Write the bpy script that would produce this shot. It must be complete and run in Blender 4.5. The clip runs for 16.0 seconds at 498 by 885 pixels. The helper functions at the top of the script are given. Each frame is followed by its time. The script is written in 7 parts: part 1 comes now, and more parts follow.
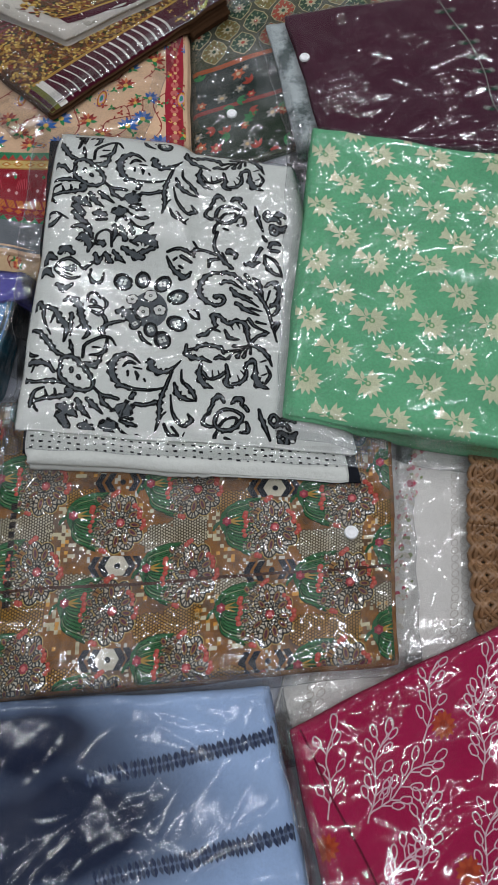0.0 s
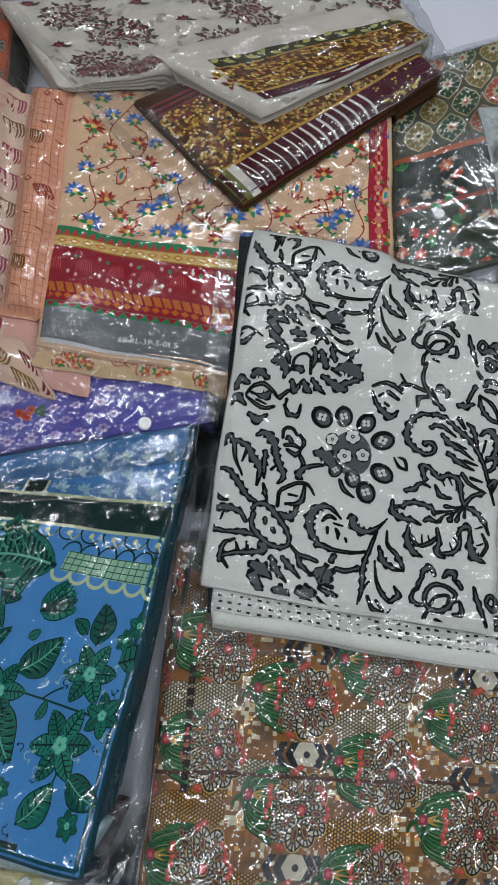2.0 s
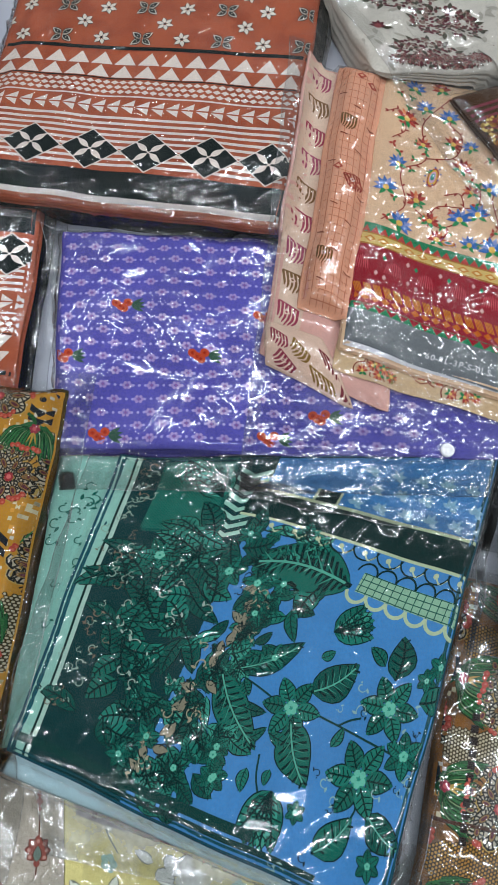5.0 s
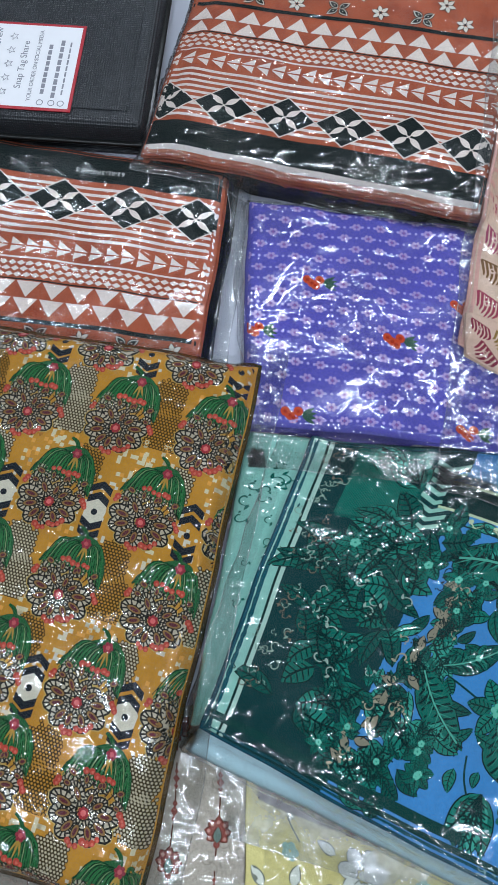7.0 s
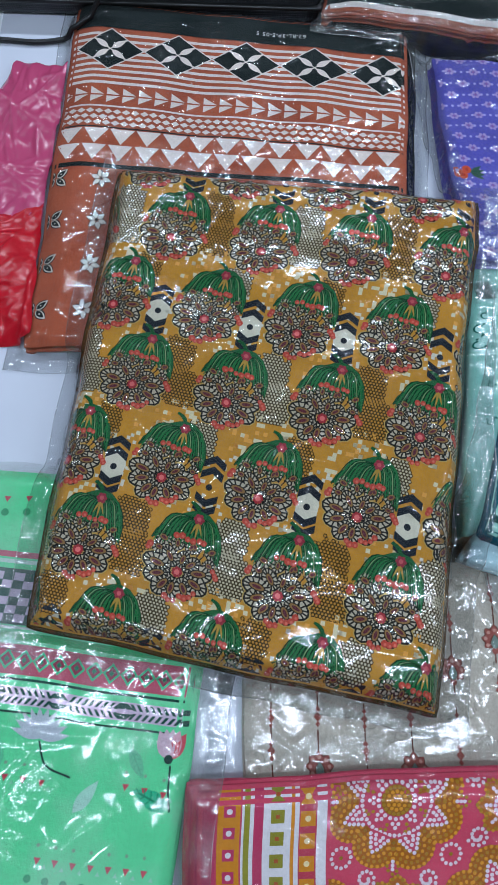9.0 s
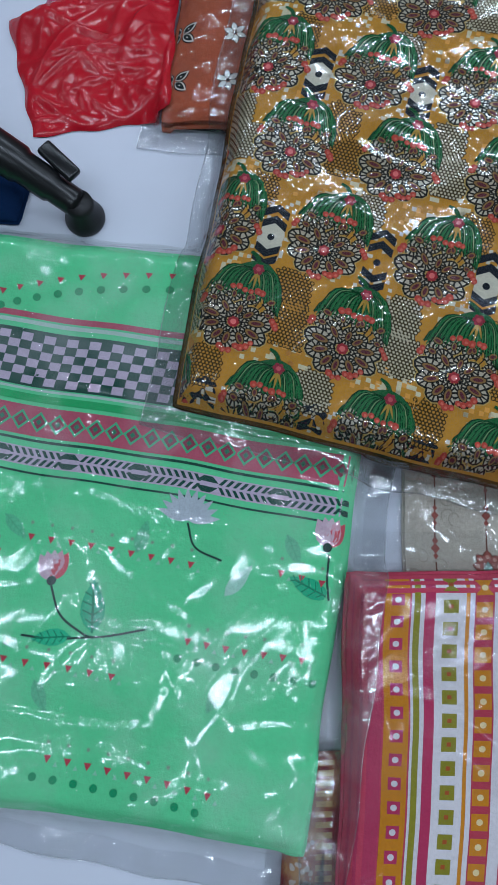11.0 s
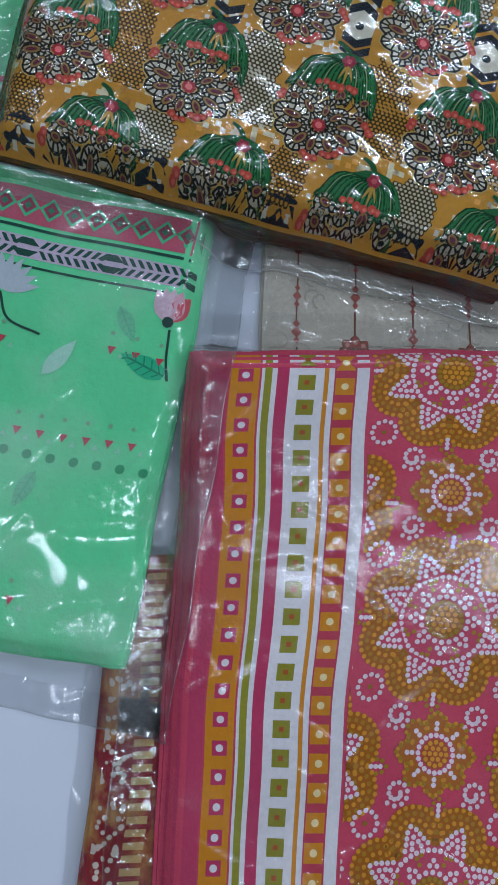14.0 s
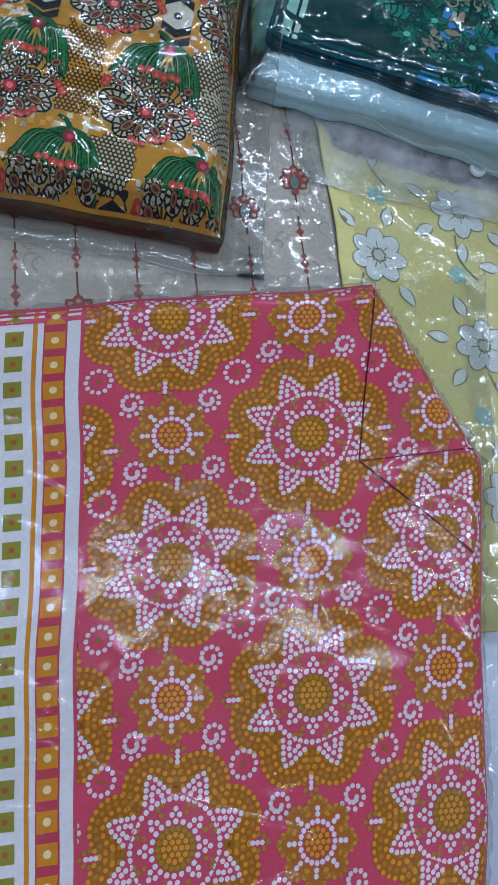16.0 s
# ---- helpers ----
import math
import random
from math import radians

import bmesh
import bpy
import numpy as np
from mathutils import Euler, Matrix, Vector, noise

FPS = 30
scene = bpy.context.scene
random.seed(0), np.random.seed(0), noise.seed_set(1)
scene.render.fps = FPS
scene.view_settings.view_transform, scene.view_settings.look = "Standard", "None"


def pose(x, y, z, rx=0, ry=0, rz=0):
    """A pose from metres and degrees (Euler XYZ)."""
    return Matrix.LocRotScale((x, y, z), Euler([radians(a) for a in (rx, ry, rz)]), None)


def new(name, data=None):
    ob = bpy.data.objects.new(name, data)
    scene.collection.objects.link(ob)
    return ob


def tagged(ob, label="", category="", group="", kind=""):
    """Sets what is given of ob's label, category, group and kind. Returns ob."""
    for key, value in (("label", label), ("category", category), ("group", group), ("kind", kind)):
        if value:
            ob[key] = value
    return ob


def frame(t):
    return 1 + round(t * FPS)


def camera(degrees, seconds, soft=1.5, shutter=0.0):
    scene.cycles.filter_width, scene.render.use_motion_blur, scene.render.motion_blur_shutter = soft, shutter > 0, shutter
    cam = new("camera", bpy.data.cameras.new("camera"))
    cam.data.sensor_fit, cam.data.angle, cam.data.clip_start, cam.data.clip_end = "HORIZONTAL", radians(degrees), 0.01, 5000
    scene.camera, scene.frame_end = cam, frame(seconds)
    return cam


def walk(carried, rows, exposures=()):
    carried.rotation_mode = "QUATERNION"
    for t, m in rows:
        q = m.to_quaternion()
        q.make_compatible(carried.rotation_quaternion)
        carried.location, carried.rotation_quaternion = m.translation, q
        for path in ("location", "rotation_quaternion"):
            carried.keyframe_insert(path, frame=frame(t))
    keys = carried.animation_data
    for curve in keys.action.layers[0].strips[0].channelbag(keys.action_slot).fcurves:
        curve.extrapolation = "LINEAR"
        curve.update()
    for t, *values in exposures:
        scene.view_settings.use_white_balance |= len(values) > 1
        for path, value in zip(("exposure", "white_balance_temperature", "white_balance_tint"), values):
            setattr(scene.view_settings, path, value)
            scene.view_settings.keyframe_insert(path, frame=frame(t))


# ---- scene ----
cam = camera(39.8, 16.0)
PATH = [
    (0.0, 0.4844, -0.1833, 0.5956, 21.14, 1.55, -15.4),
    (0.5, 0.4646, -0.114, 0.5941, 21.19, 1.91, -14.62),
    (1.0, 0.4365, -0.0516, 0.593, 20.1, 2.37, -12.69),
    (1.5, 0.4092, -0.013, 0.5972, 20.02, 2.58, -10.44),
    (2.0, 0.383, 0.0131, 0.5923, 19.28, 2.68, -9.53),
    (2.5, 0.3537, 0.0262, 0.5954, 19.2, 2.65, -9.09),
    (3.0, 0.3107, 0.0448, 0.5948, 18.92, 3.37, -7.88),
    (3.5, 0.2662, 0.056, 0.5896, 18.22, 3.04, -6.1),
    (4.0, 0.228, 0.0648, 0.5913, 18.11, 2.55, -4.4),
    (4.5, 0.1884, 0.0787, 0.5892, 17.63, 2.29, -1.94),
    (7.0, 0.0011, 0.0721, 0.5747, 16.47, 0.95, 5.28),
    (7.5, -0.0786, 0.0366, 0.5588, 15.19, 0.18, 2.98),
    (8.0, -0.1262, 0.0061, 0.5601, 16.01, -0.23, 1.39),
    (8.5, -0.169, -0.0313, 0.5576, 16.41, -0.22, 1.05),
    (9.0, -0.2096, -0.0698, 0.5444, 16.22, -0.58, 1.61),
    (9.5, -0.2399, -0.0975, 0.5285, 15.66, 0.16, 1.49),
    (10.0, -0.2675, -0.1257, 0.5103, 14.51, 0.72, 1.75),
    (12.5, -0.3192, -0.2544, 0.423, 11.6, -0.72, 7.77),
    (13.0, -0.2956, -0.2686, 0.4148, 11.94, -1.6, 7.63),
    (13.5, -0.2582, -0.2793, 0.3947, 11.62, -3.51, 5.65),
    (14.0, -0.2329, -0.2837, 0.3793, 10.81, -4.51, 3.98),
    (14.5, -0.2021, -0.2925, 0.3729, 11.26, -5.48, 0.98),
    (15.0, -0.1723, -0.3056, 0.3756, 12.71, -7.14, -0.98),
    (15.5, -0.1534, -0.3142, 0.3763, 13.25, -7.47, -2.63),
    (16.0, -0.1249, -0.322, 0.3772, 14.11, -9.25, -3.61),
]
walk(cam, [(t, pose(*p)) for t, *p in PATH], exposures=[
    (0.0, -0.32, 6400, 15), (2.0, -0.38, 6400, 12), (4.5, 0.04, 6350, 10), (7.0, 0.15, 5850, 9), (8.5, 0.10, 5550, 8),
    (10.0, 0.02, 5350, 8), (12.5, -0.47, 5650, 8), (14.0, -0.32, 5500, 9), (15.0, -0.24, 5350, 9), (16.0, -0.13, 5250, 9)])

# ---------------------------------------------------------------- light
world = bpy.data.worlds.new("world")
scene.world = world
world.use_nodes = True
world.node_tree.nodes["Background"].inputs[0].default_value = (0.75, 0.85, 1.0, 1)
world.node_tree.nodes["Background"].inputs[1].default_value = 0.05

CEIL = 2.05


def tube_lamp(x, y, watts, turn=0.0, length=1.2, width=0.09):
    """A bare fluorescent tube under the ceiling."""
    lamp = bpy.data.lights.new("ceiling_lamp", "AREA")
    lamp.shape, lamp.size, lamp.size_y, lamp.energy = "RECTANGLE", length, width, watts
    lamp.color = (0.93, 0.97, 1.0)
    ob = new("ceiling_lamp", lamp)
    ob.matrix_world = pose(x, y, CEIL - 0.03, 0, 0, turn)
    return ob


for lx, ly, watts, turn in ((-1.25, -0.35, 10, 0), (0.2, -0.35, 12, 0), (1.65, -0.35, 15, 0), (-1.2, 1.65, 10, 0), (0.25, 1.65, 18, 0), (1.7, 1.65, 18, 0), (-2.2, 0.6, 5, 90), (2.45, 0.6, 10, 90), (0.2, -1.9, 9, 0)):
    tube_lamp(lx, ly, watts, turn)


# ---------------------------------------------------------------- materials
def lin(h):
    """A linear colour from a hex one."""
    v = [int(h[i:i + 2], 16) / 255 for i in (0, 2, 4)]
    return tuple(a / 12.92 if a < 0.04045 else ((a + 0.055) / 1.055) ** 2.4 for a in v) + (1.0,)


def tree(name):
    m = bpy.data.materials.new(name)
    m.use_nodes = True
    return m, m.node_tree.nodes, m.node_tree.links


def val(links, socket, v):
    if hasattr(v, "links"):
        links.new(v, socket)
    else:
        socket.default_value = v


def noise_node(n, l, coord, scale, detail=3.0, rough=0.5):
    t = n.new("ShaderNodeTexNoise")
    t.inputs["Scale"].default_value, t.inputs["Detail"].default_value, t.inputs["Roughness"].default_value = scale, detail, rough
    l.new(coord, t.inputs["Vector"])
    return t.outputs["Fac"]


def ramp_node(n, l, fac, a, b, lo, hi, soft=False):
    r = n.new("ShaderNodeMapRange")
    if soft:
        r.interpolation_type = "SMOOTHSTEP"
    for i, v in ((1, a), (2, b), (3, lo), (4, hi)):
        r.inputs[i].default_value = v
    l.new(fac, r.inputs[0])
    return r.outputs[0]


FABRICS = {}


def fabric(h, sheen=0.0, rough=0.82, vary=0.16, bleed=0.0, other="ffffff"):
    """Woven printed cotton of a colour, with faded blotches, thread relief and soft creases. bleed: how much the other colour blotches in."""
    key = (h, sheen, rough, vary, bleed, other)
    if key in FABRICS:
        return FABRICS[key]
    m, n, l = tree("cotton_" + h)
    b = n["Principled BSDF"]
    co = n.new("ShaderNodeTexCoord").outputs["Object"]
    big, small = noise_node(n, l, co, 22, 4), noise_node(n, l, co, 420, 2)
    mixed = n.new("ShaderNodeMix")
    mixed.data_type = "RGBA"
    base, dark = lin(h), [c * (1 - vary) for c in lin(h)[:3]] + [1]
    mixed.inputs["A"].default_value, mixed.inputs["B"].default_value = base, dark
    add = n.new("ShaderNodeMath")
    add.operation, add.use_clamp = "ADD", True
    l.new(ramp_node(n, l, big, 0.35, 0.65, 0, 0.6), add.inputs[0])
    l.new(ramp_node(n, l, small, 0.35, 0.65, 0, 0.5), add.inputs[1])
    l.new(add.outputs[0], mixed.inputs["Factor"])
    colour = mixed.outputs["Result"]
    if bleed:
        second = n.new("ShaderNodeMix")
        second.data_type = "RGBA"
        l.new(ramp_node(n, l, noise_node(n, l, co, 34, 5, 0.65), 0.46, 0.62, 0, bleed), second.inputs["Factor"])
        l.new(colour, second.inputs["A"])
        second.inputs["B"].default_value = lin(other)
        colour = second.outputs["Result"]
    l.new(colour, b.inputs["Base Color"])
    b.inputs["Roughness"].default_value = rough
    b.inputs["Specular IOR Level"].default_value = 0.05
    b.inputs["Sheen Weight"].default_value = sheen
    # threads and creases
    bump, crease = n.new("ShaderNodeBump"), n.new("ShaderNodeBump")
    l.new(noise_node(n, l, co, 900, 2), bump.inputs["Height"])
    bump.inputs["Strength"].default_value, bump.inputs["Distance"].default_value = 0.25, 0.0004
    l.new(noise_node(n, l, co, 38, 5, 0.6), crease.inputs["Height"])
    crease.inputs["Strength"].default_value, crease.inputs["Distance"].default_value = 0.5, 0.006
    l.new(crease.outputs[0], bump.inputs["Normal"])
    l.new(bump.outputs[0], b.inputs["Normal"])
    FABRICS[key] = m
    return m


def plastic_film(name="clear_film", haze=0.03, crinkle=0.75, gloss=1.0, rough=0.095, tint=(0.975, 0.98, 0.98, 1), turn=0.6):
    """Thin clear film: see-through, shiny by angle, faintly milky in patches, with sharp folds, pulls and small crinkles."""
    m, n, l = tree(name)
    n.remove(n["Principled BSDF"])
    out = n["Material Output"]
    co = n.new("ShaderNodeTexCoord").outputs["Object"]
    clear, shiny, milk = n.new("ShaderNodeBsdfTransparent"), n.new("ShaderNodeBsdfGlossy"), n.new("ShaderNodeBsdfDiffuse")
    clear.inputs[0].default_value = tint
    shiny.inputs["Roughness"].default_value = rough
    milk.inputs[0].default_value = (0.85, 0.87, 0.88, 1)
    warp = n.new("ShaderNodeVectorMath")
    warp.operation = "MULTIPLY_ADD"
    nz = n.new("ShaderNodeTexNoise")
    nz.inputs["Scale"].default_value = 11
    l.new(co, nz.inputs["Vector"])
    l.new(nz.outputs["Color"], warp.inputs[0])
    warp.inputs[1].default_value = (0.045, 0.045, 0.045)
    l.new(co, warp.inputs[2])

    def stretched(angle, along, move=0.0):
        mp = n.new("ShaderNodeMapping")
        mp.inputs["Location"].default_value = (move, move * 0.7, 0)
        mp.inputs["Rotation"].default_value = (0, 0, angle)
        mp.vector_type = "TEXTURE"
        mp.inputs["Scale"].default_value = (1.0, 1.0 / along, 1.0)
        l.new(warp.outputs[0], mp.inputs["Vector"])
        return mp.outputs[0]

    def ridge(vector, scale, wide):
        """Thin ridges where a noise crosses its middle."""
        off = n.new("ShaderNodeMath")
        off.operation = "SUBTRACT"
        l.new(noise_node(n, l, vector, scale, 1.5), off.inputs[0])
        off.inputs[1].default_value = 0.5
        size = n.new("ShaderNodeMath")
        size.operation = "ABSOLUTE"
        l.new(off.outputs[0], size.inputs[0])
        return ramp_node(n, l, size.outputs[0], 0.0, wide, 1.0, 0.0, True)

    normal = None

    def relief(height, distance, strength):
        nonlocal normal
        b = n.new("ShaderNodeBump")
        l.new(height, b.inputs["Height"])
        b.inputs["Distance"].default_value = distance
        l.new(strength, b.inputs["Strength"])
        if normal:
            l.new(normal, b.inputs["Normal"])
        normal = b.outputs[0]

    # shallow pulls, long and narrow
    relief(noise_node(n, l, stretched(turn, 0.16), 60, 1.5), 0.0036, ramp_node(n, l, noise_node(n, l, co, 9, 2), 0.42, 0.64, 0.04, crinkle * 0.5))
    # sharp folds in three ways
    for k, (da, along, scale, wide, deep) in enumerate(((0.0, 0.10, 36, 0.085, 0.0007), (1.15, 0.14, 30, 0.09, 0.0008), (2.3, 0.22, 46, 0.09, 0.0006))):
        relief(ridge(stretched(turn + da, along, 0.37 * k), scale, wide), deep, ramp_node(n, l, noise_node(n, l, stretched(0, 1, 0.9 + 0.61 * k), 13 + 4 * k, 2), 0.46, 0.55, 0.0, min(1.0, crinkle * 1.3)))
    # small crinkles in patches
    relief(noise_node(n, l, warp.outputs[0], 150, 2), 0.0030, ramp_node(n, l, noise_node(n, l, co, 21, 3), 0.52, 0.64, 0.0, crinkle * 0.7))
    l.new(normal, shiny.inputs["Normal"])
    fres = n.new("ShaderNodeFresnel")
    fres.inputs["IOR"].default_value = 1.5
    l.new(normal, fres.inputs["Normal"])
    scale, cap = n.new("ShaderNodeMath"), n.new("ShaderNodeMath")
    scale.operation, cap.operation = "MULTIPLY", "MINIMUM"
    l.new(fres.outputs[0], scale.inputs[0])
    scale.inputs[1].default_value = 1.5 * gloss
    l.new(scale.outputs[0], cap.inputs[0])
    cap.inputs[1].default_value = 0.30
    one, two = n.new("ShaderNodeMixShader"), n.new("ShaderNodeMixShader")
    l.new(ramp_node(n, l, noise_node(n, l, co, 26, 4), 0.42, 0.75, haze * 0.1, haze * 1.3), one.inputs[0])
    l.new(clear.outputs[0], one.inputs[1])
    l.new(milk.outputs[0], one.inputs[2])
    l.new(cap.outputs[0], two.inputs[0])
    l.new(one.outputs[0], two.inputs[1])
    l.new(shiny.outputs[0], two.inputs[2])
    l.new(two.outputs[0], out.inputs["Surface"])
    return m


def plain(name, h, rough=0.5, spec=0.5, metal=0.0, vary=0.1, scale=60, bump=0.0, bump_scale=200):
    m, n, l = tree(name)
    b = n["Principled BSDF"]
    co = n.new("ShaderNodeTexCoord").outputs["Object"]
    mixed = n.new("ShaderNodeMix")
    mixed.data_type = "RGBA"
    mixed.inputs["A"].default_value = lin(h)
    mixed.inputs["B"].default_value = [c * (1 - vary) for c in lin(h)[:3]] + [1]
    l.new(ramp_node(n, l, noise_node(n, l, co, scale, 5), 0.35, 0.65, 0, 1), mixed.inputs["Factor"])
    l.new(mixed.outputs["Result"], b.inputs["Base Color"])
    b.inputs["Roughness"].default_value, b.inputs["Specular IOR Level"].default_value, b.inputs["Metallic"].default_value = rough, spec, metal
    if bump:
        bp = n.new("ShaderNodeBump")
        l.new(noise_node(n, l, co, bump_scale, 3), bp.inputs["Height"])
        bp.inputs["Strength"].default_value, bp.inputs["Distance"].default_value = bump, 0.002
        l.new(bp.outputs[0], b.inputs["Normal"])
    return m


FILM = plastic_film()
FILM_SOFT = plastic_film("soft_film", haze=0.012, crinkle=0.55, gloss=0.85, turn=-0.5)
FILM_TAUT = plastic_film("taut_film", haze=0.02, crinkle=0.36, gloss=0.36, rough=0.12, turn=1.1)
FILM_VEIL = plastic_film("veiled_film", haze=0.14, crinkle=0.5, gloss=0.8, turn=0.3)
FILM_MILKY = plastic_film("frosted_film", haze=0.42, crinkle=0.02, gloss=0.06, rough=0.2)
MARGIN = plastic_film("margin_film", haze=0.03, crinkle=1.1, gloss=1.0)
SEAL = plastic_film("sealed_edge", haze=0.25, crinkle=0.3, rough=0.12)
WHITE_PLASTIC = plain("white_plastic", "eef0f0", 0.35, vary=0.04)
TABLE_WHITE = plain("white_laminate", "c6c9d4", 0.38, vary=0.06, scale=9, bump=0.03, bump_scale=60)
WALL = plain("wall_paint", "86847f", 0.9, vary=0.05, scale=3)


# ---------------------------------------------------------------- building
def link(name, verts, faces, mats, parent=None, index=None, smooth=True):
    me = bpy.data.meshes.new(name)
    me.from_pydata(verts.tolist() if hasattr(verts, "tolist") else verts, [], faces.tolist() if hasattr(faces, "tolist") else faces)
    for m in mats if isinstance(mats, (list, tuple)) else [mats]:
        me.materials.append(m)
    if index is not None:
        me.polygons.foreach_set("material_index", index)
    me.polygons.foreach_set("use_smooth", [smooth] * len(me.polygons))
    me.update()
    ob = new(name, me)
    ob.parent = parent
    return ob


def part(name, bm, mat, parent, label="", smooth=True):
    me = bpy.data.meshes.new(name)
    bm.to_mesh(me)
    bm.free()
    me.materials.append(mat)
    me.polygons.foreach_set("use_smooth", [smooth] * len(me.polygons))
    ob = new(name, me)
    ob.parent = parent
    return tagged(ob, label)


def box(lo, hi, bevel=0.0, segments=2):
    bm = bmesh.new()
    bmesh.ops.create_cube(bm, size=1)
    for v in bm.verts:
        v.co = [lo[i] + (v.co[i] + 0.5) * (hi[i] - lo[i]) for i in range(3)]
    if bevel:
        bmesh.ops.bevel(bm, geom=bm.edges[:], offset=bevel, segments=segments, affect="EDGES", profile=0.5)
    return bm


def tube(points, radius, sides=8, closed=False):
    """A round tube through points, as verts and faces."""
    p = np.array(points, float)
    r = np.broadcast_to(np.asarray(radius, float), len(p))
    d = np.gradient(p, axis=0)
    d /= np.linalg.norm(d, axis=1)[:, None] + 1e-12
    side = np.cross(d, (0.13, 0.21, 0.97))
    side /= np.linalg.norm(side, axis=1)[:, None] + 1e-12
    up = np.cross(side, d)
    a = np.linspace(0, 2 * np.pi, sides, endpoint=False)
    v = p[:, None] + r[:, None, None] * (np.cos(a)[None, :, None] * side[:, None] + np.sin(a)[None, :, None] * up[:, None])
    f = [(i * sides + j, i * sides + (j + 1) % sides, (i + 1) * sides + (j + 1) % sides, (i + 1) * sides + j) for i in range(len(p) - 1) for j in range(sides)]
    f += [tuple(range(sides))[::-1], tuple((len(p) - 1) * sides + j for j in range(sides))]
    return v.reshape(-1, 3), f


# what lies highest at each spot of the table, on a 2.5 mm raster
X0, Y0, CELL = -0.75, -0.65, 0.0025
TOP = np.zeros((680, 700))


def cell(x, y):
    return np.clip(((y - Y0) / CELL), 0, TOP.shape[0] - 1.01), np.clip(((x - X0) / CELL), 0, TOP.shape[1] - 1.01)


def below(x, y, grid=None):
    g = TOP if grid is None else grid
    r, c = cell(x, y)
    i, j = r.astype(int), c.astype(int)
    a, b = r - i, c - j
    return g[i, j] * (1 - a) * (1 - b) + g[i + 1, j] * a * (1 - b) + g[i, j + 1] * (1 - a) * b + g[i + 1, j + 1] * a * b


def raise_to(x, y, z):
    r, c = cell(x, y)
    np.maximum.at(TOP, (np.rint(r).astype(int), np.rint(c).astype(int)), z)


def blur(a, times):
    for _ in range(times):
        p = np.pad(a, 1, mode="edge")
        a = (p[:-2, 1:-1] + p[2:, 1:-1] + p[1:-1, :-2] + p[1:-1, 2:] + 2 * p[1:-1, 1:-1]) / 6
    return a


def waves(x, y, seed, count=7, lo=0.03, hi=0.12):
    """Soft uneven swells between about -1 and 1."""
    rng = np.random.default_rng(seed)
    z = np.zeros_like(x)
    for _ in range(count):
        a, w, ph = rng.uniform(0, 6.28), rng.uniform(lo, hi), rng.uniform(0, 6.28)
        z += np.sin((x * math.cos(a) + y * math.sin(a)) * 6.28 / w + ph)
    return z / math.sqrt(count) / 1.4


def creases(x, y, seed, count, length, width, margin=0.0):
    """Straight sharp folds, as film takes them, between 0 and about 1."""
    rng = np.random.default_rng(seed)
    z = np.zeros_like(x)
    for _ in range(count):
        k = rng.integers(0, x.size)
        cx, cy, a = x.flat[k], y.flat[k], rng.uniform(0, 3.14)
        ln, wd = length * rng.uniform(0.4, 1.4), width * rng.uniform(0.5, 1.6)
        dx, dy = x - cx, y - cy
        al, ac = dx * math.cos(a) + dy * math.sin(a), -dx * math.sin(a) + dy * math.cos(a)
        ac = ac + 0.15 * al * al / ln
        z = np.maximum(z, rng.uniform(0.3, 1.0) * np.exp(-np.abs(ac) / wd) * np.exp(-(al / ln) ** 2))
    return z


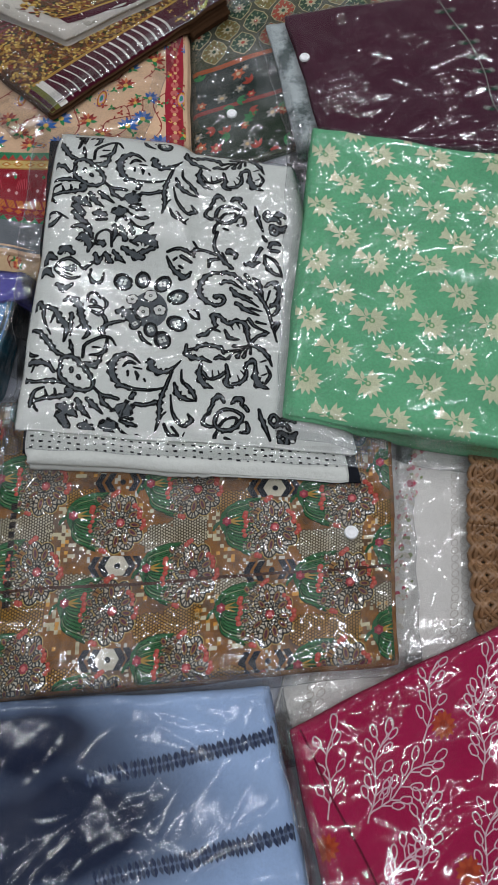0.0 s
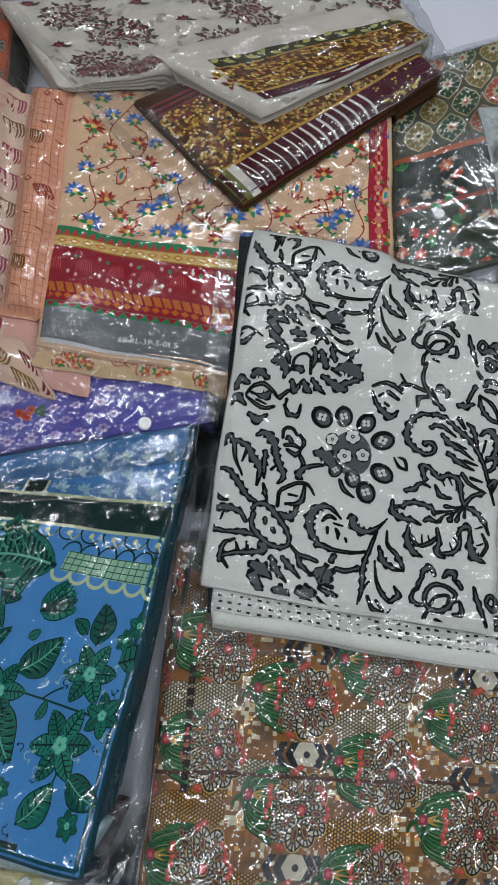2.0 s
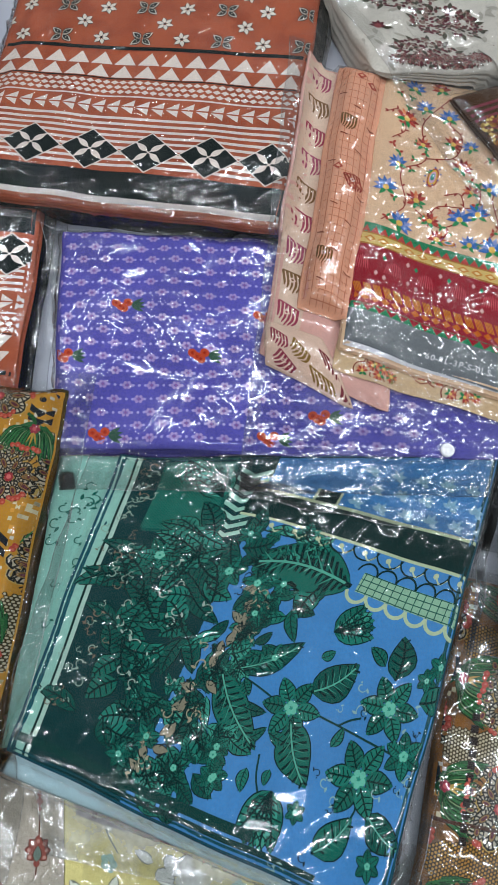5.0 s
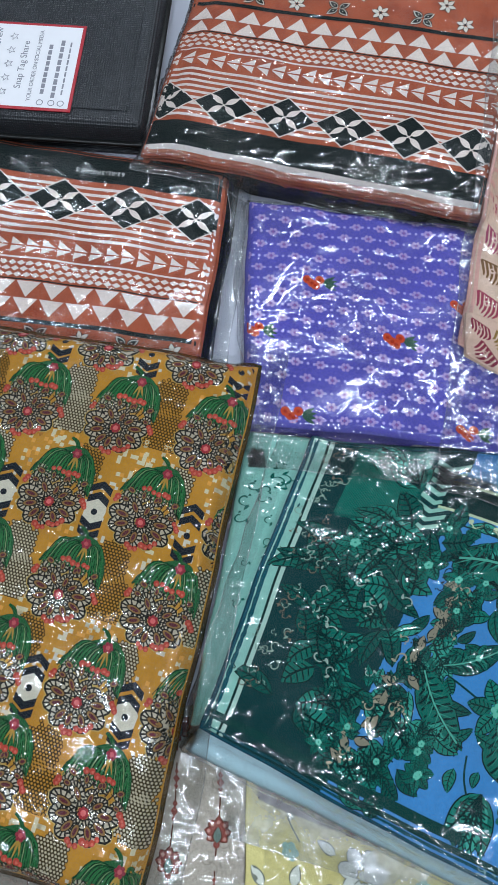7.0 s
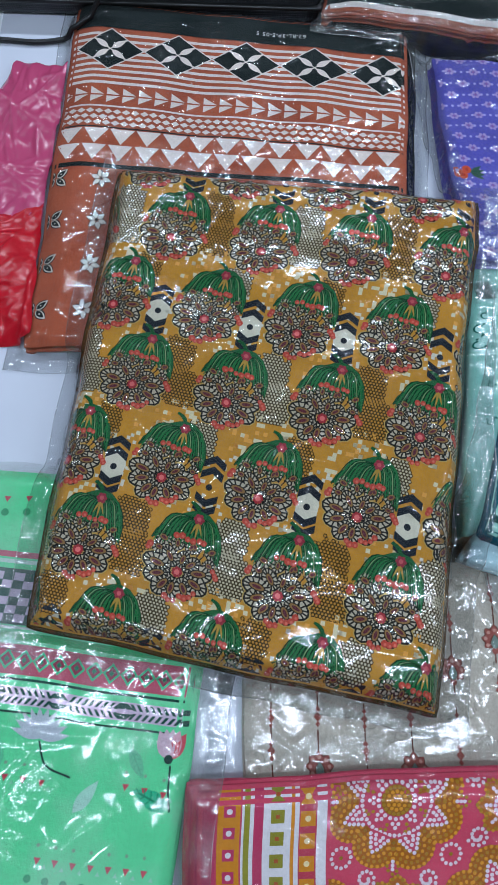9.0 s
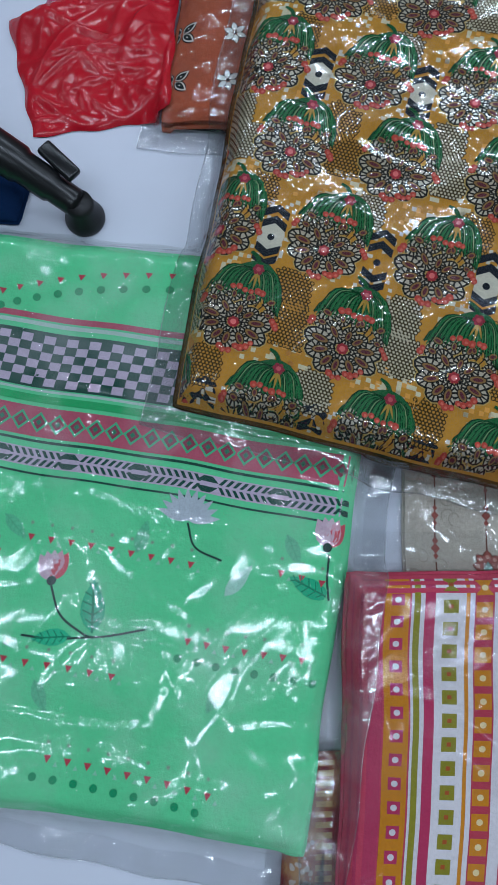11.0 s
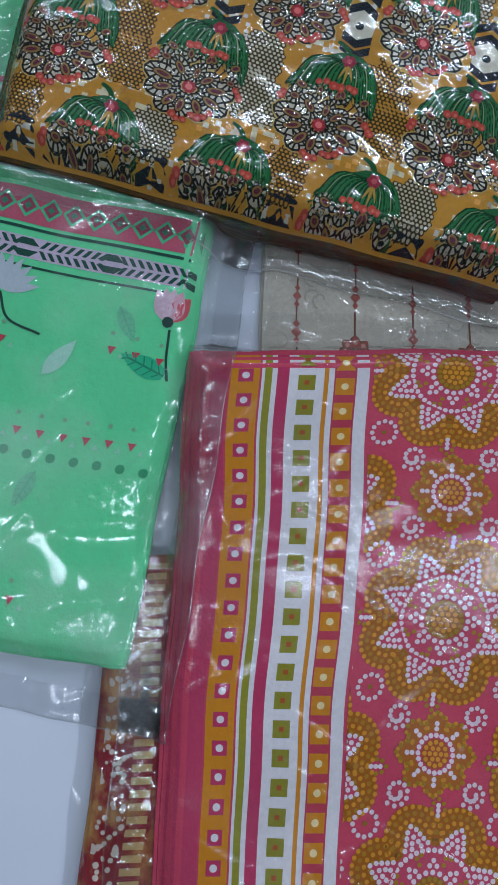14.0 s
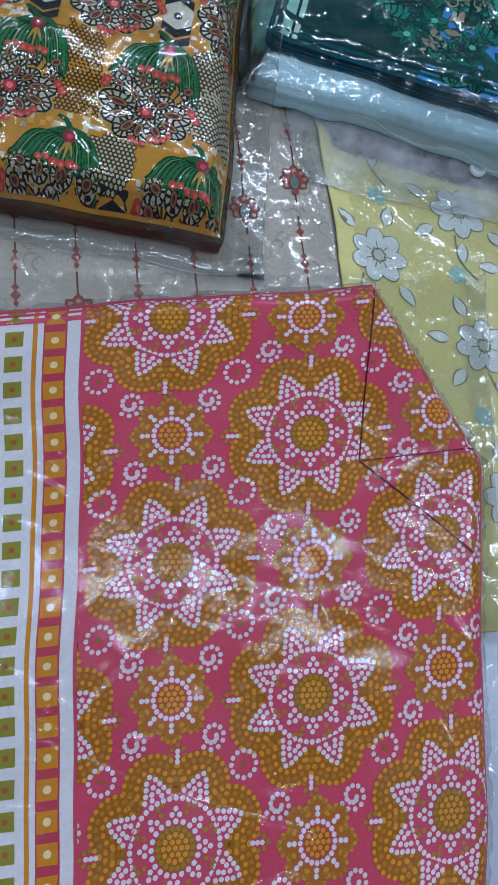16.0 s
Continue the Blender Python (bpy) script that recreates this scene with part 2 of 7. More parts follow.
class Cloth:
    """A folded cloth lying on what is below it. corners: top left, top right, bottom right, bottom left, each x, y, z of its top face.
    Places on it are metres to the right and down from its top left corner."""

    def __init__(self, name, corners, mat, parent, thick=0.008, swell=0.0012, seed=1, cut=None, layers=4, label="", step=0.004, swell_len=(0.04, 0.14), puff=(0.0035, 0.007), side=None, fold=0.0, folds=14):
        self.seed = seed
        self.q = np.array(corners, float)
        q = self.q
        self.w = (np.linalg.norm(q[1, :2] - q[0, :2]) + np.linalg.norm(q[2, :2] - q[3, :2])) / 2
        self.h = (np.linalg.norm(q[3, :2] - q[0, :2]) + np.linalg.norm(q[2, :2] - q[1, :2])) / 2
        self.cut = cut or (lambda v: np.ones_like(v))
        self.nu, self.nv = max(8, round(self.w / step)), max(6, round(self.h / step))
        u, v = np.meshgrid(np.linspace(0, 1, self.nu + 1), np.linspace(0, 1, self.nv + 1))
        x, y, z = self.flat(u * self.cut(v), v)
        base = below(x, y)
        z = z + swell * waves(x, y, seed, 7, *swell_len)
        if fold:
            z = z + fold * creases(x, y, seed + 7, folds, 0.09, 0.006)
        rim = np.minimum(np.minimum(u, 1 - u) * self.w, np.minimum(v, 1 - v) * self.h)
        z = np.maximum(z, blur(base, 8) + thick)
        z = np.maximum(blur(z, 2), base + thick * 0.7) - np.minimum(puff[0] * np.clip(1 - rim / puff[1], 0, 1) ** 2, np.maximum(z - base - 0.002, 0))
        self.z = z
        verts = [np.stack([x, y, z], -1).reshape(-1, 3)]
        k = np.arange((self.nu + 1) * (self.nv + 1)).reshape(self.nv + 1, self.nu + 1)
        faces = np.stack([k[1:, :-1], k[1:, 1:], k[:-1, 1:], k[:-1, :-1]], -1).reshape(-1, 4)
        ring = np.r_[k[0, :-1], k[:-1, -1], k[-1, :0:-1], k[:0:-1, 0]]
        edge = verts[0][ring]
        tang = np.roll(edge, -1, 0) - np.roll(edge, 1, 0)
        out = np.stack([-tang[:, 1], tang[:, 0], 0 * tang[:, 0]], -1)
        out /= np.linalg.norm(out, axis=1)[:, None] + 1e-9
        low = np.minimum(below(edge[:, 0], edge[:, 1]) + 0.0004, edge[:, 2] - 0.002)
        rng = np.random.default_rng(seed + 99)
        loops, n = [ring], layers * 4
        slip = rng.uniform(-0.0022, 0.0022, layers + 1)
        for i in range(1, n + 1):
            f = i / n
            bulge = 0.0017 * abs(math.sin(f * layers * math.pi)) + slip[min(int(f * layers), layers)] * (f > 0.5 / layers)
            p = edge + out * bulge
            p[:, 2] = edge[:, 2] * (1 - f) + low * f
            loops.append(len(verts[0]) + (i - 1) * len(ring) + np.arange(len(ring)))
            verts.append(p)
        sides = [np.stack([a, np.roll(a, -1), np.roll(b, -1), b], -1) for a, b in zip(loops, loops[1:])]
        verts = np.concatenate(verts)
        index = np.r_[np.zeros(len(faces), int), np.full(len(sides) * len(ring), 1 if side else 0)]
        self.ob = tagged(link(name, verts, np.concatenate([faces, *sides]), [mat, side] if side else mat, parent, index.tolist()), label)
        # remember the new top
        mu, mv = 0.0035 / self.w, 0.0035 / self.h
        uu, vv = np.meshgrid(np.linspace(-mu, 1 + mu, int(self.w / 0.0012)), np.linspace(-mv, 1 + mv, int(self.h / 0.0012)))
        uc = uu * self.cut(vv)
        xx, yy, _ = self.flat(uc, vv)
        raise_to(xx, yy, self.height(uu, vv))

    def flat(self, u, v):
        q = self.q[:, None, None] if np.ndim(u) == 2 else self.q[:, None]
        u, v = u[..., None], v[..., None]
        p = q[0] * (1 - u) * (1 - v) + q[1] * u * (1 - v) + q[2] * u * v + q[3] * (1 - u) * v
        x, y, k = p[..., 0], p[..., 1], self.seed
        return (x + 0.0008 * np.sin(y * 41 + k) + 0.0003 * np.sin(y * 97 + 2 * k), y + 0.0008 * np.sin(x * 37 + 1.7 * k) + 0.0003 * np.sin(x * 91 + k), p[..., 2])

    def height(self, u, v):
        r, c = np.clip(v, 0, 1) * self.nv, np.clip(u, 0, 1) * self.nu
        i, j = np.minimum(r.astype(int), self.nv - 1), np.minimum(c.astype(int), self.nu - 1)
        a, b, g = r - i, c - j, self.z
        return g[i, j] * (1 - a) * (1 - b) + g[i + 1, j] * a * (1 - b) + g[i, j + 1] * (1 - a) * b + g[i + 1, j + 1] * a * b

    def where(self, xy):
        """Places on the cloth under points of the ground plan."""
        q = self.q[:, :2]
        u = np.full((len(xy), 2), 0.5)
        for _ in range(6):
            a, b = u[:, :1], u[:, 1:]
            d = xy - (q[0] * (1 - a) * (1 - b) + q[1] * a * (1 - b) + q[2] * a * b + q[3] * (1 - a) * b)
            e, f = (q[1] - q[0]) * (1 - b) + (q[2] - q[3]) * b, (q[3] - q[0]) * (1 - a) + (q[2] - q[1]) * a
            det = e[:, 0] * f[:, 1] - e[:, 1] * f[:, 0]
            u = u + np.stack([d[:, 0] * f[:, 1] - d[:, 1] * f[:, 0], e[:, 0] * d[:, 1] - e[:, 1] * d[:, 0]], -1) / det[:, None]
        return u * (self.w, self.h)

    def place(self, st, lift):
        v = np.clip(st[:, 1] / self.h, 0.003, 0.997)
        lim = self.cut(v)
        u = np.clip(st[:, 0] / self.w, 0.003, lim - 0.003)
        x, y, _ = self.flat(u, v)
        return np.stack([x, y, self.height(u / lim, v) + lift], -1)


class Print:
    """Shapes printed on a cloth, each a thin layer of dye over the last."""

    def __init__(self, cloth, name="printed_pattern"):
        self.c, self.name = cloth, name
        self.least = -1.0
        self.lay = None
        self.o, self.r, self.k = np.zeros(2), 0.0, np.ones(2)
        self.v, self.lift, self.f, self.m, self.mats, self.n = [], [], [], [], [], 0

    def at(self, x=0.0, y=0.0, turn=0.0, kx=1.0, ky=None):
        """Where the next shapes are drawn from: an origin, a turn in degrees clockwise and a scale."""
        self.o, self.r, self.k = np.array([x, y]), turn, np.array([kx, kx if ky is None else ky])
        return self

    def add(self, pts, faces, col, layer):
        pts = (np.asarray(pts, float) * self.k) @ rot(self.r) + self.o
        if self.lay:
            x, y, turn = self.lay
            pts = self.c.where((pts * (1, -1)) @ rot(turn) + (x, y))
        mid = pts.mean(0)
        if pts[:, 0].max() < self.least:
            return
        if not (-0.004 < mid[0] < self.c.w + 0.004 and 0.001 < mid[1] < self.c.h + 0.002):
            return
        mat = fabric(col) if isinstance(col, str) else col
        if mat not in self.mats:
            self.mats.append(mat)
        self.v.append(np.maximum(pts, (self.least, -9)))
        self.lift.append(np.full(len(pts), 0.00030 + 0.00007 * layer))
        self.f += [tuple(i + self.n for i in f) for f in faces]
        self.m += [self.mats.index(mat)] * len(faces)
        self.n += len(pts)

    def poly(self, pts, col, layer=0):
        """A shape that can be seen whole from its middle, in rings fine enough to follow the cloth."""
        pts = np.asarray(pts, float)
        mid = pts.mean(0)
        reach = np.abs((pts - mid) * self.k).max()
        if reach > 0.006:
            fine = []
            for p0, p1 in zip(pts, np.roll(pts, -1, 0)):
                m = max(1, int(np.linalg.norm((p1 - p0) * self.k) / 0.005))
                fine += [p0 + (p1 - p0) * i / m for i in range(m)]
            pts = np.array(fine)
        k, rings = len(pts), max(1, int(math.ceil(reach / 0.0045)))
        v = [mid + (pts - mid) * (1 - i / rings) for i in range(rings)] + [mid[None]]
        f = [(r * k + i, r * k + (i + 1) % k, (r + 1) * k + (i + 1) % k, (r + 1) * k + i) for r in range(rings - 1) for i in range(k)]
        f += [((rings - 1) * k + i, (rings - 1) * k + (i + 1) % k, rings * k) for i in range(k)]
        self.add(np.vstack(v), f, col, layer)

    def disc(self, x, y, r, col, layer=0, n=9, ry=None, turn=0.0):
        a = np.linspace(0, 6.2832, n, endpoint=False)
        p = np.stack([np.cos(a) * r, np.sin(a) * (ry or r)], -1)
        self.poly(p @ rot(turn) + (x, y), col, layer)

    def ring(self, x, y, r, w, col, layer=0, n=20, ry=None, turn=0.0, a0=0.0, a1=6.2832):
        a = np.linspace(a0, a1, n + 1)
        k = (ry or r) / r
        p = np.stack([np.cos(a) * r, np.sin(a) * r * k], -1) @ rot(turn) + (x, y)
        self.stroke(p, w, col, layer)

    def stroke(self, pts, w, col, layer=0, taper=(1, 1)):
        pts = np.asarray(pts, float)
        d = np.gradient(pts, axis=0)
        d /= np.linalg.norm(d, axis=1)[:, None] + 1e-12
        nrm = np.stack([-d[:, 1], d[:, 0]], -1)
        k = len(pts)
        f = np.linspace(0, 1, k)
        hw = w / 2 * np.where(f < 0.5, taper[0] + (1 - taper[0]) * f * 2, taper[1] + (1 - taper[1]) * (1 - f) * 2)[:, None]
        for i in range(0, k - 1, 8):
            s = slice(i, min(i + 9, k))
            a, b = pts[s] + nrm[s] * hw[s], pts[s] - nrm[s] * hw[s]
            j = len(a)
            self.add(np.vstack([a, b]), [(q, q + 1, j + q + 1, j + q) for q in range(j - 1)], col, layer)

    def band(self, s0, t0, s1, t1, col, layer=0, step=0.006):
        """A rectangle in small squares, so that it follows the cloth."""
        s0, s1, t0, t1 = max(s0, 0), min(s1, self.c.w), max(t0, 0), min(t1, self.c.h)
        if s1 <= s0 or t1 <= t0:
            return
        a, b = max(1, round((s1 - s0) / step)), max(1, round((t1 - t0) / step))
        s, t = np.meshgrid(np.linspace(s0, s1, a + 1), np.linspace(t0, t1, b + 1))
        k = np.arange((a + 1) * (b + 1)).reshape(b + 1, a + 1)
        self.add(np.stack([s.ravel(), t.ravel()], -1), [tuple(int(z) for z in r) for r in np.stack([k[:-1, :-1], k[:-1, 1:], k[1:, 1:], k[1:, :-1]], -1).reshape(-1, 4)], col, layer)

    def leaf(self, x, y, ln, wd, ang, col, layer=0, bend=0.0, vein=None, outline=None, n=None):
        """A pointed leaf from its stalk at x, y. ang: degrees, 0 to the right, 90 down."""
        n = n or max(7, int(ln * abs(self.k[0]) / 0.0045))
        f = np.linspace(0, 1, n)
        prof = np.sin(np.pi * f ** 0.8) * wd / 2
        mid = np.stack([f * ln, bend * ln * np.sin(np.pi * f)], -1)
        r = rot(ang)
        def sides(k, g):
            return (np.vstack([mid + np.stack([0 * f, prof * k + g * (prof > 1e-6)], -1), (mid - np.stack([0 * f, prof * k + g * (prof > 1e-6)], -1))[::-1]]) @ r) + (x, y)
        if outline:
            self.strip(sides(1, min(wd * 0.16, 0.0009 / abs(self.k[0]))), outline, layer)
        self.strip(sides(1, 0), col, layer + 1)
        if vein:
            self.stroke(mid[:-1] @ r + (x, y), wd * 0.09, vein, layer + 2)
            for i in range(1, n - 1):
                for sg in (-1, 1):
                    a = mid[i]
                    b = mid[i] + (ln / n * 0.7, sg * prof[i] * 0.85)
                    self.stroke(np.array([a, b]) @ r + (x, y), wd * 0.06, vein, layer + 2)

    def strip(self, loop, col, layer):
        """A shape between two sides, given as one loop, with a row of points along its middle."""
        k = len(loop) // 2
        one, two = loop[:k], loop[2 * k - 1:k - 1 if k else None:-1]
        v = np.vstack([one, (one + two) / 2, two])
        self.add(v, [q for i in range(k - 1) for q in ((i, i + 1, k + i + 1, k + i), (k + i, k + i + 1, 2 * k + i + 1, 2 * k + i))], col, layer)

    def done(self):
        if not self.v:
            return
        st = np.concatenate(self.v)
        v = self.c.place(st, np.concatenate(self.lift))
        return tagged(link(self.name, v, self.f, self.mats, self.c.ob, self.m), kind="stuff")


def rot(deg):
    c, s = math.cos(radians(deg)), math.sin(radians(deg))
    return np.array([[c, s], [-s, c]])


def film(name, corners, parent, mat=None, seed=1, folds=60, amp=0.0017, length=0.06, width=0.0023, step=0.0026, label="", loose=5, seal=True):
    """A sheet of film draped over what lies there. corners: x, y, in turn from the top left."""
    q = np.array(corners, float)
    w, h = np.linalg.norm(q[1] - q[0]), np.linalg.norm(q[3] - q[0])
    nu, nv = max(6, round(w / step)), max(6, round(h / step))
    u, v = np.meshgrid(np.linspace(0, 1, nu + 1), np.linspace(0, 1, nv + 1))
    rng = np.random.default_rng(seed)
    wob = 0.0025
    uu = u + wob * np.sin(v * rng.uniform(20, 40) + seed) * (2 * u - 1)
    vv = v + wob * np.sin(u * rng.uniform(20, 40) + seed) * (2 * v - 1)
    a, b = uu[..., None], vv[..., None]
    p = q[0] * (1 - a) * (1 - b) + q[1] * a * (1 - b) + q[2] * a * b + q[3] * (1 - a) * b
    x, y = p[..., 0], p[..., 1]
    base = below(x, y)
    rim = np.clip(np.minimum(np.minimum(u, 1 - u) * w, np.minimum(v, 1 - v) * h) / 0.01, 0.25, 1)
    z = np.maximum(blur(base, loose), base) + 0.0007
    z = z + rim * (amp * creases(x, y, seed, int(folds * 1.5), length, width) + 0.00022 * (waves(x, y, seed + 5, 6, 0.03, 0.09) + 1))
    k = np.arange((nu + 1) * (nv + 1)).reshape(nv + 1, nu + 1)
    faces = np.stack([k[1:, :-1], k[1:, 1:], k[:-1, 1:], k[:-1, :-1]], -1).reshape(-1, 4)
    ob = tagged(link(name, np.stack([x, y, z], -1).reshape(-1, 3), faces, mat or FILM, parent), label)
    if seal:
        for line in ((slice(None), 0), (slice(None), -1), (-1, slice(None))):
            pts = np.stack([x[line], y[line], z[line] + 0.0004], -1)
            tv, tf = tube(pts[::2], 0.0004, 5)
            link("seam", tv, tf, SEAL, ob)
    if seal:
        m = max(4, round(0.017 / step))
        for cut in ((slice(None), slice(0, m)), (slice(None), slice(-m, None)), (slice(-m, None), slice(None))):
            a, b, c = x[cut], y[cut], z[cut]
            k = np.arange(a.size).reshape(a.shape)
            rim = 0.0008 + 0.0016 * creases(a, b, seed + 40, 90, 0.012, 0.0022)
            link("sealed_margin", np.stack([a, b, c + rim], -1).reshape(-1, 3), np.stack([k[1:, :-1], k[1:, 1:], k[:-1, 1:], k[:-1, :-1]], -1).reshape(-1, 4), MARGIN, ob)
    uu, vv = np.meshgrid(np.linspace(0, 1, int(w / 0.0012)), np.linspace(0, 1, int(h / 0.0012)))
    i, j = np.rint(vv * nv).astype(int), np.rint(uu * nu).astype(int)
    raise_to(x[i, j], y[i, j], z[i, j])
    return ob


def thing(name, label, category, x, y, group="packets of clothes on the table"):
    ob = new(name)
    return tagged(ob, label, category, group)


def snap_button(parent, x, y, r=0.0058):
    bm = bmesh.new()
    z = float(below(np.array([x]), np.array([y]))[0])
    prof = [(0, 0.0016), (r * 0.55, 0.0018), (r * 0.62, 0.0023), (r * 0.9, 0.0022), (r, 0.0012), (r, -0.0004)]
    rings = []
    for pr, pz in prof:
        if pr == 0:
            rings.append([bm.verts.new((x, y, z + pz))])
        else:
            rings.append([bm.verts.new((x + pr * math.cos(a * math.pi / 10), y + pr * math.sin(a * math.pi / 10), z + pz)) for a in range(20)])
    for i in range(20):
        bm.faces.new((rings[0][0], rings[1][i], rings[1][(i + 1) % 20]))
    for a, b in zip(rings[1:], rings[2:]):
        for i in range(20):
            bm.faces.new((a[i], b[i], b[(i + 1) % 20], a[(i + 1) % 20]))
    bmesh.ops.recalc_face_normals(bm, faces=bm.faces[:])
    return part("snap_button", bm, WHITE_PLASTIC, parent, "round white plastic snap button")


# ---------------------------------------------------------------- room
def room():
    for nm, lo, hi in (("floor", (-2.6, -2.4, -0.8), (3.0, 2.6, -0.75)), ("ceiling", (-2.6, -2.4, CEIL), (3.0, 2.6, CEIL + 0.05)),
                       ("wall_north", (-2.6, 2.6, -0.75), (3.0, 2.7, CEIL)), ("wall_south", (-2.6, -2.5, -0.75), (3.0, -2.4, CEIL)),
                       ("wall_west", (-2.7, -2.4, -0.75), (-2.6, 2.6, CEIL)), ("wall_east", (3.0, -2.4, -0.75), (3.1, 2.6, CEIL))):
        tagged(part(nm, box(lo, hi), WALL, None, smooth=False), "plain painted " + nm.split("_")[0], nm.split("_")[0], kind="structure")
    t = tagged(new("table"), "white laminate table with a smooth top", "table")
    part("tabletop", box((-0.95, -0.85, -0.03), (1.3, 1.05, 0), 0.004), TABLE_WHITE, t, smooth=False)
    for x in (-0.9, 1.2):
        for y in (-0.8, 0.95):
            part("leg", box((x, y, -0.75), (x + 0.05, y + 0.05, -0.03), 0.004), TABLE_WHITE, t, smooth=False)


room()


# ---------------------------------------------------------------- packets, from the table up
def beige_packet():
    g = thing("clothing_packet", "beige cotton suit with brown drop motifs in a clear bag", "clothing packet", -0.1, -0.1)
    c = Cloth("folded_cloth", [(-0.208, 0.02, 0.007), (0.0, 0.02, 0.007), (0.012, -0.2, 0.008), (-0.202, -0.2, 0.008)], fabric("b9b1a3", vary=0.22), g, 0.006, seed=3)
    beige_print(c)
    film("plastic_bag", [(-0.24, 0.03), (0.012, 0.03), (0.025, -0.21), (-0.238, -0.21)], g, seed=4, folds=50, seal=False)


def yellow_packet():
    g = thing("clothing_packet", "pale yellow floral printed lawn cloth in clear film", "clothing packet", 0.1, -0.2)
    c = Cloth("folded_cloth", [(0.0, 0.0, 0.005), (0.2, -0.03, 0.005), (0.2, -0.34, 0.006), (0.02, -0.34, 0.006)], fabric("cfc684", vary=0.12), g, 0.004, seed=5)
    yellow_print(c)
    film("plastic_bag", [(0.014, 0.01), (0.21, -0.02), (0.21, -0.35), (0.024, -0.35)], g, seed=6, folds=40, seal=False)


def lace_packet():
    g = thing("clothing_packet", "white lace cloth with pink flowers in a clear bag", "clothing packet", 0.65, -0.1)
    c = Cloth("folded_cloth", [(0.645, 0.06, 0.008), (0.765, 0.03, 0.008), (0.685, -0.23, 0.008), (0.47, -0.22, 0.008)], fabric("d8d5cf", vary=0.12), g, 0.006, seed=7)
    lace_print(c)
    film("plastic_bag", [(0.64, 0.07), (0.74, 0.04), (0.67, -0.22), (0.465, -0.23)], g, seed=8, folds=40, mat=FILM)


def frosted_packet():
    g = thing("clothing_packet", "frosted zip bag holding a dark maroon cloth", "clothing packet", 0.1, -0.05)
    c = Cloth("folded_cloth", [(0.0, 0.03, 0.012), (0.25, -0.05, 0.014), (0.225, -0.09, 0.014), (0.01, -0.035, 0.012)], fabric("3a1426"), g, 0.006, seed=9)
    film("frosted_bag", [(-0.04, 0.04), (0.28, -0.06), (0.225, -0.108), (-0.012, -0.064)], g, FILM_MILKY, seed=10, folds=7, amp=0.005, length=0.12, width=0.02)
    snap_button(g, 0.102, -0.054)


def rust_packet(name_label, q, bag, seed, code):
    g = thing("clothing_packet", name_label, "clothing packet", 0, 0)
    Cloth("dark_lining", [(x + 0.011, y, z - 0.007) for x, y, z in q], fabric("14181a"), g, 0.003, seed=seed + 5, layers=2, label="black lining showing at the side")
    c = Cloth("folded_cloth", q, fabric("b05e42", vary=0.2, bleed=0.6, other="8a4230"), g, 0.012, seed=seed, layers=5)
    rust_print(c, code)
    film("plastic_bag", bag, g, FILM_SOFT, seed=seed + 1, folds=46)
    return g


def gift_box():
    g = tagged(new("document_case"), "black dotted plastic case with rounded edges", "case")
    body = box((-0.52, 0.525, 0.001), (-0.151, 0.82, 0.045), 0.009, 4)
    part("case_body", body, CASE, g)
    part("case_lip", box((-0.523, 0.521, 0.018), (-0.147, 0.823, 0.023), 0.002), CASE_DARK, g)
    part("lid_panel", box((-0.505, 0.540, 0.0445), (-0.166, 0.805, 0.0462), 0.0006), CASE, g)
    review_card()


def teal_packet():
    g = thing("clothing_packet", "teal and blue floral printed suit in a shiny clear bag", "clothing packet", 0.1, 0.1)
    b = Cloth("pale_border", [(-0.024, 0.242, 0.026), (0.038, 0.242, 0.026), (-0.028, 0.02, 0.040), (-0.044, 0.012, 0.040)], fabric("8cc4b6", vary=0.12), g, 0.006, seed=90, layers=2, label="pale teal border with dark scrolls")
    q, rng = Print(b), np.random.default_rng(44)
    for k in range(16):
        curls(q, rng.uniform(0.006, 0.034), rng.uniform(0.01, 0.14), rng, 1, 0.007, "1f6a5e")
    q.at()
    q.done()
    Cloth("tissue_lining", [(-0.02, 0.03, 0.034), (0.24, -0.06, 0.058), (0.212, -0.090, 0.054), (-0.045, -0.004, 0.032)], fabric("c6e4ec", vary=0.1), g, 0.005, seed=11, layers=2, label="pale blue lining folded under the edge")
    c = Cloth("folded_cloth", [(0.03, 0.24, 0.028), (0.350, 0.245, 0.03), (0.226, -0.086, 0.072), (-0.036, 0.012, 0.045)], fabric("1d525c", vary=0.2), g, 0.012, seed=12, layers=5, fold=0.002, side=fabric("1c5668", vary=0.3, bleed=0.8, other="1d4a58"))
    teal_print(c)
    film("plastic_bag", [(0.006, 0.262), (0.372, 0.262), (0.25, -0.112), (-0.058, -0.004)], g, FILM_SOFT, seed=13, folds=75)


def purple_packet():
    g = thing("clothing_packet", "purple dotted printed suit with red flowers in a clear bag", "clothing packet", 0.1, 0.35)
    c = Cloth("folded_cloth", [(-0.044, 0.47, 0.022), (0.365, 0.448, 0.018), (0.365, 0.238, 0.034), (-0.03, 0.25, 0.036)], fabric("605cb6", vary=0.3), g, 0.008, seed=14, swell=0.002, fold=0.003)
    purple_print(c)
    film("plastic_bag", [(-0.066, 0.48), (0.375, 0.462), (0.375, 0.203), (-0.022, 0.212)], g, FILM_SOFT, seed=15, folds=60)


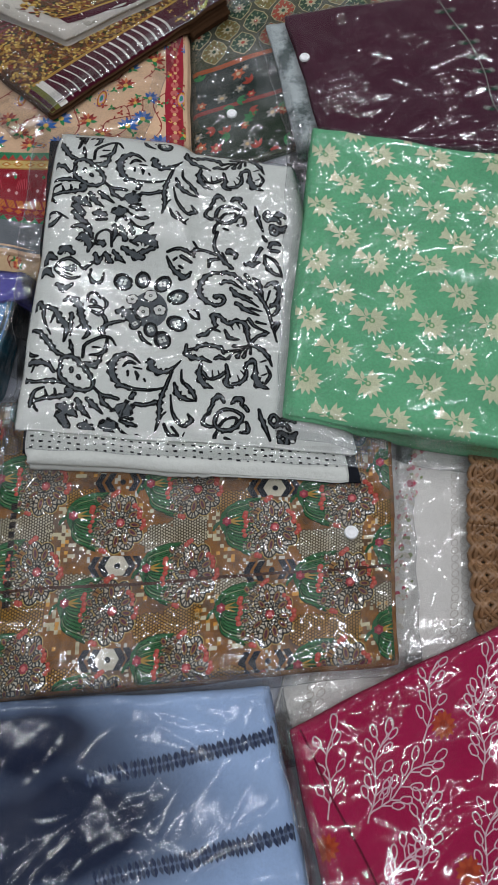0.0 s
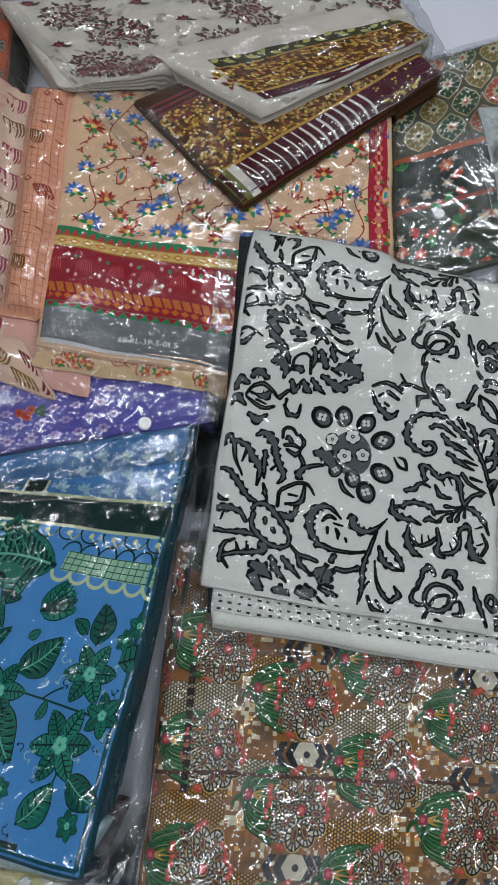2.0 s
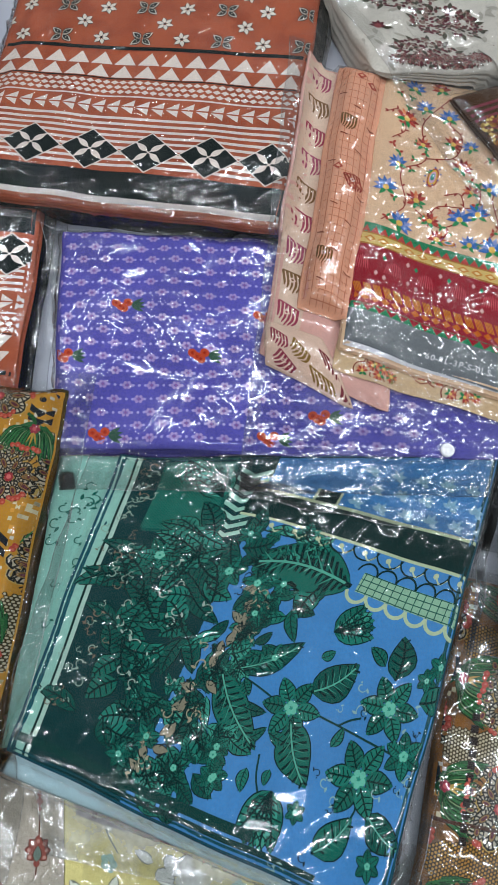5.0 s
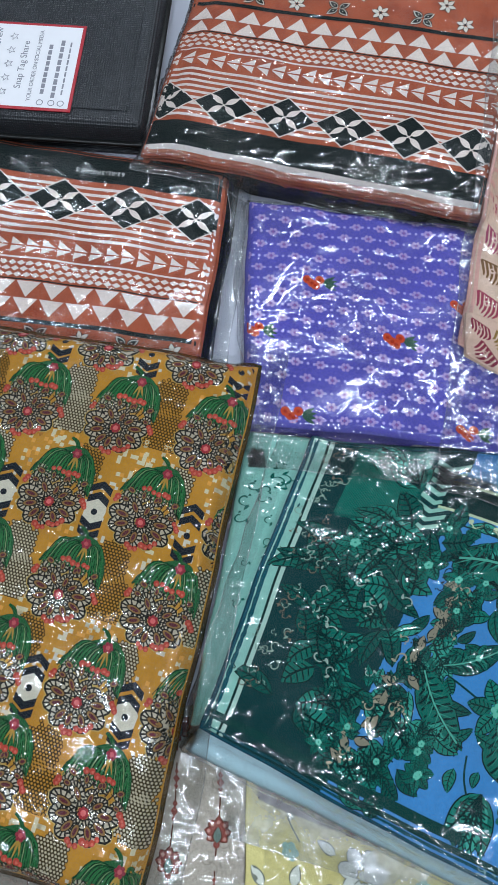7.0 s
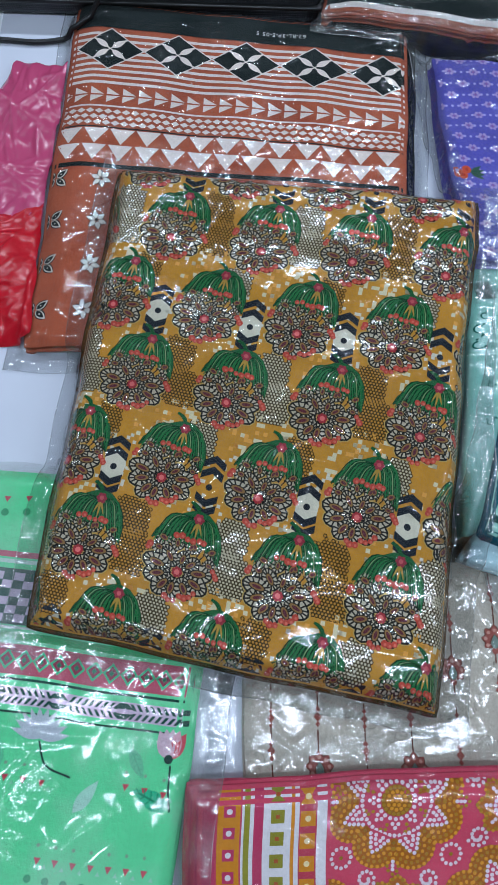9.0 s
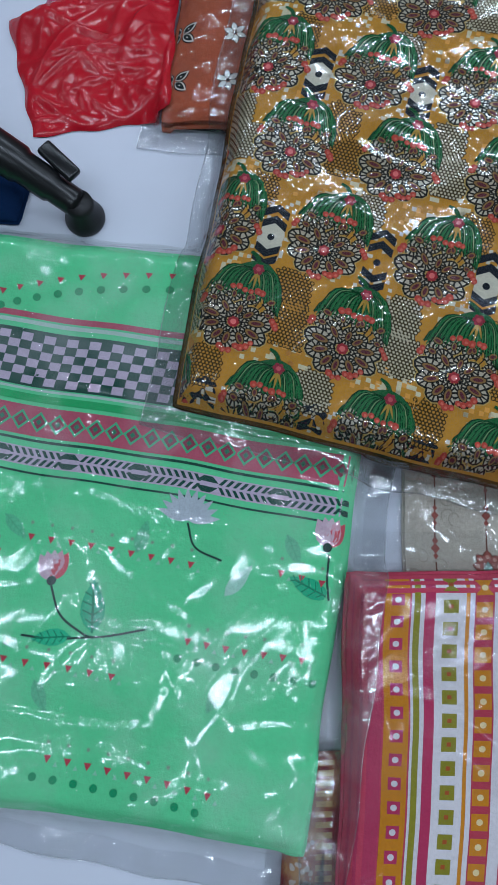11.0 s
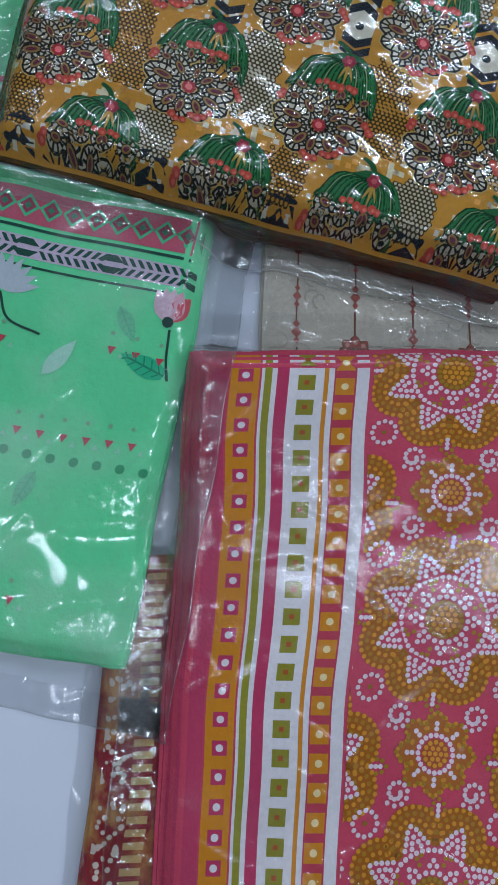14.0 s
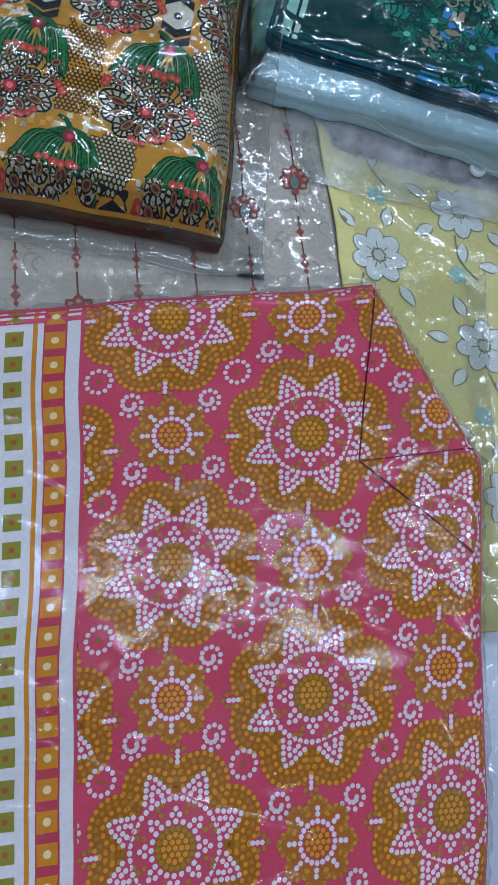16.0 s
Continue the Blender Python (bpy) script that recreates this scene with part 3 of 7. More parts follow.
def brown_packet():
    g = thing("clothing_packet", "brown patchwork printed suit under crinkled clear film", "clothing packet", 0.45, 0)
    c = Cloth("folded_cloth", [(0.315, 0.14, 0.014), (0.665, 0.05, 0.012), (0.592, -0.176, 0.012), (0.253, -0.115, 0.02)], fabric("94642f", vary=0.25, bleed=0.8, other="54463a"), g, 0.01, seed=16, swell=0.002, fold=0.003)
    brown_print(c)
    film("plastic_bag", [(0.285, 0.16), (0.69, 0.06), (0.61, -0.19), (0.225, -0.12)], g, FILM_CRUMPLED, seed=17, folds=150, amp=0.0045, length=0.045, width=0.0035)
    snap_button(g, 0.590, -0.068)


def green_red_packet():
    g = thing("clothing_packet", "dark green and red floral printed suit in a clear bag", "clothing packet", 0.7, 0.5)
    c = Cloth("folded_cloth", [(0.612, 0.612, 0.015), (0.90, 0.65, 0.014), (0.84, 0.38, 0.015), (0.555, 0.35, 0.015)], fabric("4f5240", vary=0.2), g, 0.01, seed=18)
    green_red_print(c)
    film("plastic_bag", [(0.59, 0.63), (0.92, 0.67), (0.86, 0.36), (0.53, 0.33)], g, FILM_CRUMPLED, seed=19, folds=70)
    snap_button(g, 0.614, 0.418)


def maroon_packet():
    g = thing("clothing_packet", "plain maroon suit with an embroidered vine in glossy film", "clothing packet", 0.8, 0.4)
    Cloth("striped_lining", [(0.690, 0.535, 0.02), (0.93, 0.51, 0.02), (0.91, 0.28, 0.02), (0.672, 0.35, 0.02)], fabric("b9c2c2", bleed=0.8, other="2b3b3a"), g, 0.006, seed=20, layers=2, label="pale striped lining showing at the side")
    c = Cloth("folded_cloth", [(0.711, 0.53, 0.034), (0.96, 0.50, 0.034), (0.94, 0.25, 0.034), (0.697, 0.33, 0.034)], fabric("4b2636", vary=0.15, sheen=0.05), g, 0.012, seed=21)
    maroon_print(c)
    film("plastic_bag", [(0.676, 0.55), (0.98, 0.52), (0.96, 0.23), (0.66, 0.32)], g, FILM_SOFT, seed=22, folds=26)
    snap_button(g, 0.709, 0.456)


def cream_packet():
    g = thing("clothing_packet", "cream paisley suit with peach dupatta in a clear bag", "clothing packet", 0.4, 0.4)
    p = Cloth("peach_lining", [(0.198, 0.66, 0.028), (0.30, 0.63, 0.028), (0.255, 0.28, 0.03), (0.150, 0.335, 0.028)], fabric("d7a79c", vary=0.1), g, 0.006, seed=23, layers=3, label="plain peach pink folded lining")
    peach_print(p)
    f = Cloth("turned_hem", [(0.155, 0.362, 0.038), (0.201, 0.343, 0.038), (0.225, 0.284, 0.038), (0.155, 0.324, 0.038)], fabric("d8b8a4", vary=0.12), g, 0.004, seed=123, layers=2, swell=0.002, label="cream hem turned up, with maroon and olive fans")
    fan_print(f)
    u = Cloth("under_fold", [(0.27, 0.63, 0.026), (0.585, 0.545, 0.026), (0.515, 0.215, 0.028), (0.212, 0.317, 0.026)], fabric("cdb08a", vary=0.15), g, 0.006, seed=24, layers=3)
    under_cream_print(u)
    c = Cloth("folded_cloth", [(0.272, 0.645, 0.034), (0.595, 0.555, 0.032), (0.522, 0.232, 0.034), (0.217, 0.334, 0.036)], fabric("dab795", vary=0.12), g, 0.008, seed=25)
    cream_print(c)
    roll = Cloth("rolled_dupatta", [(0.228, 0.648, 0.048), (0.270, 0.633, 0.048), (0.222, 0.362, 0.050), (0.183, 0.378, 0.048)], fabric("dfa283", vary=0.1), g, 0.012, seed=26, layers=2, puff=(0.015, 0.017), label="peach checked dupatta rolled lengthwise")
    roll_print(roll)
    film("plastic_bag", [(0.178, 0.68), (0.61, 0.575), (0.385, 0.155), (0.130, 0.205)], g, FILM, seed=27, folds=90)
    snap_button(g, 0.303, 0.243)


def offwhite_packet():
    g = thing("clothing_packet", "crumpled off-white suit with gold border and maroon stripes", "clothing packet", 0.45, 0.62)
    s = Cloth("striped_fold", [(0.335, 0.60, 0.042), (0.60, 0.69, 0.042), (0.648, 0.565, 0.046), (0.424, 0.447, 0.046)], fabric("4a3423", vary=0.2), g, 0.010, seed=28, layers=5, label="brown floral fold with striped maroon edge")
    stripe_print(s)
    c = Cloth("folded_cloth", [(0.205, 0.76, 0.05), (0.60, 0.80, 0.05), (0.640, 0.612, 0.056), (0.262, 0.628, 0.052)], fabric("c9c3b8", vary=0.16), g, 0.012, seed=29, swell=0.003, swell_len=(0.03, 0.08), fold=0.006, folds=30)
    offwhite_print(c)
    f = Cloth("border_fold", [(0.36, 0.642, 0.058), (0.585, 0.662, 0.058), (0.645, 0.604, 0.06), (0.457, 0.540, 0.058)], fabric("c9c3b8", vary=0.16), g, 0.004, seed=30, layers=2, swell=0.0015, label="turned-over corner with a gold printed border")
    border_print(f)
    film("plastic_bag", [(0.19, 0.78), (0.66, 0.82), (0.69, 0.585), (0.38, 0.43)], g, FILM, seed=31, folds=80)


def white_packet():
    g = thing("clothing_packet", "white cotton suit with black block-printed flowers in a clear bag", "clothing packet", 0.5, 0.2)
    d = Cloth("dark_lining", [(0.418, 0.415, 0.036), (0.62, 0.33, 0.02), (0.612, -0.027, 0.02), (0.335, 0.078, 0.039)], fabric("1d1f24"), g, 0.004, seed=32, layers=2, label="black lining showing along the side")
    u = Cloth("dotted_hem", [(0.428, 0.40, 0.038), (0.645, 0.31, 0.022), (0.600, -0.022, 0.024), (0.338, 0.066, 0.042)], fabric("cfd2cb", vary=0.08), g, 0.003, seed=33, layers=2, label="white hem with black dashes")
    hem_print(u)
    c = Cloth("folded_cloth", [(0.431, 0.418, 0.04), (0.653, 0.323, 0.026), (0.614, 0.0, 0.028), (0.334, 0.097, 0.046)], fabric("d3d6d0", vary=0.07), g, 0.006, seed=34)
    white_print(c)
    film("plastic_bag", [(0.405, 0.445), (0.675, 0.335), (0.63, -0.02), (0.31, 0.085)], g, FILM_SOFT, seed=35, folds=60)


def green_packet():
    g = thing("clothing_packet", "mint green suit with cream flower motifs in a clear bag", "clothing packet", 0.75, 0.15)
    c = Cloth("folded_cloth", [(0.685, 0.347, 0.045), (0.93, 0.215, 0.045), (0.81, -0.070, 0.045), (0.565, 0.045, 0.042)], fabric("70bb8d", vary=0.24), g, 0.012, seed=36, swell=0.003, fold=0.005, layers=3)
    green_print(c)
    film("plastic_bag", [(0.665, 0.372), (0.95, 0.22), (0.83, -0.10), (0.552, 0.03)], g, FILM_SOFT, seed=37, folds=60)


def blue_packet():
    g = thing("clothing_packet", "pale blue tie-dyed suit with dark patches in a clear bag", "clothing packet", 0.35, -0.25)
    c = Cloth("folded_cloth", [(0.22, -0.113, 0.04), (0.487, -0.170, 0.036), (0.468, -0.42, 0.04), (0.185, -0.37, 0.045)], tie_dye(), g, 0.012, seed=38, swell=0.002, fold=0.002)
    blue_print(c)
    film("plastic_bag", [(0.20, -0.098), (0.500, -0.155), (0.488, -0.44), (0.165, -0.39)], g, FILM_TAUT, seed=39, folds=40)


def magenta_packet():
    g = thing("clothing_packet", "magenta suit with white stitched flower sprays in film", "clothing packet", 0.6, -0.3)
    c = Cloth("folded_cloth", [(0.497, -0.203, 0.036), (0.80, -0.155, 0.036), (0.80, -0.42, 0.04), (0.483, -0.42, 0.04)], fabric("a61f4d", vary=0.18), g, 0.012, seed=40, swell=0.002, fold=0.003)
    magenta_print(c)
    film("plastic_bag", [(0.485, -0.19), (0.82, -0.135), (0.82, -0.44), (0.475, -0.44)], g, FILM_SOFT, seed=41, folds=40)


def red_gold_packet():
    g = thing("clothing_packet", "red dotted suit with gold edging in a clear bag", "clothing packet", -0.2, -0.4)
    c = Cloth("folded_cloth", [(-0.272, -0.28, 0.012), (-0.02, -0.26, 0.012), (-0.02, -0.55, 0.012), (-0.272, -0.55, 0.012)], fabric("8d2a33", bleed=0.9, other="b98d52"), g, 0.008, seed=42)
    p = Print(c)
    rng = np.random.default_rng(4)
    for k in range(260):
        p.disc(rng.uniform(0, 0.014), rng.uniform(0, c.h), rng.uniform(0.0008, 0.0018), "d9c9bb", 0, 6)
    for t in np.arange(0, c.h, 0.006):
        p.band(0.016, t, 0.026, t + 0.0035, "c3a26b", 1)
    p.done()
    film("plastic_bag", [(-0.285, -0.27), (0, -0.25), (0, -0.56), (-0.285, -0.56)], g, seed=43, folds=50, seal=False)


def mandala_packet():
    g = thing("clothing_packet", "pink and orange dotted mandala suit in a clear bag", "clothing packet", -0.1, -0.3)
    cut = lambda v: np.clip(0.80 + v / 0.27 * 0.20, 0.5, 1.0)
    c = Cloth("folded_cloth", [(-0.242, -0.167, 0.03), (0.078, -0.142, 0.042), (0.030, -0.55, 0.028), (-0.236, -0.55, 0.016)], fabric("c0485f", vary=0.15), g, 0.01, seed=44, cut=cut, layers=5, puff=(0.007, 0.010))
    mandala_print(c)
    film("plastic_bag", [(-0.268, -0.135), (0.10, -0.125), (0.055, -0.57), (-0.262, -0.57)], g, FILM_TAUT, seed=145, folds=36, amp=0.0011)


def lotus_packet():
    g = thing("clothing_packet", "bright green suit with lotus and checked border in a clear bag", "clothing packet", -0.4, -0.1)
    c = Cloth("folded_cloth", [(-0.56, 0.062, 0.018), (-0.226, 0.045, 0.018), (-0.266, -0.33, 0.02), (-0.58, -0.31, 0.018)], fabric("6fd294", vary=0.08), g, 0.01, seed=46, puff=(0.007, 0.010))
    lotus_print(c)
    film("plastic_bag", [(-0.58, 0.075), (-0.20, 0.055), (-0.240, -0.366), (-0.60, -0.33)], g, FILM_VEIL, seed=47, folds=60)


def mustard_packet():
    g = thing("clothing_packet", "mustard suit with green leaf and patterned flower print in shiny film", "clothing packet", -0.2, 0.1)
    # the side walls are darker brown and green than the mustard top
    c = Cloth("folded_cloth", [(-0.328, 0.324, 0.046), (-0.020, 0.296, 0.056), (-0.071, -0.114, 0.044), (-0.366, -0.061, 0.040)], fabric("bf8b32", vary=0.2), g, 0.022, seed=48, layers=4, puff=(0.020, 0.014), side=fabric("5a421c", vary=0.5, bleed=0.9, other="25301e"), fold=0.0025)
    mustard_print(c)
    film("plastic_bag", [(-0.345, 0.345), (0.005, 0.315), (-0.045, -0.135), (-0.388, -0.078)], g, FILM_SOFT, seed=49, folds=90, length=0.09, width=0.0016)


# ---------------------------------------------------------------- other things on the table
def sheet_of_paper():
    part_ob = part("paper_sheet", box((-0.62, 0.345, 0.0002), (-0.467, 0.56, 0.0008)), plain("paper", "eceef2", 0.7, vary=0.03), None, smooth=False)
    tagged(part_ob, "blank white paper sheet flat on the table", "paper")


def carrier_bag():
    g = tagged(new("carrier_bag"), "crumpled thin red and pink plastic carrier bag", "bag")
    for nm, q, col, seed, high in (("pink_layer", [(-0.446, 0.468), (-0.394, 0.462), (-0.399, 0.285), (-0.515, 0.245)], "ad4268", 70, 0.016),
                                   ("red_layer", [(-0.535, 0.255), (-0.399, 0.302), (-0.394, 0.172), (-0.500, 0.150)], "b01222", 72, 0.020)):
        m, n, l = tree("thin_" + nm)
        b = n["Principled BSDF"]
        b.inputs["Base Color"].default_value = lin(col)
        b.inputs["Roughness"].default_value, b.inputs["Specular IOR Level"].default_value = 0.22, 0.5
        b.inputs["Transmission Weight"].default_value = 0.0
        b.inputs["Subsurface Weight"].default_value = 0.0
        co = n.new("ShaderNodeTexCoord").outputs["Object"]
        bp = n.new("ShaderNodeBump")
        l.new(noise_node(n, l, co, 60, 4), bp.inputs["Height"])
        bp.inputs["Strength"].default_value, bp.inputs["Distance"].default_value = 0.35, 0.003
        l.new(bp.outputs[0], b.inputs["Normal"])
        q = np.array(q)
        u, v = np.meshgrid(np.linspace(0, 1, 50), np.linspace(0, 1, 70))
        a, c = u[..., None], v[..., None]
        xy = q[0] * (1 - a) * (1 - c) + q[1] * a * (1 - c) + q[2] * a * c + q[3] * (1 - a) * c
        rim = np.clip(np.minimum(np.minimum(u, 1 - u), np.minimum(v, 1 - v)) * 6, 0, 1)
        x = xy[..., 0] + 0.0012 * np.sin(v * 19 + seed) * (1 - rim)
        y = xy[..., 1] + 0.0012 * np.sin(u * 17 + seed) * (1 - rim)
        z = below(x, y) + 0.001 + rim ** 0.6 * (high * 0.5 + 0.35 * high * waves(x, y, seed, 5, 0.06, 0.2) + 0.008 * creases(x, y, seed + 1, 60, 0.06, 0.005))
        z = np.maximum(z, below(x, y) + 0.001)
        k = np.arange(u.size).reshape(u.shape)
        link(nm, np.stack([x, y, z], -1).reshape(-1, 3), np.stack([k[1:, :-1], k[1:, 1:], k[:-1, 1:], k[:-1, :-1]], -1).reshape(-1, 4), m, g)
        raise_to(x, y, z)


def stand():
    g = tagged(new("tripod_stand"), "black plastic tripod leg with round rubber foot", "stand")
    rubber, black = plain("black_rubber", "0c0d0e", 0.5, vary=0.3), plain("black_plastic", "101214", 0.3, vary=0.2)

    def lathe(nm, prof, m, mat):
        bm = bmesh.new()
        rings = [[bm.verts.new((r * math.cos(a * math.pi / 14), r * math.sin(a * math.pi / 14), z)) for a in range(28)] for r, z in prof]
        for a, b in zip(rings, rings[1:]):
            for i in range(28):
                bm.faces.new((a[i], a[(i + 1) % 28], b[(i + 1) % 28], b[i]))
        bm.faces.new(rings[0][::-1])
        bm.faces.new(rings[-1])
        bm.transform(m)
        part(nm, bm, mat, g)

    lathe("rubber_foot", [(0.0130, 0.0), (0.0148, 0.001), (0.0150, 0.004), (0.0136, 0.008), (0.0120, 0.012), (0.0105, 0.018), (0.0098, 0.024)], pose(-0.450, 0.083, 0.0005), rubber)
    foot, far = Vector((-0.4515, 0.0845, 0.018)), Vector((-0.60, 0.150, 0.085))
    turn = (far - foot).to_track_quat("Z", "Y").to_matrix().to_4x4()
    lathe("leg", [(0.0095, 0), (0.0105, 0.004), (0.0105, 0.020), (0.0120, 0.022), (0.0120, 0.045), (0.0140, 0.048), (0.0140, (far - foot).length)], Matrix.Translation(foot) @ turn, black)
    bm = box((-0.016, -0.006, -0.003), (0.016, 0.006, 0.003), 0.002)
    bm.transform(pose(-0.464, 0.107, 0.036, 0, 10, -38))
    part("lever", bm, black, g)


def navy_cloth():
    g = tagged(new("navy_pouch"), "dark navy blue cloth pouch lying flat", "pouch")
    Cloth("pouch_body", [(-0.66, 0.16, 0.012), (-0.497, 0.125, 0.012), (-0.502, 0.078, 0.012), (-0.66, 0.075, 0.012)], fabric("14284a"), g, 0.01, seed=80, layers=2)


def cable():
    pts = curve((-0.60, 0.50, 0), (-0.465, 0.493, 0), (-0.420, 0.492, 0), (-0.371, 0.506, 0), (-0.346, 0.545, 0), (-0.350, 0.60, 0), (-0.375, 0.70, 0), n=60)
    x, y = pts[:, 0], pts[:, 1]
    on_case = np.clip((y - 0.505) / 0.028, 0, 1)
    z = np.maximum(below(x, y), 0.0) + 0.0028 + on_case ** 1 * 0.0455
    v, f = tube(np.stack([x, y, z], -1), 0.0026, 10)
    tagged(link("black_cable", v, f, plain("cable_black", "0d0e10", 0.35)), "thin black cable curving over the case edge", "cable")


def basket():
    g = tagged(new("wicker_basket"), "shallow brown wicker basket with braided rim", "basket")
    cane = plain("cane", "8d6a49", 0.45, vary=0.4, scale=160, bump=0.3, bump_scale=500)
    line = curve((0.790, 0.09, 0), (0.746, 0.01, 0), (0.701, -0.09, 0), (0.676, -0.17, 0), (0.668, -0.24, 0), n=160)
    d = np.gradient(line, axis=0)
    d /= np.linalg.norm(d, axis=1)[:, None]
    side = np.stack([-d[:, 1], d[:, 0], 0 * d[:, 0]], -1)
    s = np.cumsum(np.r_[0, np.linalg.norm(np.diff(line, axis=0), axis=1)])
    for row, off in ((0, 0.0), (1, -0.0)):
        for k in range(4):
            for twin in (-0.0022, 0.0022):
                ph = s / 0.048 * 2 * np.pi + k * np.pi / 2
                p = line + side * (0.0095 * np.sin(ph) + twin)[:, None]
                p[:, 2] = 0.018 + 0.0042 * np.sin(2 * ph + (k % 2) * np.pi)
                v, f = tube(p[row * 80:row * 80 + 81], 0.0024, 6)
                link("rim_strand", v, f, cane, g)
    for k in range(14):
        p = line + side * (0.016 + 0.0062 * k)
        p[:, 2] = 0.010 + 0.0022 * np.sin(s / 0.011 * np.pi + k * np.pi)
        v, f = tube(p, 0.0031, 6)
        link("woven_cane", v, f, cane, g)
    for k in range(0, 160, 8):
        p = np.stack([line[k] + side[k] * t for t in np.linspace(-0.004, 0.10, 8)])
        p[:, 2] = 0.0065
        v, f = tube(p, 0.003, 6)
        link("stake", v, f, cane, g)


def tie_dye():
    """Pale blue cotton with two soft-edged dark dyed patches."""
    m = fabric("9cb4d6", vary=0.12).copy()
    n, l = m.node_tree.nodes, m.node_tree.links
    b = n["Principled BSDF"]
    old = b.inputs["Base Color"].links[0].from_socket
    co = n.new("ShaderNodeTexCoord").outputs["Object"]
    nz = n.new("ShaderNodeTexNoise")
    nz.inputs["Scale"].default_value = 16
    l.new(co, nz.inputs["Vector"])
    for cx, cy, rx, ry, turn in ((0.302, -0.155, 0.085, 0.034, 10), (0.312, -0.223, 0.105, 0.052, 8), (0.25, -0.335, 0.08, 0.04, 10)):
        w = n.new("ShaderNodeVectorMath")
        w.operation = "MULTIPLY_ADD"
        l.new(nz.outputs["Color"], w.inputs[0])
        w.inputs[1].default_value = (0.05, 0.03, 0)
        l.new(co, w.inputs[2])
        mp = n.new("ShaderNodeMapping")
        mp.vector_type = "TEXTURE"
        mp.inputs["Location"].default_value = (cx + 0.025, cy + 0.015, 0)
        mp.inputs["Rotation"].default_value = (0, 0, -radians(turn))
        mp.inputs["Scale"].default_value = (rx, ry, 100)
        l.new(w.outputs[0], mp.inputs["Vector"])
        ln = n.new("ShaderNodeVectorMath")
        ln.operation = "LENGTH"
        l.new(mp.outputs[0], ln.inputs[0])
        mx = n.new("ShaderNodeMix")
        mx.data_type = "RGBA"
        l.new(ramp_node(n, l, ln.outputs["Value"], 0.55, 1.45, 0.96, 0.0), mx.inputs["Factor"])
        l.new(old, mx.inputs["A"])
        mx.inputs["B"].default_value = lin("161c33")
        old = mx.outputs["Result"]
    l.new(old, b.inputs["Base Color"])
    return m


CASE = plain("black_case", "26292d", 0.40, vary=0.2)
CASE_DARK = plain("black_rim", "0b0c0d", 0.3)
FILM_CRUMPLED = plastic_film("crumpled_film", haze=0.09, crinkle=1.7, gloss=1.3)


def dimple(m):
    """Small pressed dots over the case's plastic."""
    n, l = m.node_tree.nodes, m.node_tree.links
    co = n.new("ShaderNodeTexCoord").outputs["Object"]
    v = n.new("ShaderNodeTexVoronoi")
    v.inputs["Scale"].default_value, v.inputs["Randomness"].default_value = 430, 0.0
    l.new(co, v.inputs["Vector"])
    b = n.new("ShaderNodeBump")
    b.inputs["Strength"].default_value, b.inputs["Distance"].default_value = 0.7, 0.0015
    l.new(v.outputs["Distance"], b.inputs["Height"])
    l.new(b.outputs[0], n["Principled BSDF"].inputs["Normal"])


dimple(CASE)


# ---------------------------------------------------------------- printed patterns
def spread(p0, p1, n):
    return np.stack([np.linspace(p0[0], p1[0], n), np.linspace(p0[1], p1[1], n)], -1)


def arc(cx, cy, r, a0, a1, n=10, ry=None):
    a = np.radians(np.linspace(a0, a1, n))
    return np.stack([cx + np.cos(a) * r, cy + np.sin(a) * (ry or r)], -1)


def curve(*pts, n=14):
    """A smooth line through a few points."""
    p = np.array(pts, float)
    if len(p) < 3:
        return spread(p[0], p[-1], n)
    t = np.linspace(0, len(p) - 1, n)
    i = np.minimum(t.astype(int), len(p) - 2)
    f = (t - i)[:, None]
    q = np.vstack([2 * p[0] - p[1], p, 2 * p[-1] - p[-2]])
    a, b, c, d = q[i], q[i + 1], q[i + 2], q[i + 3]
    return 0.5 * (2 * b + (c - a) * f + (2 * a - 5 * b + 4 * c - d) * f ** 2 + (3 * b - a - 3 * c + d) * f ** 3)


def rosette(p, r, n, petal, centre, layer=0, inner=0.3, outline=None, width=0.75, off=0.0):
    for i in range(n):
        a = 360 / n * i + off
        p.leaf(math.cos(radians(a)) * r * inner * 0.5, math.sin(radians(a)) * r * inner * 0.5, r * (1 - inner * 0.5), r * width * 4.2 / n, a, petal, layer, outline=outline, n=6)
    p.disc(0, 0, r * inner, centre, layer + 3, 10)


# --- mustard: leaf caps, patterned flowers, chevrons, honeycomb
INK, CREAM = "20201d", "cfc9b4"


def latticed_petal(p, x, y, ln, wd, a, bend, lay=2, cells=12):
    """A round-ended petal: cream rim, dark line, pale cells, plum core."""
    c0 = np.array([ln * 0.56, bend * ln * 0.6]) @ rot(a) + (x, y)
    turn = a + bend * 60
    p.stroke(spread((x, y), tuple(c0), 3), wd * 0.2, INK, lay)
    for rx, ry, col, up in ((0.51, 0.73, "b59a58", 0), (0.475, 0.66, INK, 1), (0.42, 0.53, "b5ab96", 2), (0.27, 0.27, INK, 4), (0.235, 0.205, "8a6a3e", 5), (0.15, 0.11, "5f3038", 6)):
        p.disc(*c0, ln * rx, col, lay + up, 12, wd * ry, turn)
    for i in range(cells):
        g = i * 6.283 / cells
        e = np.array([(math.cos(g) * ln * 0.24, math.sin(g) * wd * 0.22), (math.cos(g) * ln * 0.435, math.sin(g) * wd * 0.55)])
        p.stroke(e @ rot(turn) + c0, 0.00105, INK, lay + 3)


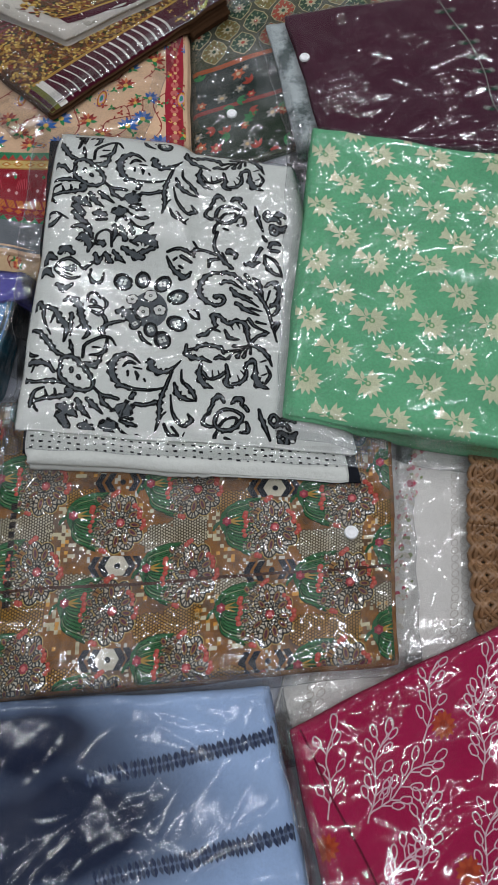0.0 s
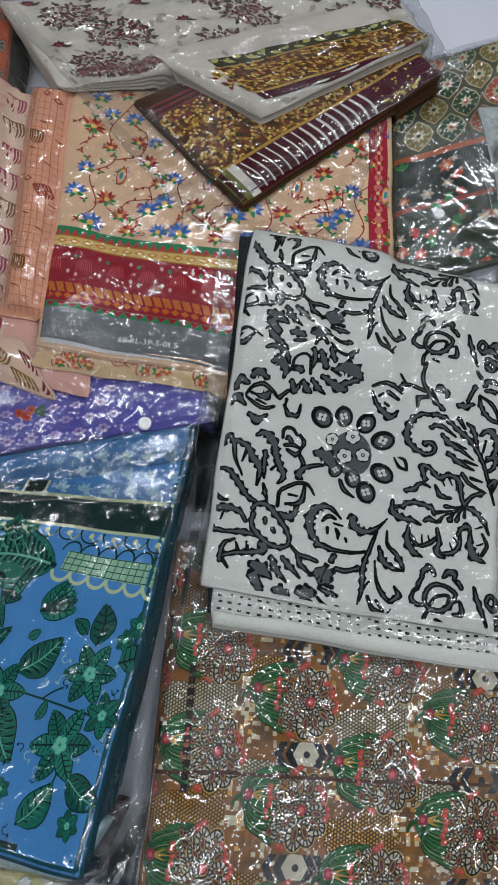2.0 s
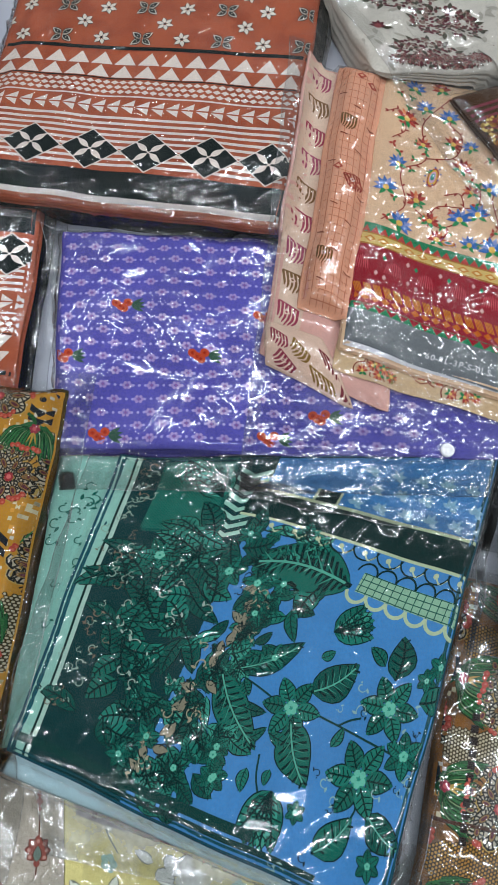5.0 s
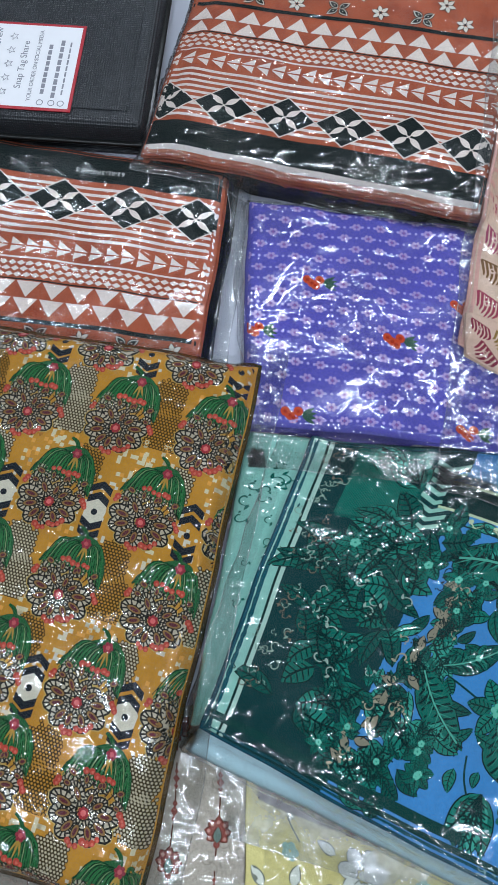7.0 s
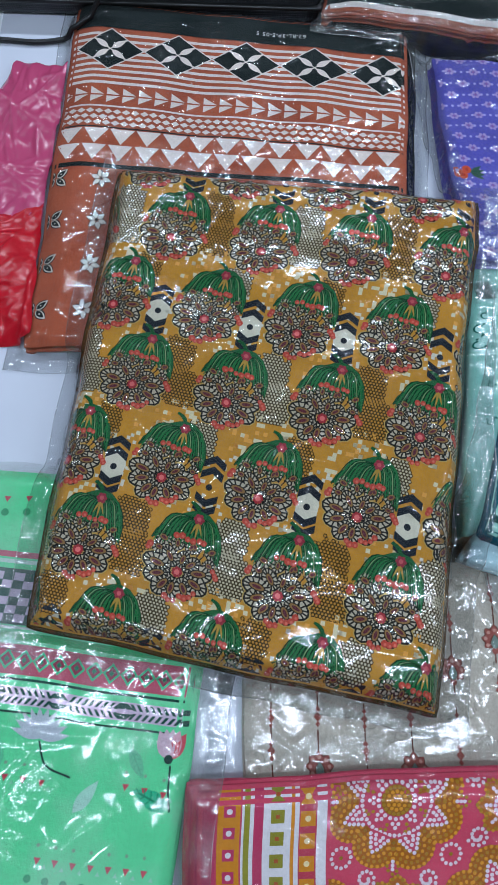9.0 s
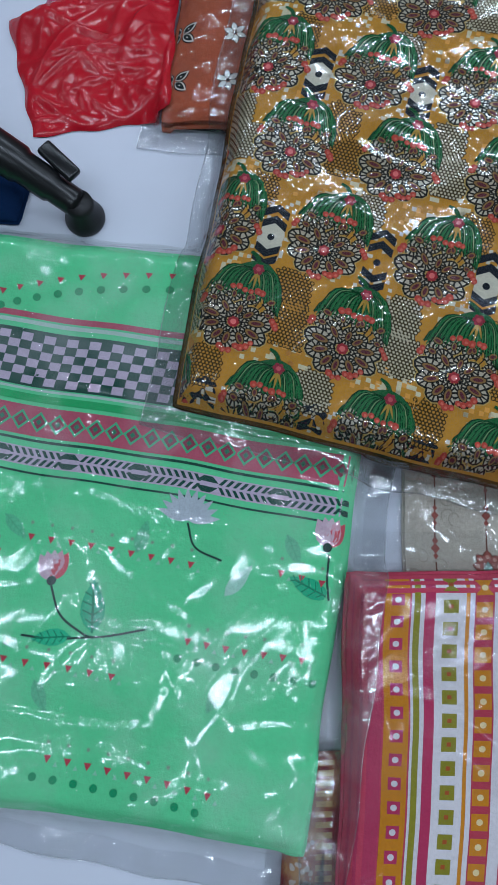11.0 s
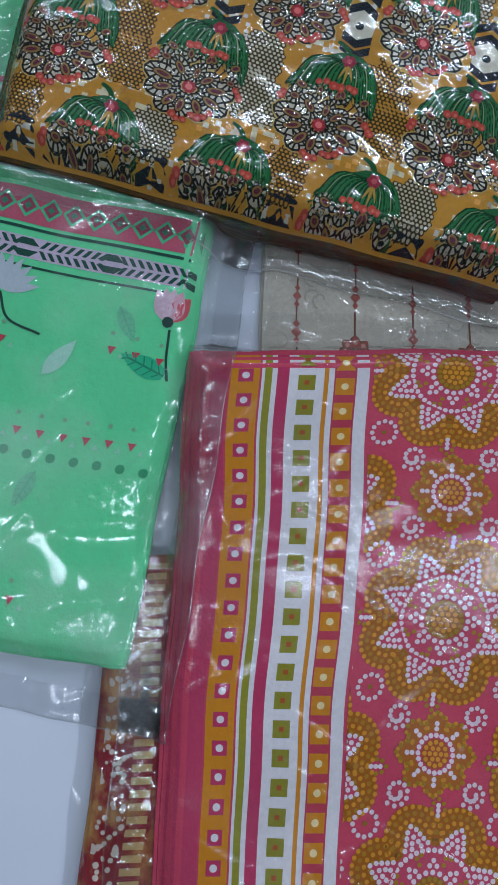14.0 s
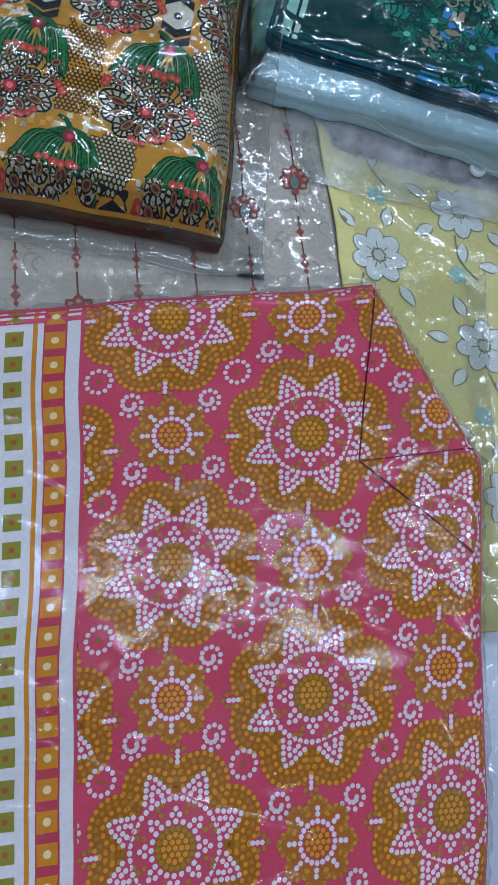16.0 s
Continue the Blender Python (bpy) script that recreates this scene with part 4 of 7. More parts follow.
def patterned_flower(p, rng):
    u = 0.000176
    # large petals below and beside the heart
    for dx, dy, wd, bend in ((-122, -40, 50, -0.14), (-116, 22, 50, -0.12), (-76, 80, 50, -0.08), (-12, 98, 48, 0.06), (62, 78, 50, 0.10), (116, 30, 50, 0.14), (118, -34, 50, 0.14), (-56, -84, 40, -0.06), (12, -78, 38, 0.08), (64, -62, 40, 0.1)):
        latticed_petal(p, dx * u * 0.10, dy * u * 0.10, math.hypot(dx, dy) * u * 0.98, wd * u * 1.16, math.degrees(math.atan2(dy, dx)), bend)
    # buds on short stalks above
    for x, y, ln, wd, a in ((-64, -80, 62, 46, 188), (-44, -118, 76, 50, 196), (-20, -84, 64, 44, -98), (26, -84, 62, 44, -70), (70, -92, 58, 46, -118), (96, -100, 66, 52, -30), (98, -66, 52, 40, 8)):
        latticed_petal(p, x * u * 0.86, y * u * 0.86, ln * u * 0.95, wd * u, a, 0.05, 1, 9)
        p.stroke(curve((0, 0), (x * u * 0.6, y * u * 0.45), (x * u, y * u), n=6), 0.0007, INK, 2)
    for i in range(7):
        a = i * 51.4
        p.disc(math.cos(radians(a)) * 0.0023, math.sin(radians(a)) * 0.0023, 0.0015, "9c3338", 9, 6)
    p.disc(0, 0, 0.0019, "d8706c", 10, 8)
    for x, y in ((-128, -64), (-122, -78), (140, -24), (130, -36), (146, -14), (76, 62), (62, 78), (44, 86), (26, 84), (6, 104), (-14, 106), (-28, 96), (-30, -134), (-8, -138), (14, -128), (36, -126), (60, -132), (76, -128)):
        p.disc(x * u, y * u, 0.0021 + rng.uniform(-0.0004, 0.0004), "b44a3b", 8, 8)
        p.disc(x * u + 0.0004, y * u + 0.0004, 0.0010, "cc6a58", 9, 6)


def leaf_cap(p):
    """A drooping heart-shaped cap of leaf lobes with fine pale and dark veins."""
    u = 0.000176
    p.o = p.o + (np.array([0.0075, -0.0375]) * p.k) @ rot(p.r)
    edge = np.array([(0, -32), (36, -24), (70, 4), (94, 48), (104, 100), (100, 156), (84, 120), (60, 104), (28, 98), (0, 112), (-40, 102), (-75, 94), (-116, 92), (-166, 108), (-152, 72), (-112, 28), (-62, -10), (-30, -26)], float)
    p.poly(edge * u * 1.02, "183a1f", 2)
    p.poly(edge * u * 0.99, "2c6037", 3)
    for i in range(40):
        f = i / 39 * 2 - 1
        end = np.array([f * (102 if f > 0 else 164), 100 + 50 * abs(f) ** 4 * (1 if f > 0 else 0.25) + 9 * (i % 3)])
        mid = np.array([end[0] * 0.66, 4 + end[1] * (0.36 - 0.24 * abs(f)) - 12 * abs(f)])
        q = curve((end[0] * 0.10, -4.0), tuple(mid), tuple(end), n=9) * u
        pale = i % 8 == 3
        p.stroke(q[2 * (i % 2):], 0.0006 if pale else (0.0011, 0.0016)[i % 2], "7f9868" if pale else ("173f22", "33703f")[i % 2], 6 if pale else 5, (0.3, 0.4))
    p.stroke(curve((0, 0), (-8 * u, -34 * u), (-24 * u, -52 * u), (-44 * u, -60 * u), n=8), 0.0030, "24562f", 7, (0.8, 0.6))
    p.leaf(0, 8 * u, 70 * u, 9 * u, 92, "a98a3a", 7)
    p.leaf(0, 8 * u, 60 * u, 8 * u, 112, "a98a3a", 7)
    p.leaf(0, 8 * u, 60 * u, 8 * u, 70, "a98a3a", 7)
    for i in range(6):
        p.disc(math.cos(i * 1.05) * 0.0024, math.sin(i * 1.05) * 0.0024, 0.0015, "8f3340", 9, 6)
    p.disc(0, 0, 0.0016, "b9585c", 10, 7)
    p.o = p.o - (np.array([0.0075, -0.0375]) * p.k) @ rot(p.r)


def chevrons(p, rng):
    for k in range(30):
        x, y = rng.integers(-5, 6) * 0.0026, rng.integers(-10, 11) * 0.0026
        q = np.array([(-1, -1), (1, -1), (1, 1), (-1, 1)]) * 0.0013 + (x, y)
        p.poly(q, CREAM, 0)
    if rng.uniform() < 0.45:
        p.poly(np.array([(-0.008, -0.006), (-0.004, -0.012), (0.006, -0.012), (0.009, -0.002), (0.008, 0.008), (0.0, 0.012), (-0.008, 0.008)]), CREAM, 0)
    for y, up in ((-0.019, -1), (-0.0105, -1), (0.0115, 1), (0.019, 1)):
        w, h, th = 0.0085, 0.0048, 0.0058
        for sg in (-1, 1):
            p.poly(np.array([(0, y + up * h), (sg * w, y), (sg * w, y - up * th), (0, y + up * (h - th))]), "23282e", 2)
    p.disc(0, 0.001, 0.0026, "23282e", 2, 9)


def honeycomb(p, x0, y0, wide, high, rng, dark="3d3218", light="bab094"):
    step = 0.0026
    for j in range(int(high / (step * 0.87))):
        for i in range(int(wide / step)):
            x, y = i * step + (j % 2) * step / 2, j * step * 0.87
            d = math.hypot((x - wide / 2) / wide * 2, (y - high / 2) / high * 2) + rng.uniform(-0.12, 0.12)
            if d < 1.0:
                p.disc(x0 + x, y0 + y, 0.00172, dark, 0, 6)
                p.disc(x0 + x, y0 + y, 0.00098, light, 1, 6)


def pixel_squares(p, x0, y0, rng, n=10):
    for _ in range(n):
        x, y = x0 + rng.integers(-4, 5) * 0.0032, y0 + rng.integers(-4, 5) * 0.0032
        p.poly(np.array([(-1, -1), (1, -1), (1, 1), (-1, 1)]) * 0.0016 + (x, y), "d3c9a4" if rng.uniform() < 0.7 else "dba04a", 0)


def leafy_repeat(p, place, rows, cols, seed):
    """The mustard print: half-dropped rows of flowers under leaf caps. place: from print to cloth."""
    rng = np.random.default_rng(seed)
    offs = [0.033, 0.056, 0.021, 0.0470, 0.0082, 0.0310, 0.055, 0.02]
    for j in rows:
        for i in cols:
            x, y = offs[j % 8] + 0.0745 * i, 0.0060 + 0.0668 * j + 0.0022 * i
            def put(dx, dy):
                place(p, x + dx, y + dy)
            put(0, 0)
            if j % 2 == 0:
                put(0.037, 0.0)
                chevrons(p, rng)
            else:
                put(0.037, 0.0)
                honeycomb(p, -0.018, -0.022, 0.036, 0.036, rng, light="bab094" if i % 2 else "b08030")
                pixel_squares(p, 0.004, 0.020, rng, 26)
            put(-0.016, 0.034)
            honeycomb(p, -0.015, -0.016, 0.030, 0.032, rng, light="b08030" if (i + j) % 2 else "bab094")
            put(0.022, 0.030)
            pixel_squares(p, 0, 0, rng, 24)
            put(0, 0)
            p.k = p.k * 1.10
            leaf_cap(p)
            patterned_flower(p, rng)


def mustard_print(c, code=None):
    p = Print(c)
    leafy_repeat(p, lambda q, x, y: q.at(x, y, 4.0), range(-0, 7), range(-1, 5), 5)
    p.done()


def brown_print(c, code=None):
    p = Print(c)
    # the same print, its top to the left
    leafy_repeat(p, lambda q, x, y: q.at(y * 1.0 - 0.026, c.h + 0.036 - x, -90, 1.0), range(0, 7), range(0, 5), 6)
    p.at()
    p.band(0, 0.168, c.w, 0.1705, "4a2f22", 8)
    for k in range(11):
        p.band(0.022, 0.095 + k * 0.0082, 0.0275, 0.1005 + k * 0.0082, "2a2320", 9)
    p.done()


# --- pink and orange dots
def dots(p, pts, r, col, layer=2, n=7):
    for x, y in pts:
        p.disc(x, y, r, col, layer, n)


def ringdots(r, n, off=0.0):
    a = np.linspace(0, 2 * np.pi, n, endpoint=False) + off
    return np.stack([np.cos(a) * r, np.sin(a) * r], -1)


def big_mandala(p):
    W, O, G = "e2cfd6", "d08f2a", "a07a26"
    for k in range(8):
        a = radians(k * 45 + 22.5)
        p.disc(math.cos(a) * 0.0285, math.sin(a) * 0.0290, 0.0148, "a0601e", 0, 14)
    p.disc(0, 0, 0.0232, "bd4a62", 1, 24)
    p.disc(0, 0, 0.0098, "93601f", 2, 18)
    dots(p, [(0, 0)], 0.0013, O, 3)
    for r, n, c in ((0.003, 6, O), (0.0057, 12, O), (0.0084, 18, G)):
        dots(p, ringdots(r, n), 0.00125, c, 3)
    dots(p, ringdots(0.0114, 20), 0.00135, W, 3)
    for k in range(8):
        a = k * 45
        r = rot(a)
        dots(p, np.array([(0.0143, -0.0018), (0.0143, 0.0018), (0.0168, 0.0)]) @ r, 0.0013, W, 3)
        dots(p, np.array([(0.0150, 0.0052), (0.0180, 0.0060), (0.0178, 0.0088)]) @ r, 0.0012, G, 3)
        # star points
        star = [(0.0338, 0.0)] + [(x, sg * y) for x, y in ((0.0316, 0.0022), (0.0291, 0.0034), (0.0266, 0.0046), (0.0241, 0.0060), (0.0262, 0.0016), (0.0238, 0.0024)) for sg in (-1, 1)] + [(0.0288, 0.0)]
        dots(p, np.array(star) @ rot(a + 22.5), 0.00128, W, 4)
        p.poly(np.array([(0.0215, -0.0078), (0.0345, 0.0), (0.0215, 0.0078)]) @ rot(a + 22.5), "bd4a62", 3)
        # scalloped lobes
        for rr, n, c in ((0.0139, 17, O), (0.0109, 13, "a87a26"), (0.0079, 10, O), (0.0048, 6, "a87a26")):
            q = arc(0.0285, 0, rr, -115, 115, n)
            dots(p, q @ rot(a + 22.5), 0.00118, c, 2, 7)
    dots(p, ringdots(0.0214, 44), 0.00135, W, 3)
    for k in range(4):
        r = rot(k * 90)
        dots(p, np.array([(0.0370, 0), (0.0393, 0), (0.0416, 0)]) @ r, 0.00125, W, 4)
        dots(p, np.array([(0.0445, 0.0), (0.0425, 0.0026), (0.0425, -0.0026), (0.0398, 0.0034), (0.0398, -0.0034)]) @ r, 0.0012, G, 3, 6)


def small_mandala(p):
    W, O, G = "e2cfd6", "d08f2a", "a07a26"
    for k in range(8):
        a = radians(k * 45)
        p.disc(math.cos(a) * 0.0135, math.sin(a) * 0.0135, 0.0062, "a8642a", 0, 12)
        dots(p, arc(0.0135, 0, 0.0056, -110, 110, 8) @ rot(k * 45), 0.0011, "c58a2e", 2, 6)
    p.disc(0, 0, 0.0102, "bd4a62", 1, 18)
    p.disc(0, 0, 0.0072, "a0522c", 2, 14)
    dots(p, [(0, 0)], 0.0012, O, 3)
    dots(p, ringdots(0.0028, 6), 0.0012, O, 3)
    dots(p, ringdots(0.0055, 12), 0.0012, O, 3)
    dots(p, ringdots(0.0088, 20), 0.0013, W, 3)
    for k in range(8):
        dots(p, np.array([(0.0118, 0), (0.0143, 0)]) @ rot(k * 45), 0.0013, W, 3)
    a = np.linspace(0, 2 * np.pi, 36, endpoint=False)
    r = 0.0172 + 0.0026 * np.cos(a * 8)
    dots(p, np.stack([np.cos(a) * r, np.sin(a) * r], -1), 0.0012, G, 3, 6)


def mandala_print(c, code=None):
    p = Print(c)
    W = "d9d3d6"
    # striped border along the left
    p.band(0.0, 0, 0.0175, c.h, "b2405f", 0)
    p.band(0.0185, 0, 0.0325, c.h, "c5821f", 0)
    p.band(0.0335, 0, 0.0350, c.h, W, 0)
    p.band(0.0350, 0, 0.0385, c.h, "8f8a2c", 1)
    p.band(0.0385, 0, 0.0410, c.h, W, 0)
    p.band(0.0410, 0, 0.0468, c.h, "b23a5e", 1)
    p.band(0.0468, 0, 0.0640, c.h, W, 0)
    p.band(0.0640, 0, 0.0662, c.h, "c5821f", 0)
    p.band(0.0662, 0, 0.0690, c.h, W, 0)
    p.band(0.0690, 0, 0.0800, c.h, "b23f52", 1)
    p.band(0.0800, 0, 0.0862, c.h, W, 0)
    sq = np.array([(-1, -1), (1, -1), (1, 1), (-1, 1)])
    for t in np.arange(0.0004, c.h, 0.0137):
        p.poly(sq * 0.0036 + (0.0258, t), "b23a5e", 2)
        p.disc(0.0258, t, 0.0019, W, 3, 10)
        p.poly(sq * 0.0042 + (0.0556, t + 0.0045), "8b852a", 2)
        p.poly(sq * 0.0012 + (0.0556, t + 0.0045), "a5542b", 3)
        p.poly(sq * 0.0047 + (0.0744, t + 0.0066), "c5821f", 2)
        p.disc(0.0744, t + 0.0066, 0.0019, "e5cf9a", 3, 10)
    for i in range(-1, 4):
        s = 0.1312 + 0.0690 * i
        p.least = 0.088
        for j in range(-1, 5):
            t = (0.0135 if i % 2 == 0 else 0.0829) + 0.1300 * j
            for fn, dt in ((big_mandala, 0.0), (small_mandala, 0.065)):
                x, y = s + 0.014 * (t + dt - 0.145) * 1.2, t + dt
                p.at(x, y, 2.0)
                fn(p)
            for dx, dy, kind in ((0.0190, 0.0470, 0), (-0.0190, 0.0470, 0), (0.0190, 0.0830, 0), (-0.0190, 0.0830, 0), (0.0338, 0.033, 1), (-0.0338, 0.033, 1), (0.0338, 0.097, 1), (-0.0338, 0.097, 1)):
                if kind and i % 2:
                    continue
                p.at(s + dx + 0.017 * (t + dy - 0.145), t + dy, 20 * i)
                if kind == 0:
                    a = np.linspace(0, 8.6, 15)
                    r = 0.0018 + 0.0046 * (a / 8.6) ** 0.8
                    dots(p, np.stack([np.cos(a) * r, np.sin(a) * r], -1), 0.00125, "dcc6cd", 3)
                else:
                    dots(p, ringdots(0.0060, 12), 0.00125, "dcc6cd", 3)
                    dots(p, [(0, 0)], 0.0012, "8a6a20", 3)
    # the folded corner, the shade of its creases drawn as thin dark lines
    p.at()
    p.least, w = -1, c.w
    p.stroke(curve((w * 0.80, 0.001), (w * 0.785, 0.05), (w * 0.765, 0.100), n=20), 0.0009, "5a1a2c", 6)
    p.stroke(curve((w * 0.765, 0.100), (w * 0.86, 0.125), (w * 0.975, 0.155), n=20), 0.0009, "5a1a2c", 6)
    p.stroke(curve((w * 0.765, 0.100), (w * 0.87, 0.101), (w * 0.99, 0.100), n=20), 0.0007, "6a2436", 6)
    p.done()


# --- rust geometric bands
def rust_print(c, code=None):
    p = Print(c)
    PALE, BLACK, RUST = "e4d6cd", "1e2626", "a85f44"
    turned = bool(code)
    w = c.w
    if turned:
        p.at(w, 0.307, 180, 1.0)
    def tri(a, b, d, col, lay=1):
        p.poly([a, b, d], col, lay)
    lo, hi = -0.02, w + 0.02
    p.band(0, 0.1195, w, 0.1240, BLACK, 1)
    for row, (t0, t1) in enumerate(((0.1265, 0.1435), (0.1435, 0.1600))):
        for s in np.arange(lo, hi, 0.0242):
            o = 0.0
            tri((s + o, t1), (s + o + 0.0225, t1), (s + o + 0.0112, t0 + 0.0008), PALE)
    p.band(0, 0.1610, w, 0.1622, BLACK, 1)
    for k, t0 in enumerate((0.1662, 0.1722, 0.1782)):
        for q in np.arange(lo + 0.0042 * (k % 2), hi, 0.0084):
            p.poly([(q - 0.0041, t0), (q, t0 - 0.0027), (q + 0.0041, t0), (q, t0 + 0.0027)], PALE, 1)
    p.band(0, 0.1830, w, 0.1848, PALE, 1)
    for s in np.arange(lo, hi, 0.0150):
        tri((s, 0.1955), (s + 0.0125, 0.1880), (s + 0.0125, 0.1952), PALE)
        tri((s, 0.1968), (s + 0.0125, 0.1971), (s + 0.0125, 0.2046), PALE)
    for k in range(9):
        t0 = 0.2085 + 0.0070 * k
        p.band(0, t0, w, t0 + 0.0030, PALE, 1)
    kx = 0.0645 if turned else 0.0585
    first = (w - 0.2954) if turned else 0.0066
    for i in range(-1, 7):
        x, y = first + kx * i, 0.2490
        a, b = kx / 2 * 1.02, 0.0240
        p.poly([(x - a, y), (x, y - b), (x + a, y), (x, y + b)], PALE, 2)
        for u, v in ((-1, -1), (1, -1), (1, 1), (-1, 1)):
            q = []
            for m, n in ((0.03, 0.03), (0.94, 0.05), (0.94, 0.94), (0.05, 0.94)):
                e, f = u * m, v * n
                q.append((x + (e - f) * a / 2, y + (e + f) * b / 2))
            p.poly(q, BLACK, 3)
        for u, v in ((1, 0), (0, 1), (-1, 0), (0, -1)):
            dx, dy = (u - v) * a / 2, (u + v) * b / 2
            p.leaf(x + dx * 0.1, y + dy * 0.1, math.hypot(dx, dy) * 0.82, 0.0062, math.degrees(math.atan2(dy, dx)), PALE, 4)
    p.band(0, 0.2735, w, 0.33 if turned else 0.3020, BLACK, 5)
    if not turned:
        p.band(0, 0.3020, w, 0.3075, "cfc6c0", 5)
    if not turned:
        p.band(0, 0.3075, w, 0.3110, RUST, 5)
    # scattered stars
    for j in range(-6, 7):
        for i in range(-1, 9):
            x, y = 0.020 + 0.0418 * i, 0.1085 - 0.021 * j * 1.0
            if y > 0.116 or y < -0.22:
                continue
            star = (i + j) % 2 == 0
            x += 0.021 * (j % 2)
            if star:
                for k in range(6):
                    a = k * 60 + 15
                    p.leaf(x + math.cos(radians(a)) * 0.0014, y + math.sin(radians(a)) * 0.0014, 0.0080, 0.0042, a, "e2d8cc", 2, outline=BLACK)
                p.disc(x, y, 0.0014, BLACK, 5, 7)
            elif j % 2 == 0:
                for k in range(4):
                    a = k * 90 + 38 + 14 * (k % 2)
                    p.leaf(x + math.cos(radians(a)) * 0.001, y + math.sin(radians(a)) * 0.001, 0.0125, 0.0064, a, "d9cfc2", 2, outline=BLACK)
                    p.leaf(x + math.cos(radians(a)) * 0.0016, y + math.sin(radians(a)) * 0.0016, 0.0100, 0.0046, a, BLACK, 4)
                    p.disc(x + math.cos(radians(a)) * 0.006, y + math.sin(radians(a)) * 0.006, 0.0007, "e2d8cc", 6, 5)
    p.done()
    if code:
        writing(c, code, w - 0.118, 0.022, 0.0062, 180, "c9c9c6", c.ob)


def writing(c, text, s, t, size, turn, col, parent):
    """Printed letters laid one by one on a cloth, centred on a place."""
    wide = [0.32 if ch in "- 1" else 0.62 for ch in text]
    way = -1 if turn else 1
    at = s - way * sum(wide) * size / 2
    for ch, k in zip(text, wide):
        if ch != " ":
            cu = bpy.data.curves.new("printed_letter", "FONT")
            cu.body, cu.size, cu.align_x, cu.align_y, cu.extrude = ch, size, "CENTER", "CENTER", 0.0001
            ob = new("printed_letter", cu)
            x = at + way * k * size / 2
            a, b = c.place(np.array([[x, t], [x + 0.01, t]]), 0.0009)
            ob.matrix_world = pose(a[0], a[1], a[2], 0, 0, math.degrees(math.atan2(b[1] - a[1], b[0] - a[0])) + turn)
            cu.materials.append(fabric(col))
            ob.parent = parent
        at += way * k * size


# --- bright green with lotus
def lotus_print(c, code=None):
    p = Print(c)
    w = c.w
    DARK, PINK, LILAC = "1c4a3c", "b5566a", "c3b3c6"
    base = 2.1
    p.at(0, -0.005, base)
    L, Rr = -0.02, w + 0.02
    p.band(L, 0.0600, Rr, 0.0645, PINK, 1)
    p.band(L, 0.0660, Rr, 0.0690, "b9cfc4", 1)
    p.band(L, 0.0728, Rr, 0.1130, DARK, 1)
    for i in range(-2, 44):
        for j in range(6):
            if (i + j) % 2:
                x, y = i * 0.0079, 0.0755 + 0.0060 * j
                p.poly([(x, y), (x + 0.0079, y), (x + 0.0079, y + 0.0058), (x, y + 0.0058)], LILAC, 2)
    p.band(L, 0.1140, Rr, 0.1158, "b9cfc4", 1)
    p.band(L, 0.1180, Rr, 0.1235, "3fae66", 1)
    p.band(L, 0.1262, Rr, 0.1470, PINK, 1)
    for i in range(-2, 30):
        x, y = i * 0.0128, 0.1368
        for a, col, lay in ((0.0066, "54b481", 2), (0.0046, "8c3f52", 3), (0.0020, "3f7a5e", 4)):
            p.poly([(x - a, y), (x, y - a * 1.1), (x + a, y), (x, y + a * 1.1)], col, lay)
    p.band(L, 0.1490, Rr, 0.1508, DARK, 1)
    p.band(L, 0.1548, Rr, 0.1672, LILAC, 1)
    for i in range(-3, 40):
        x = i * 0.0094
        k = i % 10
        if k in (0, 5):
            p.poly([(x - 0.0075, 0.1595), (x - 0.003, 0.1556), (x + 0.003, 0.1556), (x + 0.0075, 0.1595)], DARK, 3)
            p.poly([(x - 0.0075, 0.1625), (x + 0.0075, 0.1625), (x + 0.003, 0.1664), (x - 0.003, 0.1664)], DARK, 3)
        else:
            sg = 1 if k < 5 else -1
            for d in (-0.0018, 0.0028):
                for up in (-1, 1):
                    y0, y1 = 0.1610 + up * 0.0008, 0.1610 + up * 0.0052
                    p.poly([(x + d, y0), (x + d + 0.0024, y0), (x + d + 0.0024 - sg * 0.0032, y1), (x + d - sg * 0.0032, y1)], DARK, 3)
    p.band(L, 0.1712, Rr, 0.1726, DARK, 1)
    p.at()

    def beads(a, b, n, kind):
        for k, (x, y) in enumerate(spread(a, b, n)):
            if kind == 0:
                p.poly([(x - 0.0024, y - 0.0020), (x + 0.0024, y - 0.0020), (x, y + 0.0026)], "b8434f", 2)
                p.poly([(x + 0.004, y + 0.0042), (x + 0.0072, y + 0.0042), (x + 0.0056, y + 0.0012)], "93d0ae", 2)
                p.disc(x - 0.001, y - 0.0095, 0.0013, "83a98a", 1, 6)
            else:
                p.disc(x, y, 0.0026, "2f9a64", 2, 9)

    beads((0.120, 0.2125), (0.2264, 0.2185), 9, 0)
    beads((0.2344, 0.2656), (0.3079, 0.2663), 7, 0)
    beads((0.2303, 0.2766), (0.3172, 0.2790), 8, 1)
    beads((0.1203, 0.2898), (0.1916, 0.2926), 6, 0)
    beads((0.160, 0.3443), (0.2624, 0.3510), 9, 0)
    beads((0.153, 0.3552), (0.2567, 0.3613), 9, 1)
    beads((0.285, 0.2150), (0.312, 0.2180), 3, 0)
    beads((0.035, 0.22), (0.10, 0.225), 5, 0)
    beads((0.03, 0.33), (0.12, 0.335), 7, 1)
    q = curve((0.045, 0.055), (0.0625, 0.0462), (0.11, 0.030), (0.1667, 0.0214), (0.23, 0.0195), n=16)
